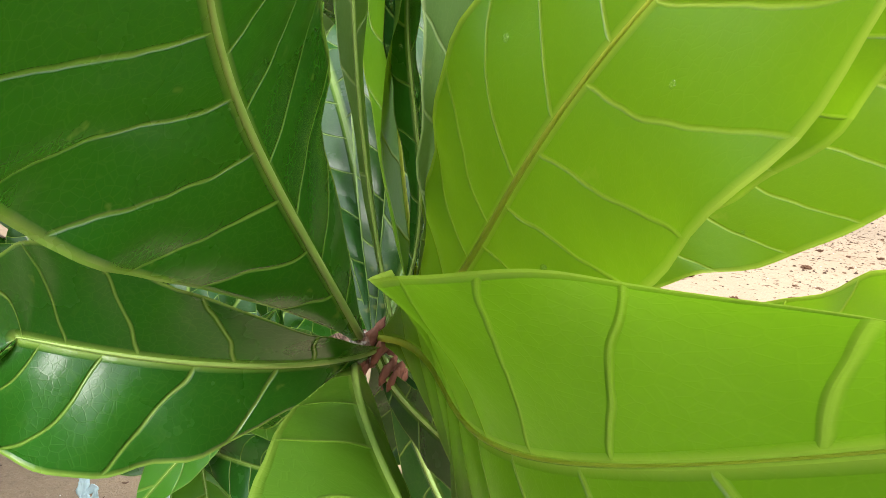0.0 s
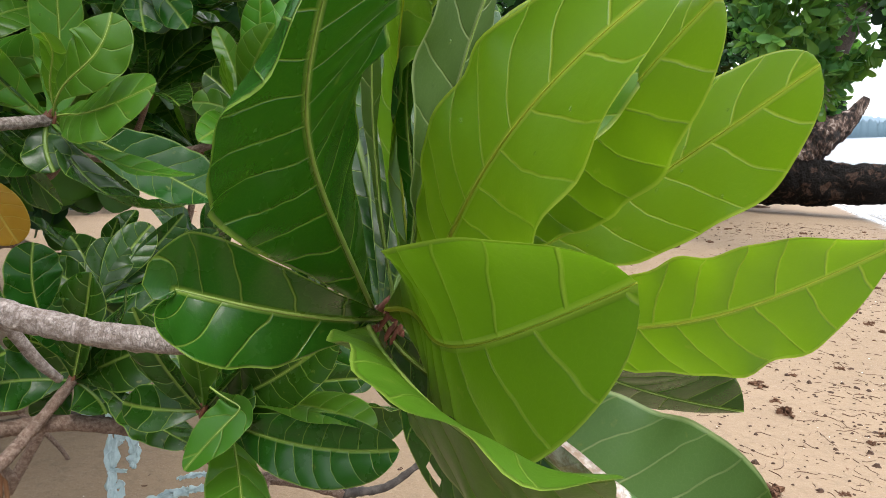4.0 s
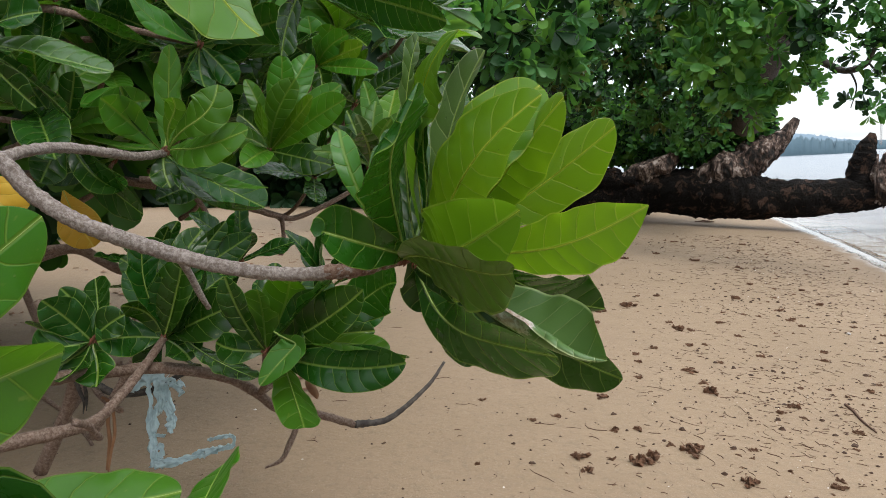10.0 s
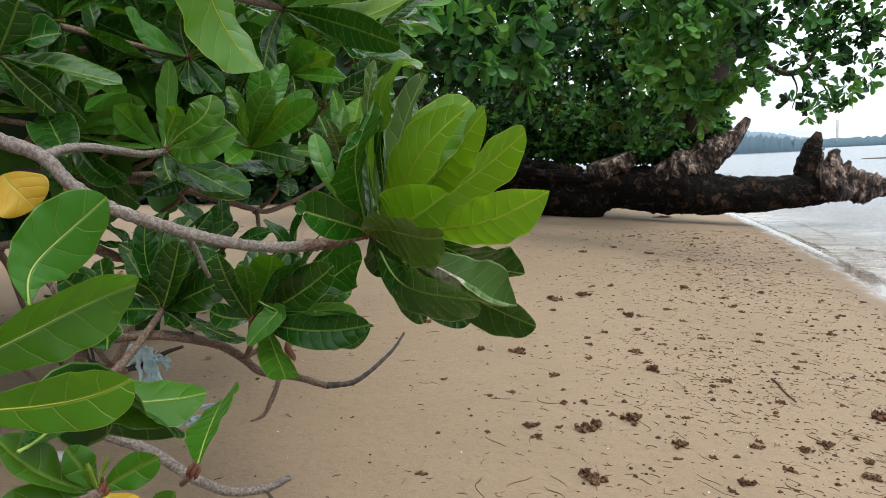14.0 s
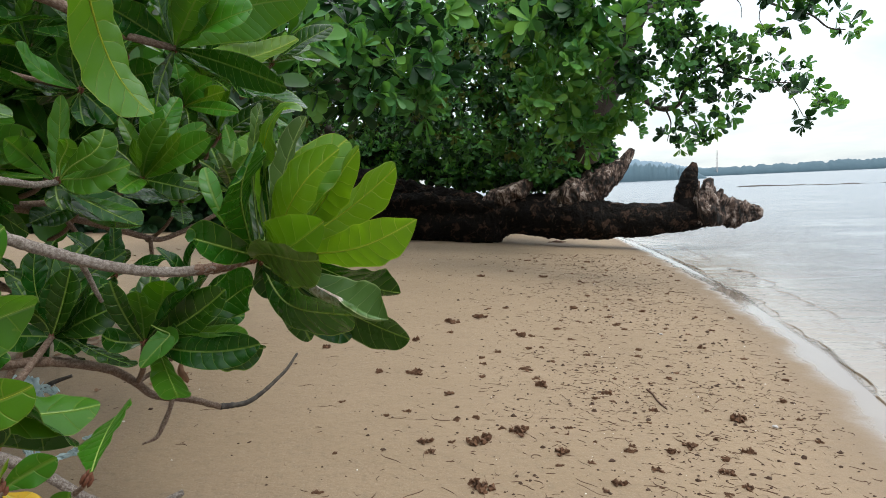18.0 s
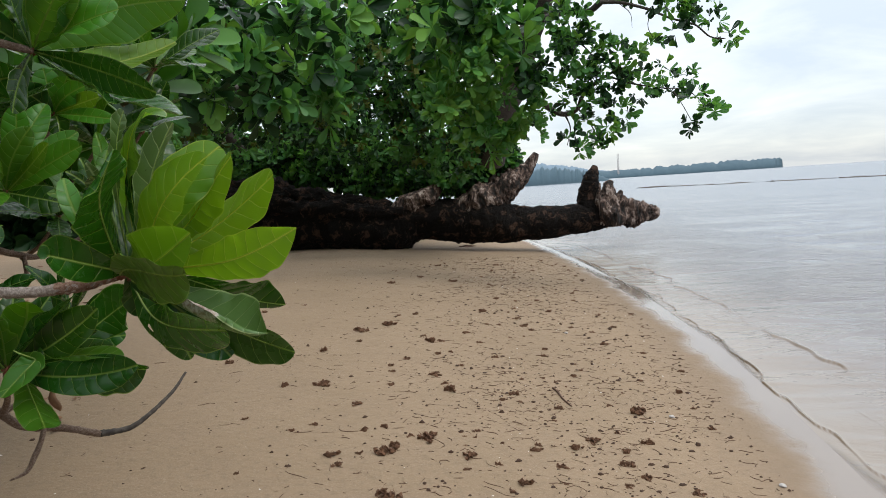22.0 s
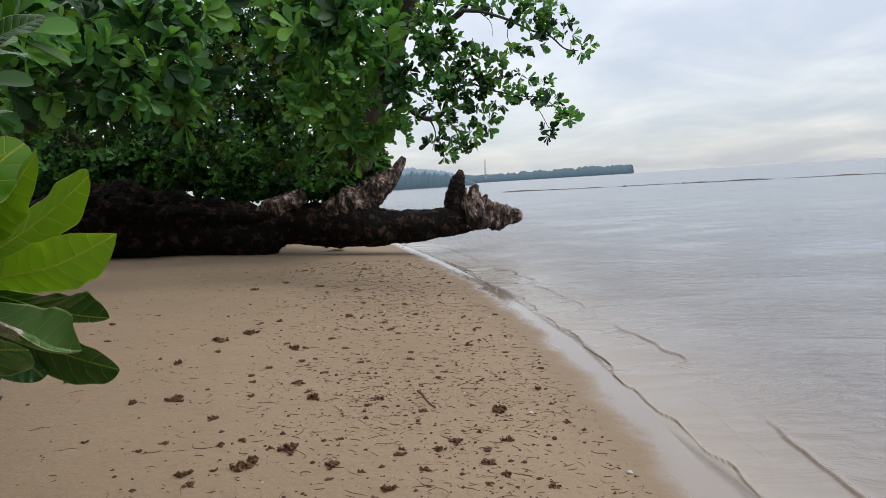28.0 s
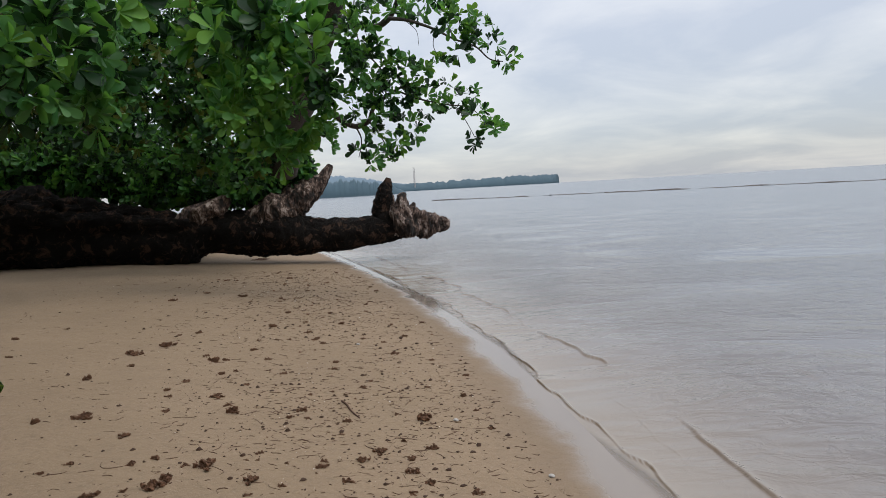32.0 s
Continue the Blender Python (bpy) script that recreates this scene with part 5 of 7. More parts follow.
crown_leaf((-0.559, 0.965, 0.999), (-0.592, 0.909, 1.081), (-0.583, 0.884, 1.155), (-0.573, 0.898, 1.224), (0.000, -0.995, 0.100), (1.25, 1.26), 0.104, (1.10, 4.02), (0.08, 0.10, 0.07, 0.08), (-0.01, 0.01, -0.03, -0.04), 0.00, "d")
crown_leaf((-0.714, 0.876, 0.987), (-0.702, 0.945, 1.014), (-0.733, 0.994, 1.065), (-0.753, 1.038, 1.120), (0.000, -0.995, 0.100), (-0.17, -0.19), 0.088, (1.09, 4.01), (0.10, 0.12, 0.10, 0.12), (-0.00, 0.02, -0.01, 0.03), -0.00, "d")
crown_leaf((-0.870, 1.209, 1.482), (-0.877, 1.233, 1.431), (-0.820, 1.210, 1.368), (-0.668, 1.145, 1.263), (0.000, -0.995, 0.100), (0.59, 0.62), 0.123, (1.03, 3.87), (0.18, 0.13, 0.18, 0.11), (0.07, 0.05, 0.07, 0.01), -0.00, "d")
crown_leaf((-0.390, -0.045, 1.186), (-0.399, -0.031, 1.243), (-0.400, -0.011, 1.234), (-0.331, 0.072, 1.316), (0.000, -0.995, 0.100), (0.73, 0.84), 0.101, (1.03, 3.87), (0.06, 0.01, 0.08, -0.02), (-0.04, -0.10, -0.01, -0.20), -0.04, "m", drops=6)
crown_leaf((-0.435, -0.197, 1.157), (-0.350, -0.218, 1.155), (-0.311, -0.176, 1.201), (-0.253, -0.062, 1.211), (0.000, -0.995, 0.100), (0.65, 0.84), 0.096, (1.01, 3.85), (0.17, 0.32, 0.21, 0.27), (0.04, 0.37, 0.11, 0.17), -0.03, "m")
crown_leaf((-0.395, -0.205, 1.109), (-0.367, -0.197, 1.114), (-0.284, -0.191, 1.097), (-0.220, -0.190, 1.131), (0.000, -0.995, 0.100), (0.15, 0.34), 0.071, (1.03, 3.96), (-0.01, 0.22, 0.03, 0.18), (-0.12, 0.21, -0.04, 0.06), -0.02, "n")
crown_leaf((-0.336, -0.203, 1.065), (-0.331, -0.091, 1.044), (-0.378, -0.007, 1.116), (-0.255, 0.067, 0.971), (0.000, -0.995, 0.100), (0.65, 0.78), 0.147, (0.96, 3.89), (0.10, 0.37, 0.12, 0.33), (-0.02, 0.39, 0.03, 0.27), 0.01, "d")
crown_leaf((-0.400, -0.053, 1.071), (-0.359, -0.003, 1.058), (-0.312, 0.051, 1.014), (-0.218, 0.065, 1.028), (0.000, -0.995, 0.100), (-0.92, -0.99), 0.094, (1.05, 3.91), (0.04, -0.08, 0.03, -0.05), (-0.05, -0.28, -0.07, -0.18), -0.02, "m")
crown_leaf((-0.260, 0.121, 0.889), (-0.268, 0.197, 0.904), (-0.275, 0.279, 0.913), (-0.281, 0.403, 0.910), (0.000, -0.995, 0.100), (-0.19, -0.18), 0.119, (1.09, 3.96), (0.16, 0.13, 0.16, 0.13), (0.05, 0.04, 0.05, 0.04), -0.00, "m")
crown_leaf((-0.143, -0.137, 1.688), (-0.168, 0.007, 1.653), (-0.187, 0.092, 1.545), (-0.109, 0.090, 1.483), (0.000, -0.995, 0.100), (-0.99, -1.05), 0.129, (0.98, 3.83), (-0.06, -0.08, -0.07, -0.05), (-0.14, -0.28, -0.15, -0.18), -0.01, "n")
rosette_b = (-0.484, 0.826, 1.402)
leaf(shrub, rosette_b, (-0.517, 0.722, 1.527), 0.025, 0.40, (-0.021, 0.016, 0.008), (0.77, -0.58, -0.28), "d", full=1.59)
leaf(shrub, rosette_b, (-0.550, 0.709, 1.505), 0.086, 0.62, (-0.015, 0.018, 0.011), (0.62, -0.69, -0.38), "m", full=1.75)
leaf(shrub, rosette_b, (-0.278, 0.761, 1.283), 0.101, 0.42, (-0.022, 0.008, -0.042), (0.48, -0.09, 0.87), "d", full=1.63)
leaf(shrub, rosette_b, (-0.264, 0.768, 1.322), 0.058, 0.44, (-0.007, 0.004, -0.022), (0.28, -0.22, 0.93), "m", full=1.85)
leaf(shrub, rosette_b, (-0.466, 0.796, 1.331), 0.064, 0.31, (-0.005, -0.005, 0.001), (0.37, -0.82, 0.43), "d", full=1.84)
rosette_c = (-0.865, 1.192, 1.481)
leaf(shrub, rosette_c, (-0.792, 1.125, 1.621), 0.080, 0.60, (0.001, 0.006, 0.002), (-0.17, -0.92, -0.35), "d", full=1.91)
leaf(shrub, rosette_c, (-0.628, 1.160, 1.548), 0.100, 0.59, (-0.004, 0.005, 0.017), (-0.19, -0.96, 0.21), "m", full=1.56)
leaf(shrub, rosette_c, (-0.668, 1.177, 1.497), 0.079, 0.44, (-0.002, -0.006, 0.017), (-0.05, -0.97, -0.22), "m", full=1.50)
leaf(shrub, rosette_c, (-0.625, 1.171, 1.426), 0.044, 0.69, (-0.002, 0.005, -0.011), (0.15, -0.52, 0.84), "m", full=1.49)
leaf(shrub, rosette_c, (-0.708, 1.155, 1.329), 0.094, 0.18, (-0.025, 0.026, -0.033), (0.37, -0.74, 0.56), "d", full=1.49)
leaf(shrub, rosette_c, (-0.889, 1.094, 1.591), 0.084, 0.31, (-0.004, 0.002, 0.001), (0.96, -0.29, -0.05), "d", full=1.54)
leaf(shrub, rosette_c, (-0.933, 1.100, 1.483), 0.092, 0.24, (-0.002, 0.001, -0.008), (0.26, -0.18, 0.95), "d", full=1.86)
leaf(shrub, rosette_c, (-0.894, 1.103, 1.354), 0.093, 0.23, (-0.014, 0.015, -0.007), (0.68, -0.67, 0.31), "d", full=1.85)
rosette_d = (-0.571, 0.956, 0.983)
leaf(shrub, rosette_d, (-0.494, 0.910, 1.173), 0.127, 0.65, (0.004, -0.004, -0.002), (-0.40, -0.91, -0.06), "e", full=1.61)
leaf(shrub, rosette_d, (-0.451, 0.926, 1.139), 0.113, 0.41, (0.018, 0.009, -0.012), (-0.75, -0.43, 0.50), "d", full=1.60)
leaf(shrub, rosette_d, (-0.389, 0.931, 1.060), 0.133, 0.29, (-0.002, -0.007, 0.002), (-0.26, -0.91, 0.33), "d", full=1.88)
leaf(shrub, rosette_d, (-0.631, 0.886, 1.077), 0.065, 0.20, (0.007, 0.015, 0.016), (0.21, -0.84, -0.49), "e", full=1.49)
leaf(shrub, rosette_d, (-0.505, 0.927, 0.935), 0.104, 0.50, (0.003, 0.009, -0.001), (0.28, -0.60, 0.75), "d", full=1.72)
leaf(shrub, rosette_d, (-0.670, 0.844, 1.008), 0.104, 0.28, (-0.015, 0.014, 0.004), (0.72, -0.55, 0.42), "d", full=1.53)
leaf(shrub, rosette_d, (-0.547, 0.915, 1.133), 0.082, 0.63, (0.001, 0.010, 0.003), (0.28, -0.91, -0.30), "d", full=1.82)
leaf(shrub, rosette_d, (-0.674, 1.021, 1.137), 0.073, 0.44, (-0.002, 0.010, -0.010), (0.62, -0.49, 0.62), "d", full=1.85)
leaf(shrub, rosette_d, (-0.474, 1.046, 0.992), 0.074, 0.62, (0.002, 0.008, 0.012), (-0.06, -0.04, 1.00), "e", full=1.82)
leaf(shrub, rosette_d, (-0.630, 0.956, 0.910), 0.069, 0.47, (-0.003, -0.000, 0.008), (0.38, -0.87, -0.30), "d", full=1.70)
leaf(shrub, rosette_d, (-0.464, 1.095, 1.100), 0.081, 0.44, (-0.009, 0.001, 0.006), (-0.03, -0.63, 0.78), "d", full=1.90)
leaf(shrub, rosette_d, (-0.501, 1.011, 0.886), 0.074, 0.18, (-0.007, -0.007, -0.007), (0.58, 0.46, 0.67), "d", full=2.00)
rosette_d2 = (-0.694, 0.870, 1.005)
leaf(shrub, rosette_d2, (-0.767, 0.775, 1.023), 0.091, 0.32, (-0.012, 0.007, -0.010), (0.58, -0.29, 0.76), "d", full=1.96)
leaf(shrub, rosette_d2, (-0.746, 0.790, 1.114), 0.087, 0.30, (-0.002, 0.006, 0.003), (0.57, -0.77, -0.29), "d", full=1.45)
leaf(shrub, rosette_d2, (-0.663, 0.807, 0.920), 0.097, 0.53, (0.003, 0.009, -0.005), (-0.17, -0.82, 0.54), "e", full=1.85)
leaf(shrub, rosette_d2, (-0.617, 0.869, 1.060), 0.079, 0.43, (-0.003, -0.001, 0.004), (-0.12, -0.98, 0.17), "d", full=1.82)
leaf(shrub, rosette_d2, (-0.726, 0.781, 0.942), 0.086, 0.28, (0.003, 0.007, -0.012), (-0.33, -0.46, 0.82), "d", full=1.96)
leaf(shrub, rosette_d2, (-0.772, 0.914, 1.119), 0.069, 0.48, (0.006, 0.022, -0.007), (0.12, -0.89, 0.43), "d", full=1.48)
leaf(shrub, rosette_d2, (-0.833, 0.871, 1.052), 0.068, 0.75, (-0.002, -0.004, -0.003), (0.28, 0.51, 0.81), "d", full=1.67)
leaf(shrub, rosette_d2, (-0.812, 0.853, 0.938), 0.068, 0.69, (0.000, 0.027, -0.010), (-0.02, -0.96, 0.27), "d", full=1.53)
rosette_e = (-0.314, 0.853, 0.967)
leaf(shrub, rosette_e, (-0.391, 0.919, 1.083), 0.075, 0.58, (0.000, 0.001, -0.006), (0.08, -0.84, 0.53), "d", full=1.95)
leaf(shrub, rosette_e, (-0.304, 0.969, 1.145), 0.082, 0.55, (-0.002, 0.007, -0.000), (0.08, -0.84, 0.54), "d", full=1.74)
leaf(shrub, rosette_e, (-0.227, 0.984, 1.125), 0.082, 0.52, (-0.005, -0.000, 0.002), (0.78, -0.62, 0.08), "d", full=1.62)
leaf(shrub, rosette_e, (-0.124, 0.982, 1.014), 0.091, 0.24, (-0.018, 0.035, 0.039), (0.53, -0.53, -0.66), "d", full=1.98)
leaf(shrub, rosette_e, (-0.085, 0.984, 0.968), 0.077, 0.45, (-0.012, 0.030, 0.001), (0.50, -0.87, -0.01), "e", full=1.70)
leaf(shrub, rosette_e, (-0.140, 0.949, 0.924), 0.077, 0.38, (-0.006, -0.002, 0.000), (0.18, 0.11, 0.98), "d", full=1.69)
leaf(shrub, rosette_e, (-0.366, 0.775, 1.147), 0.075, 0.66, (-0.007, -0.005, -0.004), (0.00, -0.92, -0.40), "d", full=1.57)
leaf(shrub, rosette_e, (-0.312, 0.812, 1.111), 0.097, 0.23, (0.002, 0.007, 0.002), (-0.51, -0.83, -0.23), "m", full=1.78)
leaf(shrub, rosette_e, (-0.243, 0.811, 1.135), 0.112, 0.25, (0.007, 0.036, 0.006), (-0.06, -0.97, -0.22), "m", full=1.58)
leaf(shrub, rosette_e, (-0.178, 0.811, 1.103), 0.090, 0.47, (0.005, 0.012, -0.001), (-0.14, -0.98, -0.16), "d", full=1.93)
leaf(shrub, rosette_e, (-0.039, 0.744, 0.978), 0.078, 0.55, (0.008, 0.021, 0.015), (-0.12, -0.20, 0.97), "m", full=1.87)
leaf(shrub, rosette_e, (-0.235, 0.837, 1.018), 0.121, 0.66, (0.008, -0.002, -0.012), (-0.38, -0.87, 0.32), "e", full=1.72)
leaf(shrub, rosette_e, (-0.005, 0.716, 0.963), 0.116, 0.58, (0.001, 0.002, -0.024), (-0.38, -0.86, 0.33), "d", full=1.69)
leaf(shrub, rosette_e, (-0.135, 0.790, 1.142), 0.108, 0.31, (-0.002, 0.002, 0.002), (-0.68, 0.10, 0.73), "d", full=1.80)
leaf(shrub, rosette_e, (-0.088, 0.780, 1.104), 0.125, 0.63, (0.009, 0.010, -0.010), (-0.37, -0.92, 0.12), "e", full=1.49)
leaf(shrub, rosette_e, (-0.399, 0.785, 1.008), 0.072, 0.31, (-0.018, 0.016, -0.010), (0.68, -0.67, 0.29), "d", full=1.52)
leaf(shrub, rosette_e, (-0.201, 0.819, 0.962), 0.091, 0.21, (-0.003, -0.007, -0.016), (0.20, 0.56, 0.81), "d", full=1.73)
rosette_e2 = (-0.234, 1.114, 0.993)
leaf(shrub, rosette_e2, (-0.304, 1.173, 1.095), 0.106, 0.18, (0.011, 0.018, -0.004), (-0.45, -0.87, 0.20), "d", full=1.73)
leaf(shrub, rosette_e2, (-0.411, 1.169, 1.070), 0.097, 0.26, (-0.011, 0.007, 0.006), (0.07, -0.73, 0.68), "d", full=1.72)
leaf(shrub, rosette_e2, (-0.213, 1.172, 1.074), 0.113, 0.28, (-0.006, 0.006, -0.003), (0.90, -0.43, 0.08), "e", full=1.74)
leaf(shrub, rosette_e2, (-0.095, 1.202, 1.031), 0.108, 0.49, (-0.005, 0.017, -0.019), (0.11, -0.53, 0.84), "d", full=1.65)
leaf(shrub, rosette_e2, (-0.075, 1.194, 0.959), 0.098, 0.29, (-0.010, 0.023, -0.008), (0.48, -0.76, 0.45), "d", full=1.86)
leaf(shrub, rosette_e2, (-0.102, 1.176, 0.893), 0.091, 0.54, (-0.004, 0.001, -0.013), (0.62, -0.66, 0.41), "d", full=1.54)
leaf(shrub, rosette_e2, (-0.323, 1.130, 0.933), 0.096, 0.15, (0.004, 0.006, -0.003), (-0.39, -0.85, 0.36), "d", full=1.99)
leaf(shrub, rosette_e2, (-0.206, 1.139, 0.893), 0.097, 0.20, (-0.001, -0.000, 0.002), (0.71, -0.71, 0.02), "e", full=1.76)
leaf(shrub, rosette_e2, (-0.398, 1.143, 0.966), 0.090, 0.18, (-0.007, -0.004, -0.007), (-0.23, -0.71, 0.67), "d", full=1.60)
rosette_d3 = (-0.640, 1.178, 1.066)
leaf(shrub, rosette_d3, (-0.711, 1.231, 1.195), 0.092, 0.35, (0.006, 0.015, -0.011), (0.09, -0.90, 0.42), "d", full=1.76)
leaf(shrub, rosette_d3, (-0.517, 1.332, 1.225), 0.081, 0.73, (-0.006, 0.019, -0.008), (0.78, -0.63, 0.00), "d", full=1.63)
leaf(shrub, rosette_d3, (-0.453, 1.354, 1.181), 0.085, 0.20, (-0.029, 0.030, -0.019), (0.47, -0.78, 0.42), "d", full=1.76)
leaf(shrub, rosette_d3, (-0.625, 1.255, 1.180), 0.099, 0.52, (-0.001, -0.007, 0.003), (0.55, -0.72, 0.41), "d", full=1.54)
leaf(shrub, rosette_d3, (-0.572, 1.294, 1.206), 0.090, 0.45, (-0.003, 0.004, 0.011), (0.62, -0.72, 0.30), "e", full=1.73)
leaf(shrub, rosette_d3, (-0.762, 1.202, 1.147), 0.091, 0.58, (0.000, 0.012, -0.003), (0.17, -0.85, 0.50), "d", full=1.54)
leaf(shrub, rosette_d3, (-0.790, 1.182, 1.074), 0.081, 0.49, (0.005, 0.002, -0.001), (0.05, -0.06, 1.00), "d", full=1.51)
leaf(shrub, rosette_d3, (-0.587, 1.228, 0.990), 0.093, 0.52, (-0.008, 0.011, 0.001), (0.67, -0.74, -0.03), "d", full=1.80)
leaf(shrub, rosette_d3, (-0.490, 1.307, 1.085), 0.094, 0.35, (0.011, 0.001, 0.001), (0.21, -0.38, 0.90), "d", full=1.84)
rosette_g = (-0.392, 1.400, 1.418)
leaf(shrub, rosette_g, (-0.152, 1.300, 1.547), 0.112, 0.38, (0.007, 0.004, 0.011), (0.06, -0.90, 0.36), "m", full=1.61)
leaf(shrub, rosette_g, (-0.240, 1.280, 1.555), 0.066, 0.25, (0.004, 0.003, 0.002), (-0.02, -0.90, 0.43), "n", full=1.69)
leaf(shrub, rosette_g, (-0.290, 1.320, 1.608), 0.088, 0.38, (-0.012, -0.015, 0.004), (0.02, -0.90, 0.30), "m", full=1.87)
leaf(shrub, rosette_g, (-0.365, 1.220, 1.530), 0.076, 0.12, (-0.009, -0.005, 0.002), (-0.17, -0.90, 0.38), "m", full=1.90)
leaf(shrub, rosette_g, (-0.338, 1.400, 1.688), 0.096, 0.39, (0.012, 0.002, 0.004), (-0.15, -0.90, 0.18), "m", full=1.79)
leaf(shrub, rosette_g, (-0.460, 1.450, 1.631), 0.054, 0.37, (0.011, -0.003, 0.014), (0.09, -0.90, 0.17), "m", full=1.70)
leaf(shrub, rosette_g, (-0.270, 1.500, 1.703), 0.101, 0.29, (-0.009, -0.018, 0.005), (-0.07, -0.90, 0.16), "m", full=1.60)
leaf(shrub, rosette_g, (-0.183, 1.470, 1.606), 0.076, 0.21, (-0.005, 0.000, 0.007), (0.09, -0.90, 0.22), "m", full=1.77)
leaf(shrub, rosette_g, (-0.430, 1.220, 1.375), 0.077, 0.36, (0.011, -0.019, 0.011), (0.10, -0.90, 0.12), "k", full=1.61)
leaf(shrub, rosette_g, (-0.205, 1.300, 1.368), 0.091, 0.17, (0.002, -0.020, 0.001), (0.14, -0.90, 0.23), "d", full=1.93)
leaf(shrub, rosette_g, (-0.481, 1.420, 1.529), 0.074, 0.22, (0.010, 0.004, 0.005), (-0.15, -0.90, 0.36), "d", full=1.78)
leaf(shrub, rosette_g, (-0.506, 1.400, 1.463), 0.067, 0.13, (0.006, -0.000, 0.013), (0.14, -0.90, 0.14), "m", full=1.93)
rosette_g_back = (-0.281, 1.680, 1.693)
leaf(shrub, rosette_g_back, (-0.360, 1.580, 1.766), 0.115, 0.38, (0.003, 0.003, 0.005), (-0.20, -0.90, 0.22), "d", full=1.79)
leaf(shrub, rosette_g_back, (-0.071, 1.500, 1.648), 0.060, 0.31, (-0.008, -0.018, 0.002), (-0.09, -0.90, 0.21), "m", full=1.95)
leaf(shrub, rosette_g_back, (-0.115, 1.520, 1.726), 0.067, 0.19, (0.012, -0.007, 0.006), (-0.17, -0.90, 0.12), "n", full=1.81)
leaf(shrub, rosette_g_back, (-0.162, 1.580, 1.773), 0.079, 0.13, (-0.002, -0.019, 0.014), (0.16, -0.90, 0.26), "m", full=1.77)
leaf(shrub, rosette_g_back, (-0.218, 1.620, 1.813), 0.092, 0.34, (0.006, 0.004, 0.009), (0.17, -0.90, 0.15), "m", full=1.64)
leaf(shrub, rosette_g_back, (-0.260, 1.620, 1.608), 0.082, 0.40, (0.008, -0.013, 0.007), (-0.03, -0.90, 0.15), "d", full=1.90)
leaf(shrub, rosette_g_back, (-0.295, 1.660, 1.850), 0.093, 0.20, (-0.000, -0.002, 0.007), (0.24, -0.90, 0.26), "m", full=1.74)
rosette_h = (-0.069, 0.950, 1.355)
leaf(shrub, rosette_h, (-0.085, 1.080, 1.563), 0.048, 0.26, (0.012, 0.004, 0.009), (-0.18, -0.90, 0.23), "m", full=1.72)
leaf(shrub, rosette_h, (-0.012, 1.140, 1.546), 0.086, 0.34, (0.007, 0.002, 0.005), (-0.21, -0.90, 0.20), "n", full=1.87)
leaf(shrub, rosette_h, (-0.087, 0.840, 1.464), 0.033, 0.20, (0.006, -0.011, 0.011), (0.10, -0.90, 0.33), "w", full=1.77)
leaf(shrub, rosette_h, (-0.013, 0.840, 1.453), 0.041, 0.28, (-0.005, 0.004, 0.010), (0.13, -0.90, 0.34), "g", full=1.60)
leaf(shrub, rosette_h, (-0.074, 0.800, 1.429), 0.053, 0.30, (0.004, -0.008, 0.012), (0.02, -0.90, 0.19), "e", full=1.88)
leaf(shrub, rosette_h, (-0.001, 0.800, 1.419), 0.036, 0.36, (0.006, 0.001, 0.005), (-0.08, -0.90, 0.33), "n", full=1.90)
leaf(shrub, rosette_h, (-0.190, 0.900, 1.394), 0.033, 0.17, (0.011, -0.007, 0.008), (0.09, -0.90, 0.44), "m", full=1.89)
leaf(shrub, rosette_h, (-0.148, 0.930, 1.450), 0.029, 0.17, (0.005, -0.002, 0.011), (0.22, -0.90, 0.27), "e", full=1.87)
leaf(shrub, rosette_h, (-0.054, 1.020, 1.508), 0.047, 0.30, (-0.002, -0.004, 0.012), (0.04, -0.90, 0.33), "m", full=1.85)
leaf(shrub, rosette_h, (-0.123, 1.020, 1.490), 0.041, 0.31, (-0.001, -0.004, 0.003), (-0.24, -0.90, 0.16), "e", full=1.82)
leaf(shrub, rosette_h, (0.015, 0.950, 1.473), 0.048, 0.21, (-0.007, -0.019, 0.002), (-0.23, -0.90, 0.27), "m", full=1.66)
leaf(shrub, (-0.032, 0.430, 1.268), (-0.081, 0.470, 1.412), 0.041, 0.15, (-0.007, -0.019, 0.007), (0.20, -0.95, 0.10), "m", full=1.73)
rosette_f = (-0.185, 0.896, 1.749)
leaf(shrub, rosette_f, (0.188, 1.156, 1.957), 0.191, 0.22, (-0.050, 0.042, 0.037), (0.66, -0.65, -0.38), "m", full=1.47)
leaf(shrub, rosette_f, (0.149, 1.231, 1.848), 0.124, 0.66, (-0.025, 0.037, -0.042), (0.33, -0.55, 0.77), "y", full=1.81)
leaf(shrub, rosette_f, (0.145, 0.712, 1.561), 0.170, 0.40, (-0.007, 0.011, -0.023), (0.35, -0.28, 0.89), "d", full=1.86)
leaf(shrub, rosette_f, (0.101, 0.626, 1.602), 0.090, 0.26, (0.010, 0.009, 0.004), (-0.73, -0.55, -0.41), "d", full=1.63)
leaf(shrub, rosette_f, (0.029, 0.777, 1.824), 0.147, 0.54, (-0.004, -0.001, 0.009), (-0.55, -0.69, 0.47), "m", full=2.00)
leaf(shrub, rosette_f, (-0.067, 0.755, 1.905), 0.122, 0.51, (-0.004, -0.002, 0.001), (-0.28, -0.81, -0.52), "m", full=1.97)
leaf(shrub, rosette_f, (-0.201, 0.733, 1.922), 0.120, 0.36, (-0.010, 0.007, 0.005), (0.97, -0.22, -0.12), "d", full=1.81)
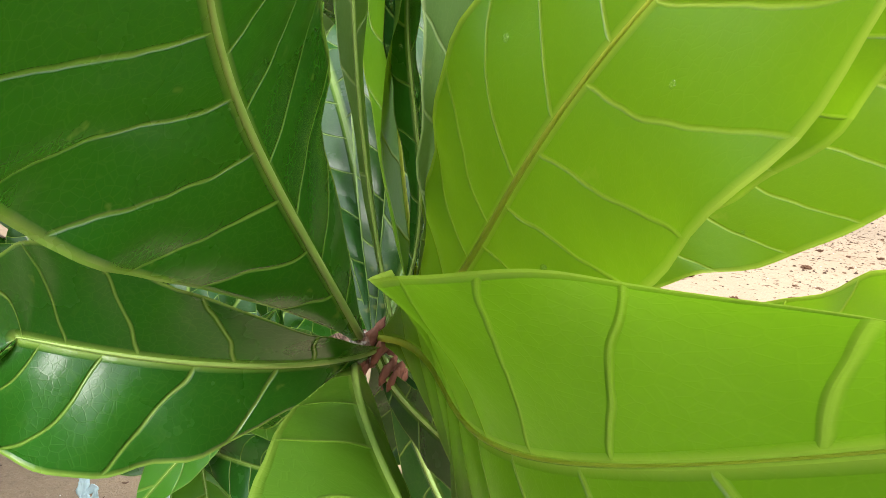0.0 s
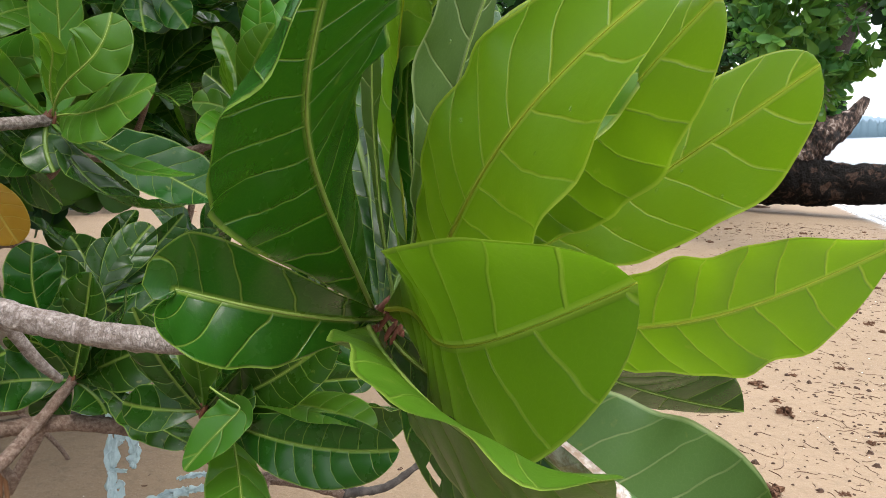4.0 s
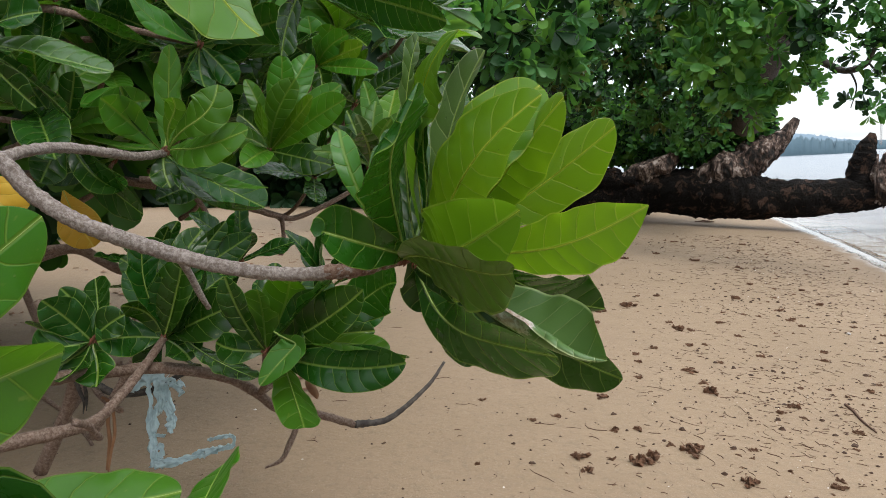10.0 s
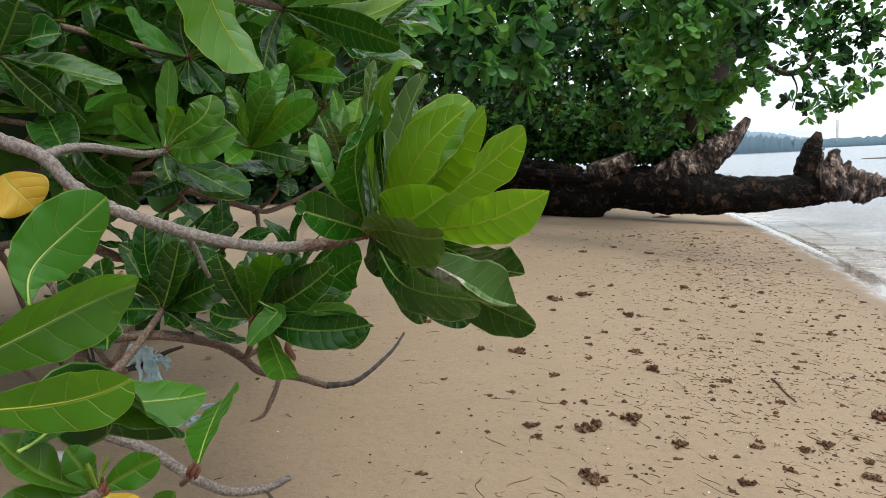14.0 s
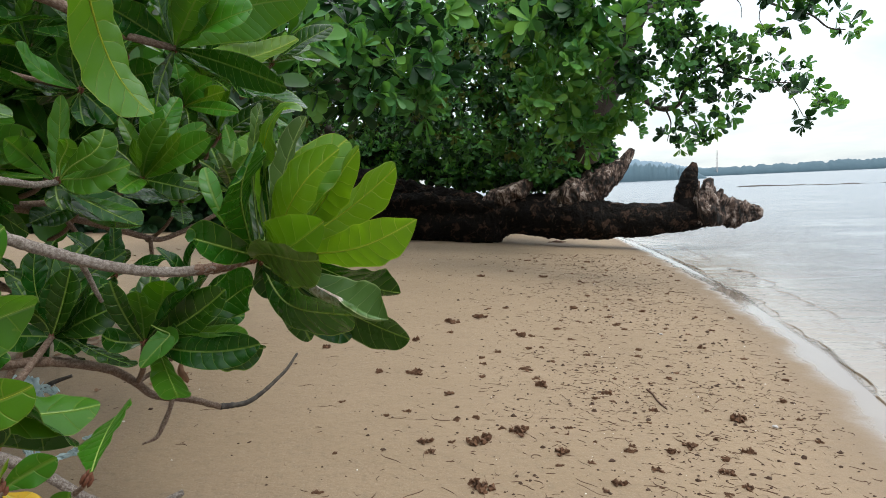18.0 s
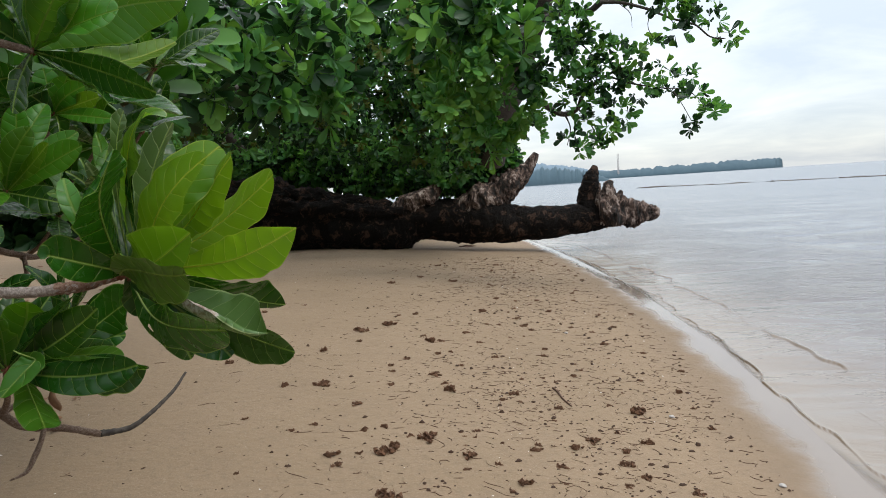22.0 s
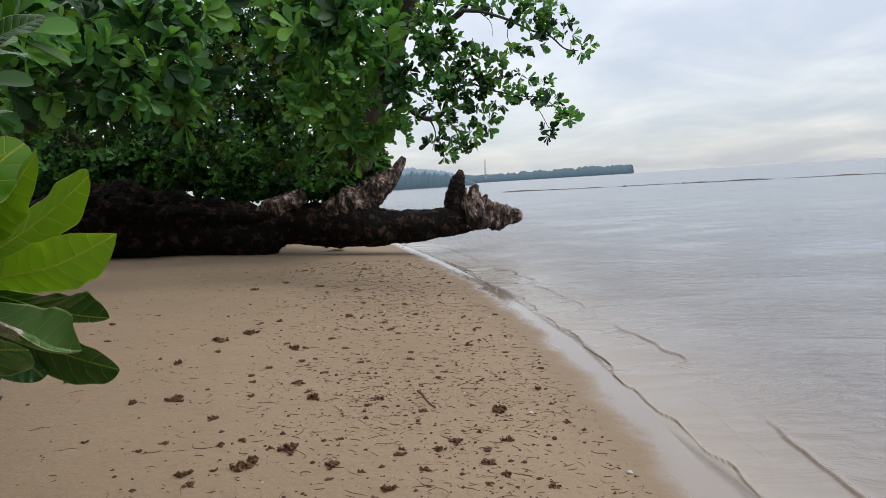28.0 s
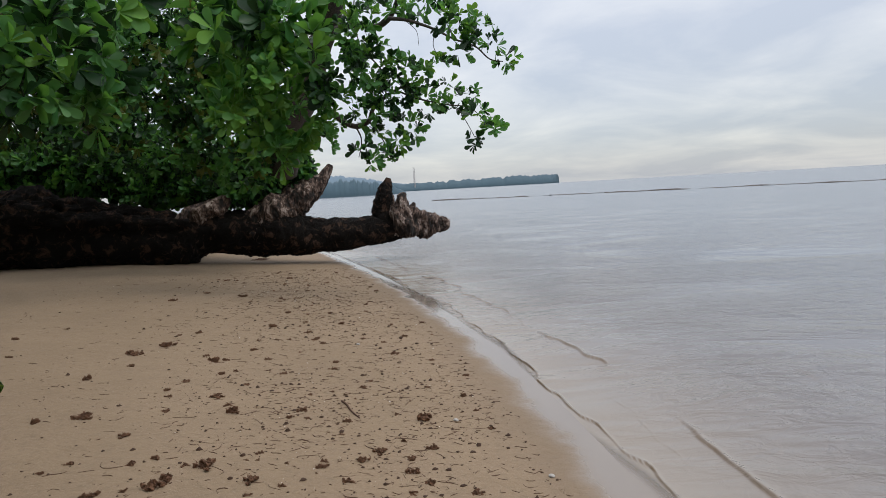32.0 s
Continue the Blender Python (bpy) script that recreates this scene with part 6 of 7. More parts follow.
leaf(shrub, rosette_f, (-0.315, 0.757, 1.822), 0.120, 0.74, (-0.019, 0.028, 0.019), (0.59, -0.73, -0.34), "d", full=1.45)
leaf(shrub, rosette_f, (-0.232, 0.831, 1.589), 0.078, 0.33, (-0.008, 0.002, 0.002), (0.90, -0.43, -0.09), "d", full=1.67)
leaf(shrub, rosette_f, (-0.046, 0.778, 1.872), 0.077, 0.69, (0.016, -0.004, -0.022), (-0.63, 0.06, 0.77), "g", full=1.53)
leaf(shrub, rosette_f, (-0.101, 0.739, 1.926), 0.061, 0.44, (-0.021, 0.009, 0.018), (0.65, -0.39, -0.65), "g", full=1.77)
rosette_q = (-0.143, -0.145, 1.669)
rosette_i2 = (-0.457, -0.073, 1.179)
rosette_i = (-0.419, -0.177, 1.136)
rosette_i3 = (-0.376, -0.205, 1.113)
rosette_j = (-0.293, -0.130, 0.981)
leaf(shrub, rosette_j, (-0.358, -0.200, 1.079), 0.067, 0.63, (-0.008, -0.003, -0.008), (0.85, -0.08, 0.52), "m", full=1.86)
leaf(shrub, rosette_j, (-0.314, -0.151, 1.045), 0.039, 0.44, (0.000, -0.001, -0.000), (0.80, -0.60, 0.06), "m", full=1.91)
leaf(shrub, rosette_j, (-0.364, -0.220, 0.995), 0.066, 0.37, (0.002, -0.001, 0.002), (0.61, -0.37, 0.70), "m", full=1.74)
leaf(shrub, rosette_j, (-0.222, -0.130, 1.018), 0.047, 0.57, (-0.001, 0.005, 0.001), (0.04, -1.00, -0.09), "m", full=1.52)
leaf(shrub, rosette_j, (-0.254, -0.173, 0.934), 0.038, 0.68, (-0.003, 0.009, -0.011), (0.18, -0.64, 0.75), "m", full=1.83)
leaf(shrub, rosette_j, (-0.324, -0.210, 0.943), 0.060, 0.72, (-0.011, 0.009, -0.010), (0.71, -0.51, 0.49), "d", full=1.63)
leaf(shrub, rosette_j, (-0.236, -0.148, 0.962), 0.031, 0.63, (-0.001, 0.002, -0.005), (0.06, -0.63, 0.77), "o", full=1.63)
leaf(shrub, rosette_j, (-0.299, -0.138, 1.025), 0.014, 0.53, (0.002, -0.004, 0.000), (-0.86, 0.51, -0.02), "y", full=1.67)
leaf(shrub, rosette_j, (-0.278, -0.130, 1.024), 0.014, 0.72, (-0.004, 0.000, 0.001), (0.88, 0.36, -0.30), "y", full=1.72)
rosette_k = (-0.266, 0.124, 0.885)
rosette_k2 = (-0.244, -0.055, 0.851)
leaf(shrub, rosette_k2, (-0.233, -0.057, 0.940), 0.073, 0.72, (-0.005, -0.001, 0.001), (-0.75, -0.66, 0.07), "m", full=1.59)
rosette_n = (-0.511, 1.211, 1.689)
leaf(shrub, rosette_n, (-0.707, 0.961, 1.733), 0.139, 0.47, (-0.015, 0.006, -0.032), (0.33, -0.09, 0.94), "d", full=1.99)
leaf(shrub, rosette_n, (-0.620, 1.038, 1.790), 0.105, 0.39, (-0.018, 0.005, -0.011), (0.87, -0.32, 0.38), "m", full=1.72)
leaf(shrub, rosette_n, (-0.318, 1.096, 1.828), 0.122, 0.66, (-0.007, -0.006, 0.005), (-0.64, -0.70, 0.31), "d", full=1.57)
leaf(shrub, rosette_n, (-0.247, 1.124, 1.730), 0.115, 0.46, (0.014, 0.051, 0.019), (-0.24, -0.89, -0.39), "d", full=1.88)
leaf(shrub, rosette_n, (-0.496, 1.178, 1.577), 0.079, 0.34, (-0.012, 0.018, -0.007), (0.62, -0.73, 0.30), "d", full=1.81)
leaf(shrub, rosette_n, (-0.417, 1.185, 1.582), 0.073, 0.40, (0.003, 0.010, 0.001), (-0.06, -0.98, 0.18), "d", full=1.93)
leaf(shrub, rosette_n, (-0.570, 1.135, 1.561), 0.069, 0.51, (0.004, 0.001, -0.002), (0.92, -0.10, -0.37), "d", full=1.80)
leaf(shrub, rosette_n, (-0.605, 1.123, 1.659), 0.093, 0.48, (-0.000, 0.002, -0.005), (0.39, -0.11, -0.91), "d", full=1.76)
leaf(shrub, rosette_n, (-0.474, 1.109, 1.823), 0.123, 0.40, (-0.025, 0.017, 0.020), (0.66, -0.50, -0.56), "d", full=1.81)
rosette_m = (-0.838, 0.804, 1.640)
leaf(shrub, rosette_m, (-0.559, 0.797, 1.564), 0.111, 0.67, (0.001, 0.006, 0.001), (0.21, -0.53, 0.82), "g", full=1.60)
leaf(shrub, rosette_m, (-0.682, 0.794, 1.683), 0.110, 0.72, (-0.003, -0.003, 0.009), (-0.18, -0.87, 0.45), "d", full=1.95)
leaf(shrub, rosette_m, (-0.715, 0.795, 1.503), 0.074, 0.32, (-0.004, 0.006, -0.004), (-0.22, -0.97, -0.14), "d", full=1.87)
leaf(shrub, rosette_m, (-0.747, 0.748, 1.750), 0.095, 0.49, (0.001, 0.000, -0.001), (0.25, -0.76, -0.60), "d", full=1.55)
leaf(shrub, rosette_m, (-0.648, 0.791, 1.477), 0.062, 0.38, (0.006, 0.013, 0.006), (0.53, 0.62, 0.58), "d", full=1.66)
rosette_o = (-0.621, 1.655, 1.742)
leaf(shrub, rosette_o, (-0.822, 1.369, 1.828), 0.152, 0.35, (-0.031, 0.047, 0.016), (0.61, -0.59, -0.53), "d", full=1.84)
leaf(shrub, rosette_o, (-0.739, 1.513, 1.783), 0.158, 0.24, (-0.023, 0.008, -0.002), (0.76, -0.52, 0.38), "d", full=1.56)
leaf(shrub, rosette_o, (-0.461, 1.612, 1.778), 0.163, 0.60, (0.002, -0.003, -0.003), (-0.29, -0.94, 0.17), "d", full=1.53)
leaf(shrub, rosette_o, (-0.489, 1.634, 1.700), 0.146, 0.36, (0.008, 0.002, 0.001), (0.18, -0.53, 0.83), "d", full=1.80)
leaf(shrub, rosette_o, (-0.508, 1.526, 1.918), 0.158, 0.31, (0.004, -0.017, -0.014), (-0.36, 0.63, 0.69), "d", full=1.89)
leaf(shrub, rosette_o, (-0.695, 1.583, 1.667), 0.126, 0.71, (-0.007, -0.000, -0.004), (0.68, -0.73, 0.03), "d", full=1.52)
leaf(shrub, rosette_o, (-0.246, 1.534, 1.771), 0.160, 0.42, (-0.005, 0.009, -0.038), (-0.21, -0.45, 0.87), "d", full=1.55)
limb("shoot", [(0.020, 0.408, 1.217, 0.0104), (-0.025, 0.416, 1.207, 0.0112), (-0.069, 0.423, 1.197, 0.0113), (-0.110, 0.4265, 1.1955, 0.0110)], SHOOT, shrub, "reddish brown scaly end of the shoot", steps=20, sides=18, rough=0.16, freq=130.0)
limb("branch", [(0.019, 0.408, 1.217, 0.0100), (-0.069, 0.423, 1.197, 0.0105), (-0.174, 0.432, 1.195, 0.0109), (-0.276, 0.435, 1.213, 0.0114), (-0.374, 0.433, 1.246, 0.0118), (-0.467, 0.425, 1.287, 0.0123), (-0.531, 0.423, 1.332, 0.0127), (-0.579, 0.424, 1.387, 0.0132), (-0.643, 0.415, 1.419, 0.0136), (-0.715, 0.398, 1.444, 0.0140), (-0.828, 0.345, 1.473, 0.0145)], BARK, shrub, "grey scarred branch", steps=20, sides=18, rough=0.11, freq=110.0)
limb("twig", [(-0.579, 0.424, 1.387, 0.0100), (-0.579, 0.499, 1.402, 0.0096), (-0.563, 0.580, 1.409, 0.0092), (-0.532, 0.666, 1.402, 0.0088), (-0.508, 0.747, 1.395, 0.0084), (-0.484, 0.826, 1.402, 0.0080)], BARK, shrub, "grey scarred branch", steps=20, sides=18, rough=0.11, freq=110.0)
limb("stub", [(-0.343, 0.460, 1.229, 0.0070), (-0.335, 0.486, 1.192, 0.0062), (-0.329, 0.509, 1.155, 0.0053), (-0.326, 0.533, 1.129, 0.0045)], BARK, shrub, "short broken grey twig")
limb("twig", [(-1.036, 0.985, 1.532, 0.0090), (-0.970, 1.063, 1.513, 0.0083), (-0.917, 1.129, 1.500, 0.0077), (-0.865, 1.192, 1.481, 0.0070)], BARK_BROWN, shrub)
limb("branch", [(-0.571, 0.956, 0.983, 0.0085), (-0.591, 0.889, 0.942, 0.0094), (-0.614, 0.818, 0.901, 0.0103), (-0.636, 0.746, 0.872, 0.0112), (-0.656, 0.686, 0.875, 0.0122), (-0.712, 0.603, 0.888, 0.0131), (-0.761, 0.518, 0.901, 0.0140)], BARK_BROWN, shrub, steps=20, sides=18, rough=0.11, freq=110.0)
limb("branch", [(-0.978, 0.601, 0.988, 0.0160), (-0.879, 0.698, 0.969, 0.0153), (-0.767, 0.789, 0.947, 0.0146), (-0.680, 0.860, 0.936, 0.0139), (-0.568, 0.932, 0.919, 0.0132), (-0.443, 0.991, 0.870, 0.0125), (-0.379, 1.022, 0.813, 0.0118), (-0.341, 1.048, 0.767, 0.0110), (-0.246, 1.085, 0.732, 0.0103), (-0.163, 1.114, 0.690, 0.0096)], BARK_BROWN, shrub, "brown arching branch with a bare dark tip", steps=20, sides=18, rough=0.11, freq=110.0)
limb("branch_tip", [(-0.163, 1.114, 0.690, 0.0099), (-0.074, 1.152, 0.688, 0.0076), (0.030, 1.206, 0.752, 0.0055), (0.082, 1.251, 0.806, 0.0037)], BARK_TREE, shrub, "blackened scaly end of the branch", steps=20, sides=14, rough=0.16, freq=120.0)
limb("twig", [(-0.314, 0.853, 0.967, 0.0070), (-0.330, 0.900, 0.920, 0.0075), (-0.350, 0.970, 0.860, 0.0080), (-0.379, 1.022, 0.815, 0.0085)], BARK_BROWN, shrub)
limb("twig", [(-0.287, 1.053, 0.762, 0.0075), (-0.300, 1.040, 0.718, 0.0070), (-0.315, 1.026, 0.685, 0.0075), (-0.335, 1.010, 0.650, 0.0060), (-0.372, 0.991, 0.640, 0.0022)], BARK_BROWN, shrub, "thin withered hanging twig")
limb("branch", [(-0.782, 0.376, 0.951, 0.0150), (-0.612, 0.463, 0.858, 0.0140), (-0.530, 0.504, 0.803, 0.0130), (-0.472, 0.532, 0.753, 0.0120), (-0.398, 0.551, 0.680, 0.0110), (-0.330, 0.574, 0.634, 0.0100), (-0.259, 0.608, 0.620, 0.0090), (-0.210, 0.643, 0.626, 0.0080)], BARK, shrub, "grey branch with a broken black end", steps=20, sides=18, rough=0.11, freq=110.0)
limb("twig", [(-0.269, 0.627, 0.613, 0.0050), (-0.250, 0.619, 0.587, 0.0037), (-0.224, 0.611, 0.560, 0.0025)], BARK_BROWN, shrub)
limb("branch", [(-0.185, 0.896, 1.749, 0.0090), (-0.255, 0.860, 1.762, 0.0104), (-0.323, 0.822, 1.778, 0.0118), (-0.383, 0.779, 1.807, 0.0132), (-0.458, 0.727, 1.838, 0.0146), (-0.580, 0.654, 1.863, 0.0160)], BARK_BROWN, shrub)
limb("branch", [(-0.419, -0.177, 1.136, 0.0090), (-0.445, -0.207, 1.127, 0.0115), (-0.487, -0.252, 1.107, 0.0140)], BARK_BROWN, shrub)
limb("twig", [(-0.457, -0.073, 1.179, 0.0080), (-0.467, -0.157, 1.141, 0.0100), (-0.487, -0.252, 1.107, 0.0120)], BARK_BROWN, shrub)
limb("twig", [(-0.293, -0.130, 0.981, 0.0080), (-0.315, -0.161, 0.976, 0.0093), (-0.356, -0.205, 0.965, 0.0107), (-0.395, -0.247, 0.965, 0.0120)], BARK_BROWN, shrub)
limb("twig", [(-0.266, 0.124, 0.885, 0.0040), (-0.280, 0.146, 0.866, 0.0045), (-0.299, 0.166, 0.848, 0.0050)], BARK_BROWN, shrub)
limb("twig", [(-0.244, -0.055, 0.851, 0.0080), (-0.253, -0.097, 0.832, 0.0090), (-0.294, -0.149, 0.821, 0.0100)], BARK_BROWN, shrub)
limb("twig", [(-0.376, -0.205, 1.113, 0.0080), (-0.421, -0.223, 1.103, 0.0100), (-0.487, -0.252, 1.107, 0.0120)], BARK_BROWN, shrub)
limb("branch", [(-0.143, -0.145, 1.669, 0.0090), (-0.158, -0.168, 1.693, 0.0115), (-0.198, -0.201, 1.715, 0.0140)], BARK_BROWN, shrub)
limb("stem", [(-1.779, 2.235, 1.208, 0.0140), (-1.730, 2.366, 0.982, 0.0152), (-1.714, 2.454, 0.743, 0.0164), (-1.656, 2.550, 0.507, 0.0176), (-1.647, 2.625, 0.348, 0.0188), (-1.810, 2.606, 0.161, 0.0200)], BARK_BROWN, shrub)
limb("stem", [(-1.762, 1.943, 0.778, 0.0120), (-1.661, 2.080, 0.648, 0.0110), (-1.568, 2.184, 0.471, 0.0100), (-1.523, 2.267, 0.354, 0.0090), (-1.467, 2.331, 0.188, 0.0080), (-1.513, 2.347, 0.054, 0.0070)], BARK_BROWN, shrub, "withered brown hanging root")
limb("branch", [(-1.232, 1.625, 1.108, 0.0140), (-1.100, 1.644, 1.133, 0.0130), (-0.968, 1.646, 1.058, 0.0120), (-0.845, 1.643, 1.036, 0.0110), (-0.720, 1.625, 0.961, 0.0100)], BARK_BROWN, shrub)
limb("branch", [(-1.318, 1.369, 1.130, 0.0140), (-1.042, 1.484, 1.156, 0.0133), (-0.940, 1.489, 1.108, 0.0127), (-0.834, 1.489, 1.049, 0.0120)], BARK_BROWN, shrub)
limb("branch", [(-0.256, 2.555, 1.276, 0.0100), (-0.365, 2.513, 1.219, 0.0114), (-0.523, 2.458, 1.156, 0.0129), (-0.594, 2.416, 1.168, 0.0143), (-0.709, 2.364, 1.214, 0.0157), (-0.908, 2.282, 1.288, 0.0171), (-1.171, 2.158, 1.358, 0.0186), (-1.453, 1.993, 1.392, 0.0200)], BARK_BROWN, shrub)
limb("twig", [(-0.579, 2.404, 1.162, 0.0100), (-0.577, 2.397, 1.062, 0.0095), (-0.591, 2.388, 0.997, 0.0090)], BARK_BROWN, shrub)
limb("twig", [(-0.840, 2.131, 1.126, 0.0120), (-0.824, 2.140, 1.209, 0.0110), (-0.872, 2.128, 1.296, 0.0100)], BARK_BROWN, shrub)
limb("twig", [(-0.392, 1.400, 1.418, 0.0070), (-0.444, 1.448, 1.389, 0.0083), (-0.557, 1.455, 1.357, 0.0097), (-0.780, 1.419, 1.350, 0.0110)], BARK_BROWN, shrub)
limb("twig", [(-0.069, 0.950, 1.355, 0.0070), (-0.084, 1.235, 1.320, 0.0090), (-0.153, 1.530, 1.290, 0.0110)], BARK_BROWN, shrub)
limb("twig", [(-0.511, 1.211, 1.689, 0.0070), (-0.675, 1.187, 1.730, 0.0083), (-0.838, 1.149, 1.774, 0.0097), (-1.046, 1.076, 1.795, 0.0110)], BARK_BROWN, shrub)
limb("twig", [(-0.838, 0.804, 1.640, 0.0070), (-0.912, 0.812, 1.683, 0.0090), (-1.061, 0.779, 1.670, 0.0110)], BARK_BROWN, shrub)
limb("twig", [(-0.621, 1.655, 1.742, 0.0070), (-0.744, 1.645, 1.761, 0.0083), (-0.937, 1.595, 1.791, 0.0097), (-1.148, 1.529, 1.754, 0.0110)], BARK_BROWN, shrub)
limb("twig", [(-0.694, 0.870, 1.005, 0.0070), (-0.691, 0.911, 1.003, 0.0083), (-0.745, 0.906, 0.962, 0.0097), (-0.812, 0.890, 0.927, 0.0110)], BARK_BROWN, shrub)
limb("twig", [(-0.234, 1.114, 0.993, 0.0060), (-0.270, 1.110, 0.930, 0.0065), (-0.320, 1.080, 0.850, 0.0070), (-0.379, 1.025, 0.815, 0.0075)], BARK_BROWN, shrub)
limb("twig", [(-0.640, 1.178, 1.066, 0.0080), (-0.706, 1.208, 0.969, 0.0093), (-0.779, 1.222, 0.841, 0.0107), (-0.885, 1.193, 0.662, 0.0120)], BARK_BROWN, shrub)
bud(shrub, rosette_a, 0.015)
bud(shrub, (0.030, 0.392, 1.206), 0.011)
bud(shrub, (0.010, 0.398, 1.210), 0.010)
limb("twig", [(-0.281, 1.680, 1.693, 0.006), (-0.361, 1.880, 1.613, 0.008), (-0.481, 2.130, 1.573, 0.010)], BARK_BROWN, shrub)
bud(shrub, rosette_g_back, 0.016)
bud(shrub, rosette_b, 0.016)
bud(shrub, rosette_c, 0.016)
bud(shrub, rosette_d, 0.016)
bud(shrub, rosette_e, 0.016)
bud(shrub, rosette_e2, 0.016)
bud(shrub, rosette_d3, 0.016)
bud(shrub, rosette_g, 0.016)
bud(shrub, rosette_h, 0.016)
bud(shrub, rosette_f, 0.016)
bud(shrub, rosette_i, 0.016)
bud(shrub, rosette_i2, 0.016)
bud(shrub, rosette_i3, 0.016)
bud(shrub, rosette_j, 0.016)
bud(shrub, rosette_k, 0.016)
bud(shrub, rosette_k2, 0.016)
bud(shrub, rosette_d2, 0.016)
bud(shrub, rosette_n, 0.016)
bud(shrub, rosette_m, 0.016)
bud(shrub, rosette_o, 0.016)
bud(shrub, rosette_q, 0.016)
rosette(shrub, (-0.551, 1.577, 1.077), (0.00, -0.30, 0.90), 8, 0.22, 70, "d")
limb("twig", [(-0.551, 1.577, 1.077, 0.006), (-0.616, 1.640, 0.953, 0.007), (-0.702, 1.703, 0.828, 0.009)], BARK_BROWN, shrub)
rosette(shrub, (-0.786, 1.448, 1.072), (0.17, -0.30, 0.90), 8, 0.22, 71, "d")
limb("twig", [(-0.786, 1.448, 1.072, 0.006), (-0.854, 1.504, 0.955, 0.007), (-0.943, 1.560, 0.838, 0.009)], BARK_BROWN, shrub)
rosette(shrub, (-0.257, 1.470, 0.994), (-0.17, -0.30, 0.90), 8, 0.22, 72, "d")
limb("twig", [(-0.257, 1.470, 0.994, 0.006), (-0.312, 1.536, 0.869, 0.007), (-0.386, 1.603, 0.744, 0.009)], BARK_BROWN, shrub)
rosette(shrub, (-0.903, 1.289, 1.825), (0.00, -0.45, 0.80), 10, 0.30, 40)
limb("twig", [(-0.903, 1.289, 1.825, 0.007), (-1.028, 1.432, 1.769, 0.009), (-1.153, 1.574, 1.772, 0.012)], BARK_BROWN, shrub)
rosette(shrub, (-0.892, 1.542, 1.687), (0.22, -0.45, 0.80), 10, 0.30, 41)
limb("twig", [(-0.892, 1.542, 1.687, 0.007), (-1.017, 1.685, 1.610, 0.009), (-1.141, 1.828, 1.594, 0.012)], BARK_BROWN, shrub)
rosette(shrub, (-0.443, 1.545, 1.849), (-0.22, -0.45, 0.80), 10, 0.30, 42)
limb("twig", [(-0.443, 1.545, 1.849, 0.007), (-0.545, 1.710, 1.786, 0.009), (-0.647, 1.874, 1.783, 0.012)], BARK_BROWN, shrub)
rosette(shrub, (-0.515, 1.875, 1.634), (0.00, -0.45, 0.80), 10, 0.30, 43)
limb("twig", [(-0.515, 1.875, 1.634, 0.007), (-0.625, 2.034, 1.543, 0.009), (-0.735, 2.193, 1.511, 0.012)], BARK_BROWN, shrub)
rosette(shrub, (-0.231, 1.891, 1.833), (0.21, -0.45, 0.80), 10, 0.30, 44)
limb("twig", [(-0.231, 1.891, 1.833, 0.007), (-0.326, 2.064, 1.756, 0.009), (-0.421, 2.238, 1.738, 0.012)], BARK_BROWN, shrub)
rosette(shrub, (-0.204, 2.126, 1.613), (-0.22, -0.45, 0.80), 10, 0.30, 45)
limb("twig", [(-0.204, 2.126, 1.613, 0.007), (-0.302, 2.296, 1.511, 0.009), (-0.400, 2.466, 1.470, 0.012)], BARK_BROWN, shrub)
rosette(shrub, (-0.744, 1.721, 1.511), (0.01, -0.45, 0.80), 10, 0.30, 46)
limb("twig", [(-0.744, 1.721, 1.511, 0.007), (-0.862, 1.868, 1.416, 0.009), (-0.981, 2.014, 1.382, 0.012)], BARK_BROWN, shrub)
rosette(shrub, (-0.937, 1.207, 1.546), (0.21, -0.45, 0.80), 10, 0.30, 47)
limb("twig", [(-0.937, 1.207, 1.546, 0.007), (-1.062, 1.343, 1.471, 0.009), (-1.188, 1.478, 1.456, 0.012)], BARK_BROWN, shrub)
rosette(shrub, (0.047, 2.091, 1.927), (-0.22, -0.45, 0.80), 10, 0.30, 48)
limb("twig", [(0.047, 2.091, 1.927, 0.007), (-0.036, 2.275, 1.849, 0.009), (-0.118, 2.459, 1.830, 0.012)], BARK_BROWN, shrub)
rosette(shrub, (-0.811, 1.744, 1.922), (0.01, -0.45, 0.80), 10, 0.30, 49)
limb("twig", [(-0.811, 1.744, 1.922, 0.007), (-0.935, 1.896, 1.854, 0.009), (-1.058, 2.048, 1.847, 0.012)], BARK_BROWN, shrub)
rosette(shrub, (-0.428, 2.414, 1.329), (0.21, -0.45, 0.80), 10, 0.30, 50)
limb("twig", [(-0.428, 2.414, 1.329, 0.007), (-0.542, 2.568, 1.203, 0.009), (-0.657, 2.722, 1.137, 0.012)], BARK_BROWN, shrub)
rosette(shrub, (-0.778, 2.134, 1.349), (-0.22, -0.45, 0.80), 10, 0.30, 51)
limb("twig", [(-0.778, 2.134, 1.349, 0.007), (-0.901, 2.276, 1.233, 0.009), (-1.025, 2.419, 1.177, 0.012)], BARK_BROWN, shrub)
rosette(shrub, (-1.030, 1.833, 1.426), (0.02, -0.45, 0.80), 10, 0.30, 52)
limb("twig", [(-1.030, 1.833, 1.426, 0.007), (-1.160, 1.967, 1.324, 0.009), (-1.290, 2.101, 1.282, 0.012)], BARK_BROWN, shrub)
rosette(shrub, (-0.047, 2.429, 1.697), (0.21, -0.45, 0.80), 10, 0.30, 53)
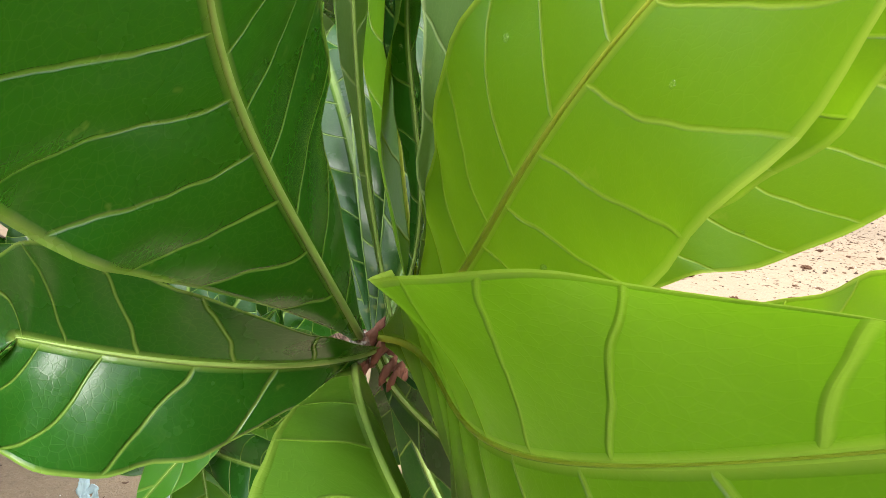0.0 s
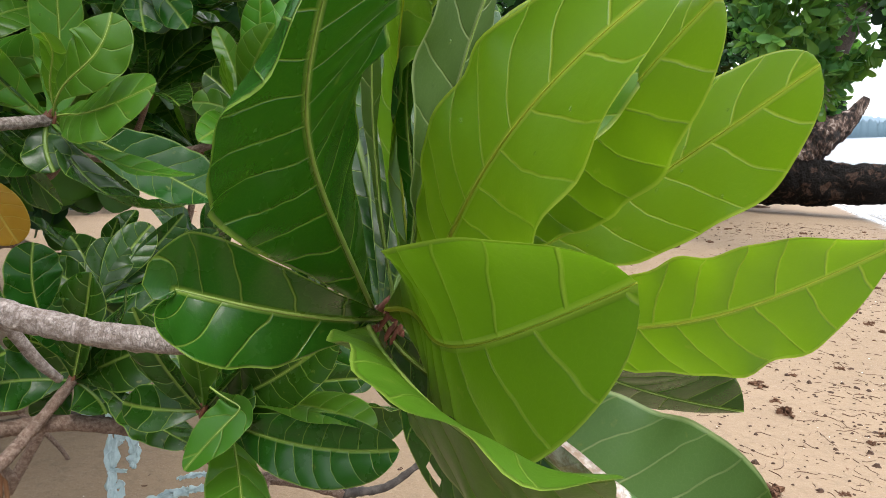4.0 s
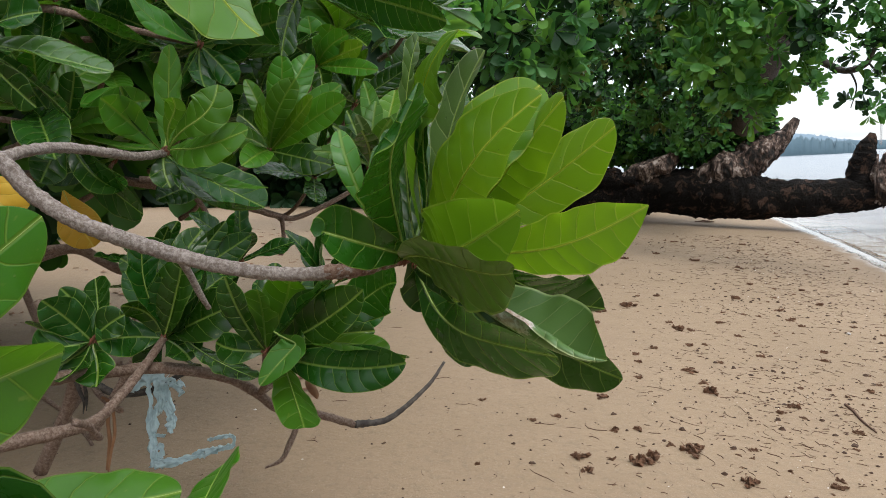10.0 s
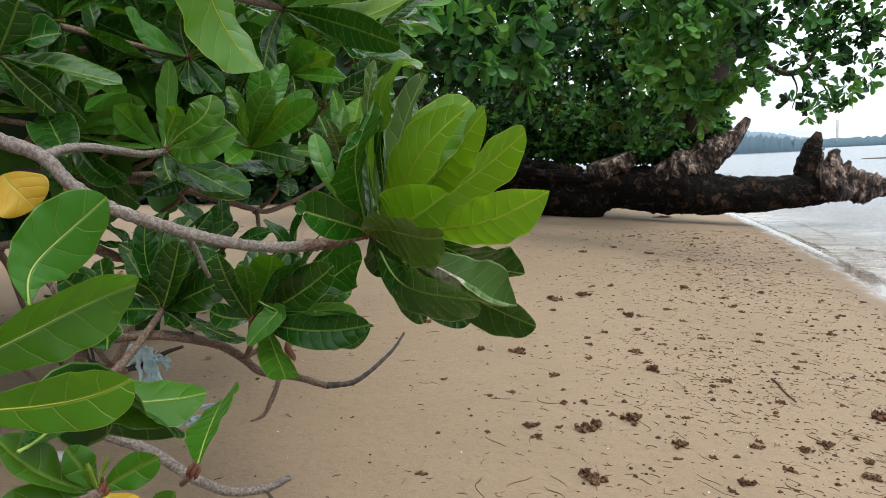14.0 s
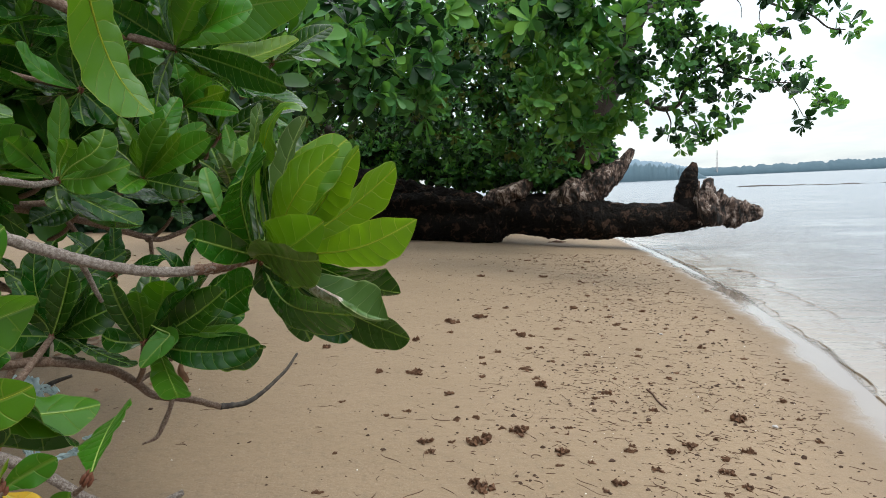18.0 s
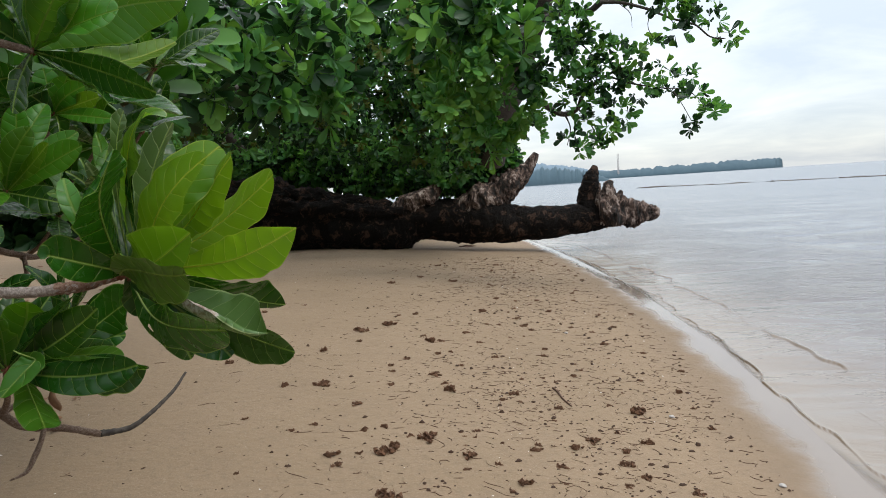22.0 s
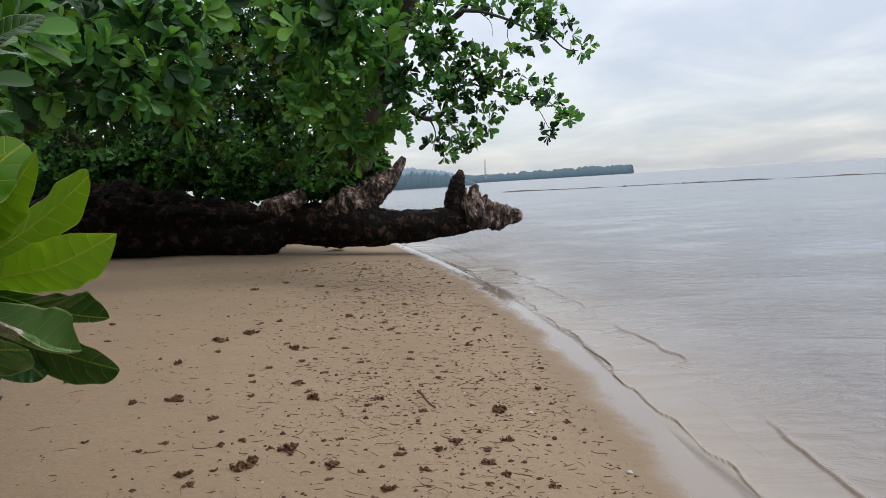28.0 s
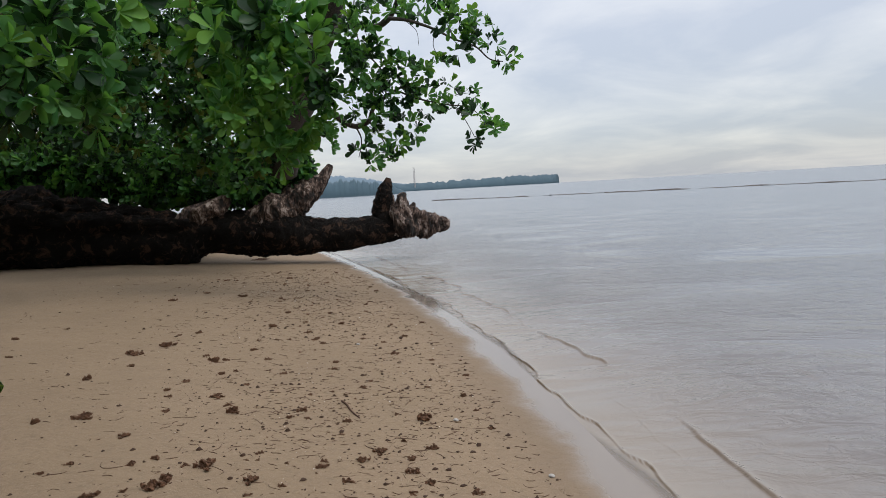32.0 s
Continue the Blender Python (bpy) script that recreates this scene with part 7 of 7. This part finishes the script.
limb("twig", [(-0.047, 2.429, 1.697, 0.007), (-0.144, 2.605, 1.591, 0.009), (-0.240, 2.782, 1.544, 0.012)], BARK_BROWN, shrub)
rosette(shrub, (-1.147, 1.525, 1.746), (-0.23, -0.45, 0.80), 10, 0.30, 54)
limb("twig", [(-1.147, 1.525, 1.746, 0.007), (-1.282, 1.658, 1.674, 0.009), (-1.417, 1.792, 1.661, 0.012)], BARK_BROWN, shrub)
leaf(shrub, (-0.977, 1.369, 1.331), (-0.898, 1.349, 1.168), 0.120, 0.3, (0, -0.02, 0.01), (0.1, -0.9, 0.4), "o", "yellowed dying leaf")
leaf(shrub, (-0.920, 0.917, 1.364), (-0.841, 0.902, 1.277), 0.150, 0.3, (0, -0.02, 0.01), (0.1, -0.9, 0.4), "o", "yellowed dying leaf")


limb("stem", [(-0.904, 1.050, 1.069, 0.0110), (-0.846, 1.030, 0.980, 0.0100), (-0.792, 1.000, 0.919, 0.0090), (-0.740, 0.970, 0.853, 0.0080), (-0.678, 0.930, 0.826, 0.0075), (-0.668, 0.920, 0.834, 0.0040)], BARK_BROWN, shrub, "dark brown stem with a knobbly broken end")
limb("stem", [(-0.816, 1.020, 0.914, 0.0160), (-0.827, 1.020, 0.852, 0.0150), (-0.864, 1.030, 0.773, 0.0160), (-0.944, 1.050, 0.638, 0.0180)], BARK_BROWN, shrub)
limb("stem", [(-0.875, 1.000, 0.910, 0.0080), (-0.818, 1.000, 0.890, 0.0080), (-0.770, 1.000, 0.907, 0.0070), (-0.693, 1.000, 0.917, 0.0060)], BARK_BROWN, shrub)
limb("dry_root", [(-0.793, 0.980, 0.914, 0.0040), (-0.792, 0.980, 0.871, 0.0050), (-0.777, 0.970, 0.838, 0.0035), (-0.782, 0.970, 0.808, 0.0010)], BARK_TREE, shrub, "black shrivelled hanging root")
limb("dry_root", [(-0.782, 0.980, 0.901, 0.0030), (-0.775, 0.980, 0.853, 0.0040), (-0.774, 0.970, 0.814, 0.0010)], BARK_TREE, shrub)
limb("dry_root", [(-0.797, 0.980, 0.926, 0.0040), (-0.797, 0.980, 0.884, 0.0035), (-0.785, 0.980, 0.865, 0.0010)], BARK_TREE, shrub)
limb("dry_stalk", [(-0.725, 0.950, 0.853, 0.0030), (-0.711, 0.950, 0.838, 0.0045), (-0.717, 0.950, 0.790, 0.0042), (-0.718, 0.950, 0.742, 0.0045), (-0.731, 0.950, 0.675, 0.0030)], LITTER, shrub, "withered brown stalk hanging from a stem")
limb("dry_stalk", [(-0.719, 0.950, 0.848, 0.0030), (-0.699, 0.940, 0.836, 0.0035), (-0.699, 0.940, 0.770, 0.0038), (-0.712, 0.940, 0.722, 0.0030), (-0.723, 0.940, 0.674, 0.0020)], LITTER, shrub)
limb("stub", [(-0.616, 0.620, 0.911, 0.0075), (-0.615, 0.660, 0.891, 0.0072), (-0.619, 0.690, 0.864, 0.0065), (-0.620, 0.710, 0.846, 0.0075), (-0.622, 0.720, 0.841, 0.0030)], BARK_BROWN, shrub, "short broken twig with a dark end")
limb("twig", [(-1.106, 1.700, 0.659, 0.0130), (-1.047, 1.700, 0.626, 0.0130), (-0.959, 1.700, 0.624, 0.0130), (-0.901, 1.700, 0.640, 0.0120), (-0.828, 1.700, 0.675, 0.0090), (-0.760, 1.700, 0.695, 0.0060)], BARK_TREE, shrub, "thin dark twig that holds the torn cloth")
limb("withered_leaf_stalk", [(-0.251, 1.020, 0.870, 0.0030), (-0.252, 1.000, 0.842, 0.0100), (-0.235, 0.980, 0.822, 0.0080), (-0.231, 0.970, 0.813, 0.0010)], LITTER, shrub, "curled brown withered leaf")

# ---- torn cloth on the lower branch ----
rag = tagged(empty("torn_cloth"), "torn strips of faded pale blue cloth hanging from a branch", "cloth")


def strip(pts, width, seed):
    """A crumpled ribbon of cloth along a line."""
    rr = random.Random(seed)
    line = smooth_line(pts, 9)
    v, f = [], []
    for i, q in enumerate(line):
        tan = Vector(line[min(i + 1, len(line) - 1)] - line[max(i - 1, 0)]).normalized()
        sd = tan.cross(Vector((0.2, -1, 0.1))).normalized()
        for j in range(5):
            s = (j - 2) / 2 * width * (0.75 + 0.9 * noise.noise((i * 0.22, seed, j * 0.3)) + 0.6 * noise.noise((i * 0.9, seed + 4, j)))
            v.append(Vector(q) + sd * s + Vector((0, -1, 0)) * (0.005 * math.sin(j * 2.4 + i * 0.3 + seed) + 0.010 * noise.noise((i * 0.35, j * 0.9, seed))))
        if i:
            o = (i - 1) * 5
            f += [(o + k, o + k + 1, o + k + 6, o + k + 5) for k in range(4)]
    ob = link_mesh("strip", v, f, CLOTH, rag)
    sol = ob.modifiers.new("thick", "SOLIDIFY")
    sol.thickness = 0.0015
    return ob



strip([(-1.000, 1.677, 0.640), (-0.958, 1.685, 0.660), (-0.926, 1.694, 0.683), (-0.892, 1.699, 0.696)], 0.0200, 2)
strip([(-0.971, 1.699, 0.698), (-0.938, 1.694, 0.684), (-0.899, 1.692, 0.678), (-0.871, 1.687, 0.662)], 0.0300, 3)
strip([(-0.929, 1.694, 0.684), (-0.918, 1.670, 0.618), (-0.913, 1.640, 0.539), (-0.899, 1.610, 0.461), (-0.899, 1.586, 0.400)], 0.0110, 4)
strip([(-0.902, 1.690, 0.673), (-0.889, 1.667, 0.610), (-0.899, 1.643, 0.546), (-0.905, 1.616, 0.477), (-0.884, 1.593, 0.418)], 0.0140, 5)
strip([(-0.887, 1.687, 0.663), (-0.885, 1.664, 0.601), (-0.898, 1.649, 0.562), (-0.900, 1.627, 0.504)], 0.0090, 6)
strip([(-0.882, 1.681, 0.646), (-0.864, 1.658, 0.585), (-0.841, 1.640, 0.537), (-0.843, 1.627, 0.502)], 0.0120, 7)
strip([(-0.869, 1.684, 0.656), (-0.849, 1.661, 0.592), (-0.835, 1.646, 0.552), (-0.853, 1.632, 0.517)], 0.0110, 8)
strip([(-0.875, 1.682, 0.649), (-0.877, 1.659, 0.588), (-0.885, 1.651, 0.566)], 0.0090, 9)
strip([(-0.886, 1.682, 0.650), (-0.854, 1.687, 0.662), (-0.829, 1.681, 0.645), (-0.809, 1.686, 0.657)], 0.0200, 10)
strip([(-0.848, 1.684, 0.655), (-0.822, 1.678, 0.638), (-0.810, 1.671, 0.618)], 0.0110, 11)
strip([(-0.905, 1.609, 0.458), (-0.883, 1.597, 0.427), (-0.889, 1.588, 0.406)], 0.0160, 12)
strip([(-0.892, 1.587, 0.403), (-0.839, 1.591, 0.410), (-0.773, 1.597, 0.423), (-0.722, 1.600, 0.431), (-0.675, 1.607, 0.446), (-0.638, 1.608, 0.448)], 0.0130, 13)
strip([(-0.882, 1.593, 0.418), (-0.832, 1.594, 0.419), (-0.781, 1.597, 0.424), (-0.740, 1.604, 0.441), (-0.689, 1.606, 0.445)], 0.0080, 14)
strip([(-0.638, 1.606, 0.443), (-0.629, 1.619, 0.475), (-0.666, 1.621, 0.481), (-0.700, 1.618, 0.476), (-0.715, 1.616, 0.471)], 0.0080, 15)
strip([(-0.916, 1.623, 0.495), (-0.889, 1.624, 0.498), (-0.861, 1.623, 0.492)], 0.0070, 16)
strip([(-0.900, 1.604, 0.446), (-0.868, 1.611, 0.463), (-0.871, 1.597, 0.427)], 0.0100, 17)

# ---- wrack on the sand ----

def clump_mesh(seed):
    """A lump of dry weed: a ragged heap with fibres and stalks sticking out."""
    rr = random.Random(seed)
    bm = bmesh.new()
    for k in range(13):
        m = Matrix.Translation((rr.gauss(0, 0.22), rr.gauss(0, 0.2), rr.uniform(0.02, 0.2))) @ Euler((rr.uniform(0, 3), rr.uniform(0, 3), rr.uniform(0, 3))).to_matrix().to_4x4() @ Matrix.Diagonal((rr.uniform(0.07, 0.2), rr.uniform(0.06, 0.15), rr.uniform(0.05, 0.12), 1))
        bmesh.ops.create_icosphere(bm, subdivisions=2, radius=1.0, matrix=m)
    for v in bm.verts:
        v.co += Vector((noise.noise(v.co * 9 + Vector((seed, 0, 0))), noise.noise(v.co * 9 + Vector((0, seed, 0))), noise.noise(v.co * 9))) * 0.17
        v.co.z = max(v.co.z, -0.03)
    for k in range(34):
        a, el, ln = rr.uniform(0, 6.28), rr.uniform(-0.05, 0.9), rr.uniform(0.2, 0.42)
        st = Vector((rr.gauss(0, 0.16), rr.gauss(0, 0.15), rr.uniform(0.03, 0.18)))
        d = Vector((math.cos(a) * math.cos(el), math.sin(a) * math.cos(el), math.sin(el)))
        sd = d.cross(Vector((0, 0, 1))).normalized() * 0.014
        mid = st + d * ln * 0.55 + Vector((0, 0, 0.03))
        end = st + d * ln + Vector((rr.gauss(0, 0.05), rr.gauss(0, 0.05), -0.08 * el))
        end.z = max(end.z, 0.0)
        vs = [bm.verts.new(p) for p in (st - sd, st + sd, mid + sd, mid - sd, end, mid + Vector((0, 0, 0.02)))]
        bm.faces.new((vs[0], vs[1], vs[2], vs[3]))
        bm.faces.new((vs[3], vs[2], vs[4]))
        bm.faces.new((vs[3], vs[5], vs[2]))
    me = bpy.data.meshes.new("seaweed_clump")
    bm.to_mesh(me)
    bm.free()
    me.materials.append(WEED)
    return me


CLUMPS = [clump_mesh(s) for s in (1, 2, 3, 4, 5, 6)]
wrack_rng = random.Random(4)


def wrack(x, y, size):
    ob = new("seaweed_clump", wrack_rng.choice(CLUMPS))
    ob.matrix_world = pose(x, y, sand_z(x, y) - 0.003, 0, 0, wrack_rng.uniform(0, 360)) @ Matrix.Diagonal((size * 1.15, size * 1.15, min(size, 0.09) * wrack_rng.uniform(0.8, 1.25), 1))
    return tagged(ob, "dark brown clump of dry seaweed lying on the sand", "seaweed", "seaweed clumps on the beach")


def drift_stick(a, b):
    pts = []
    for k in range(5):
        t = k / 4
        x, y = a[0] + (b[0] - a[0]) * t, a[1] + (b[1] - a[1]) * t
        pts.append((x + 0.006 * math.sin(k * 2.0), y + 0.006 * math.cos(k * 1.7), sand_z(x, y) + 0.006, 0.008 - 0.001 * k))
    return tagged(limb("drift_stick", pts, TWIG, sides=7), "short dark stick of driftwood on the sand", "stick", "sticks on the beach")


def beach_stone(x, y, r):
    bm = bmesh.new()
    bmesh.ops.create_icosphere(bm, subdivisions=3, radius=r)
    for v in bm.verts:
        v.co *= 1 + 0.25 * noise.noise(v.co * (1.2 / r))
        v.co.z *= 0.6
    ob = part("beach_stone", bm, STONE, None)
    ob.location = (x, y, sand_z(x, y) + r * 0.35)
    return tagged(ob, "small pale stone lying on the sand", "stone", "stones on the beach")


wrack(0.73, 6.20, 0.061)
wrack(1.19, 6.51, 0.051)
wrack(0.62, 5.43, 0.055)
wrack(1.47, 5.04, 0.127)
wrack(1.78, 5.23, 0.121)
wrack(1.38, 4.63, 0.049)
wrack(1.02, 4.39, 0.075)
wrack(2.03, 5.68, 0.047)
wrack(1.97, 4.48, 0.089)
wrack(1.89, 4.05, 0.055)
wrack(2.01, 4.09, 0.047)
wrack(1.60, 3.97, 0.054)
wrack(1.65, 3.50, 0.074)
wrack(1.63, 3.13, 0.085)
wrack(0.85, 3.45, 0.102)
wrack(0.98, 3.01, 0.065)
wrack(0.68, 2.72, 0.040)
wrack(0.92, 2.56, 0.046)
wrack(1.21, 2.35, 0.107)
wrack(1.02, 2.27, 0.067)
wrack(0.94, 2.21, 0.084)
wrack(0.68, 2.26, 0.072)
wrack(1.34, 2.05, 0.071)
wrack(1.47, 1.69, 0.061)
wrack(2.01, 2.92, 0.061)
wrack(1.88, 2.82, 0.044)
wrack(2.58, 2.36, 0.095)
wrack(2.06, 2.06, 0.078)
wrack(2.34, 1.94, 0.059)
wrack(1.91, 1.98, 0.056)
wrack(2.06, 1.73, 0.067)
wrack(2.06, 1.58, 0.053)
wrack(1.93, 1.54, 0.040)
wrack(2.16, 2.58, 0.051)
wrack(2.98, 5.69, 0.086)
wrack(2.73, 5.01, 0.045)
wrack(2.40, 4.73, 0.063)
wrack(2.59, 7.95, 0.109)
wrack(3.49, 7.97, 0.145)
wrack(3.19, 8.52, 0.084)
wrack(5.97, 13.58, 0.341)
wrack(3.66, 5.48, 0.063)
wrack(2.68, 3.75, 0.042)
wrack(4.97, 9.77, 0.089)
wrack(0.12, 1.79, 0.046)
wrack(0.29, 4.20, 0.071)
wrack(0.83, 1.75, 0.106)
wrack(0.60, 3.49, 0.063)
for k in range(270):
    wy = -0.2 + 11.0 * wrack_rng.random() ** 1.15 if k < 230 else -0.2 - 4.5 * wrack_rng.random()
    wd = abs(wrack_rng.gauss(1.4, 0.9)) + 0.15
    wrack(shore(wy) - wd, wy, 0.016 + 0.045 * wrack_rng.random() ** 1.6)
drift_stick((2.32, 2.95), (2.24, 2.58))
beach_stone(-1.38, 1.93, 0.035)
beach_stone(2.62, 1.31, 0.016)
beach_stone(3.30, 4.47, 0.016)
beach_stone(2.73, 2.24, 0.016)

def scatter(name, mat, label, count, seed, size, kind_):
    """Countless small bits strewn over the tide band, joined into one mesh."""
    rr = random.Random(seed)
    v, f = [], []
    made = 0
    while made < count:
        y = -0.4 + 11.5 * rr.random() ** 2.0 if rr.random() < 0.82 else -0.4 - 5.0 * rr.random() ** 1.5
        d = abs(rr.gauss(1.35, 0.8)) if rr.random() < 0.82 else rr.uniform(0, 5.0)
        if d < 0.12 or noise.noise((y * 0.8, d * 1.1, seed)) < rr.uniform(-0.6, 0.15):
            continue
        x = shore(y) - d
        s = size * rr.uniform(0.4, 1.6) * rr.choice((0.6, 0.8, 1.0, 1.0, 1.9))
        z = sand_z(x, y)
        a = rr.uniform(0, 6.28)
        if kind_ == "twig":
            n0 = len(v)
            ca, sa = math.cos(a), math.sin(a)
            s *= rr.choice((0.7, 1.0, 1.3, 2.2))
            w = rr.uniform(0.0006, 0.0017)
            bendy, hook = rr.gauss(0, 0.16) * s, rr.gauss(0, 0.10) * s
            for t in (-0.5, -0.25, 0.0, 0.25, 0.5):
                off = bendy * (1 - 4 * t * t) + hook * 10 * t * (t * t - 0.25)
                px, py = x + ca * s * t - sa * off, y + sa * s * t + ca * off
                zz = sand_z(px, py)
                wt_ = w * (1.15 - abs(t))
                v += [(px - sa * wt_, py + ca * wt_, zz - 0.001), (px, py, zz + 1.7 * wt_ + 0.001), (px + sa * wt_, py - ca * wt_, zz - 0.001)]
            for q in range(0, 12, 3):
                f += [(n0 + q, n0 + q + 1, n0 + q + 4, n0 + q + 3), (n0 + q + 1, n0 + q + 2, n0 + q + 5, n0 + q + 4)]
        else:
            n0 = len(v)
            h = s * rr.uniform(0.35, 0.8)
            for lev, (sc, zz) in enumerate(((1.0, -0.002), (0.85, 0.45 * h), (0.4, h))):
                for k in range(5):
                    q = s * sc * rr.uniform(0.6, 1.3)
                    v.append((x + q * math.cos(a + k * 1.257), y + 0.8 * q * math.sin(a + k * 1.257), z + zz * rr.uniform(0.7, 1.2)))
            for lev in (0, 5):
                f += [(n0 + lev + k, n0 + lev + (k + 1) % 5, n0 + lev + 5 + (k + 1) % 5, n0 + lev + 5 + k) for k in range(5)]
            f.append(tuple(n0 + 10 + k for k in range(5)))
        made += 1
    return tagged(link_mesh(name, v, f, mat, smooth=False), label, "debris", kind="stuff")


scatter("beach_twigs", TWIG, "scattered dark bits of twig and weed on the sand", 7500, 3, 0.026, "twig")
scatter("weed_crumbs", CRUMB, "scattered dark crumbs of dry weed on the sand", 5200, 5, 0.0070, "bit")
litter = random.Random(31)
lv, lf = [], []
for k in range(260):
    x, y = litter.uniform(-4.2, -0.5), litter.uniform(3.0, 13.0)
    a, s = litter.uniform(0, 6.28), litter.uniform(0.02, 0.055)
    n0 = len(lv)
    for j in range(8):
        w = j * math.pi / 4
        px, py = s * math.cos(w), 0.5 * s * math.sin(w)
        qx, qy = x + px * math.cos(a) - py * math.sin(a), y + px * math.sin(a) + py * math.cos(a)
        lv.append((qx, qy, sand_z(qx, qy) + 0.004 + litter.uniform(0, 0.35) * s))
    lv.append((x, y, sand_z(x, y) + 0.006))
    lf += [(n0 + j, n0 + (j + 1) % 8, n0 + 8) for j in range(8)]
tagged(link_mesh("leaf_litter", lv, lf, LITTER, smooth=False), "dry brown fallen leaves strewn on the sand", "leaf litter", kind="stuff")
scatter("shell_bits", SHELL, "tiny pale shell fragments on the sand", 500, 6, 0.0032, "bit")


# ---- reef far out ----
reef = tagged(empty("reef"), "low dark rocks of a reef breaking the sea surface far out", "reef")
rr_ = random.Random(8)
REEF_LINE = [(53.7, 69.9), (61.6, 53.2), (68.0, 39.8), (72.6, 30.0), (78.5, 17.7)]
for k in range(84):
    t = rr_.random() * 3.99
    (ax, ay), (bx, by) = REEF_LINE[int(t)], REEF_LINE[int(t) + 1]
    f_ = t - int(t)
    ang = math.atan2(by - ay, bx - ax)
    long_ = 0.25 + 2.6 * rr_.random() ** 2.5
    bm = bmesh.new()
    bmesh.ops.create_icosphere(bm, subdivisions=2, radius=1.0, matrix=Matrix.Translation((ax + (bx - ax) * f_ + rr_.gauss(0, 0.8), ay + (by - ay) * f_ + rr_.gauss(0, 0.8), SEA_Z)) @ Matrix.Rotation(ang, 4, "Z") @ Matrix.Diagonal((long_, 0.2 + 0.5 * rr_.random(), 0.04 + 0.11 * rr_.random() ** 3, 1)))
    for v in bm.verts:
        v.co.z += 0.04 * noise.noise(v.co * 2.0)
    part("rock", bm, REEF, reef)
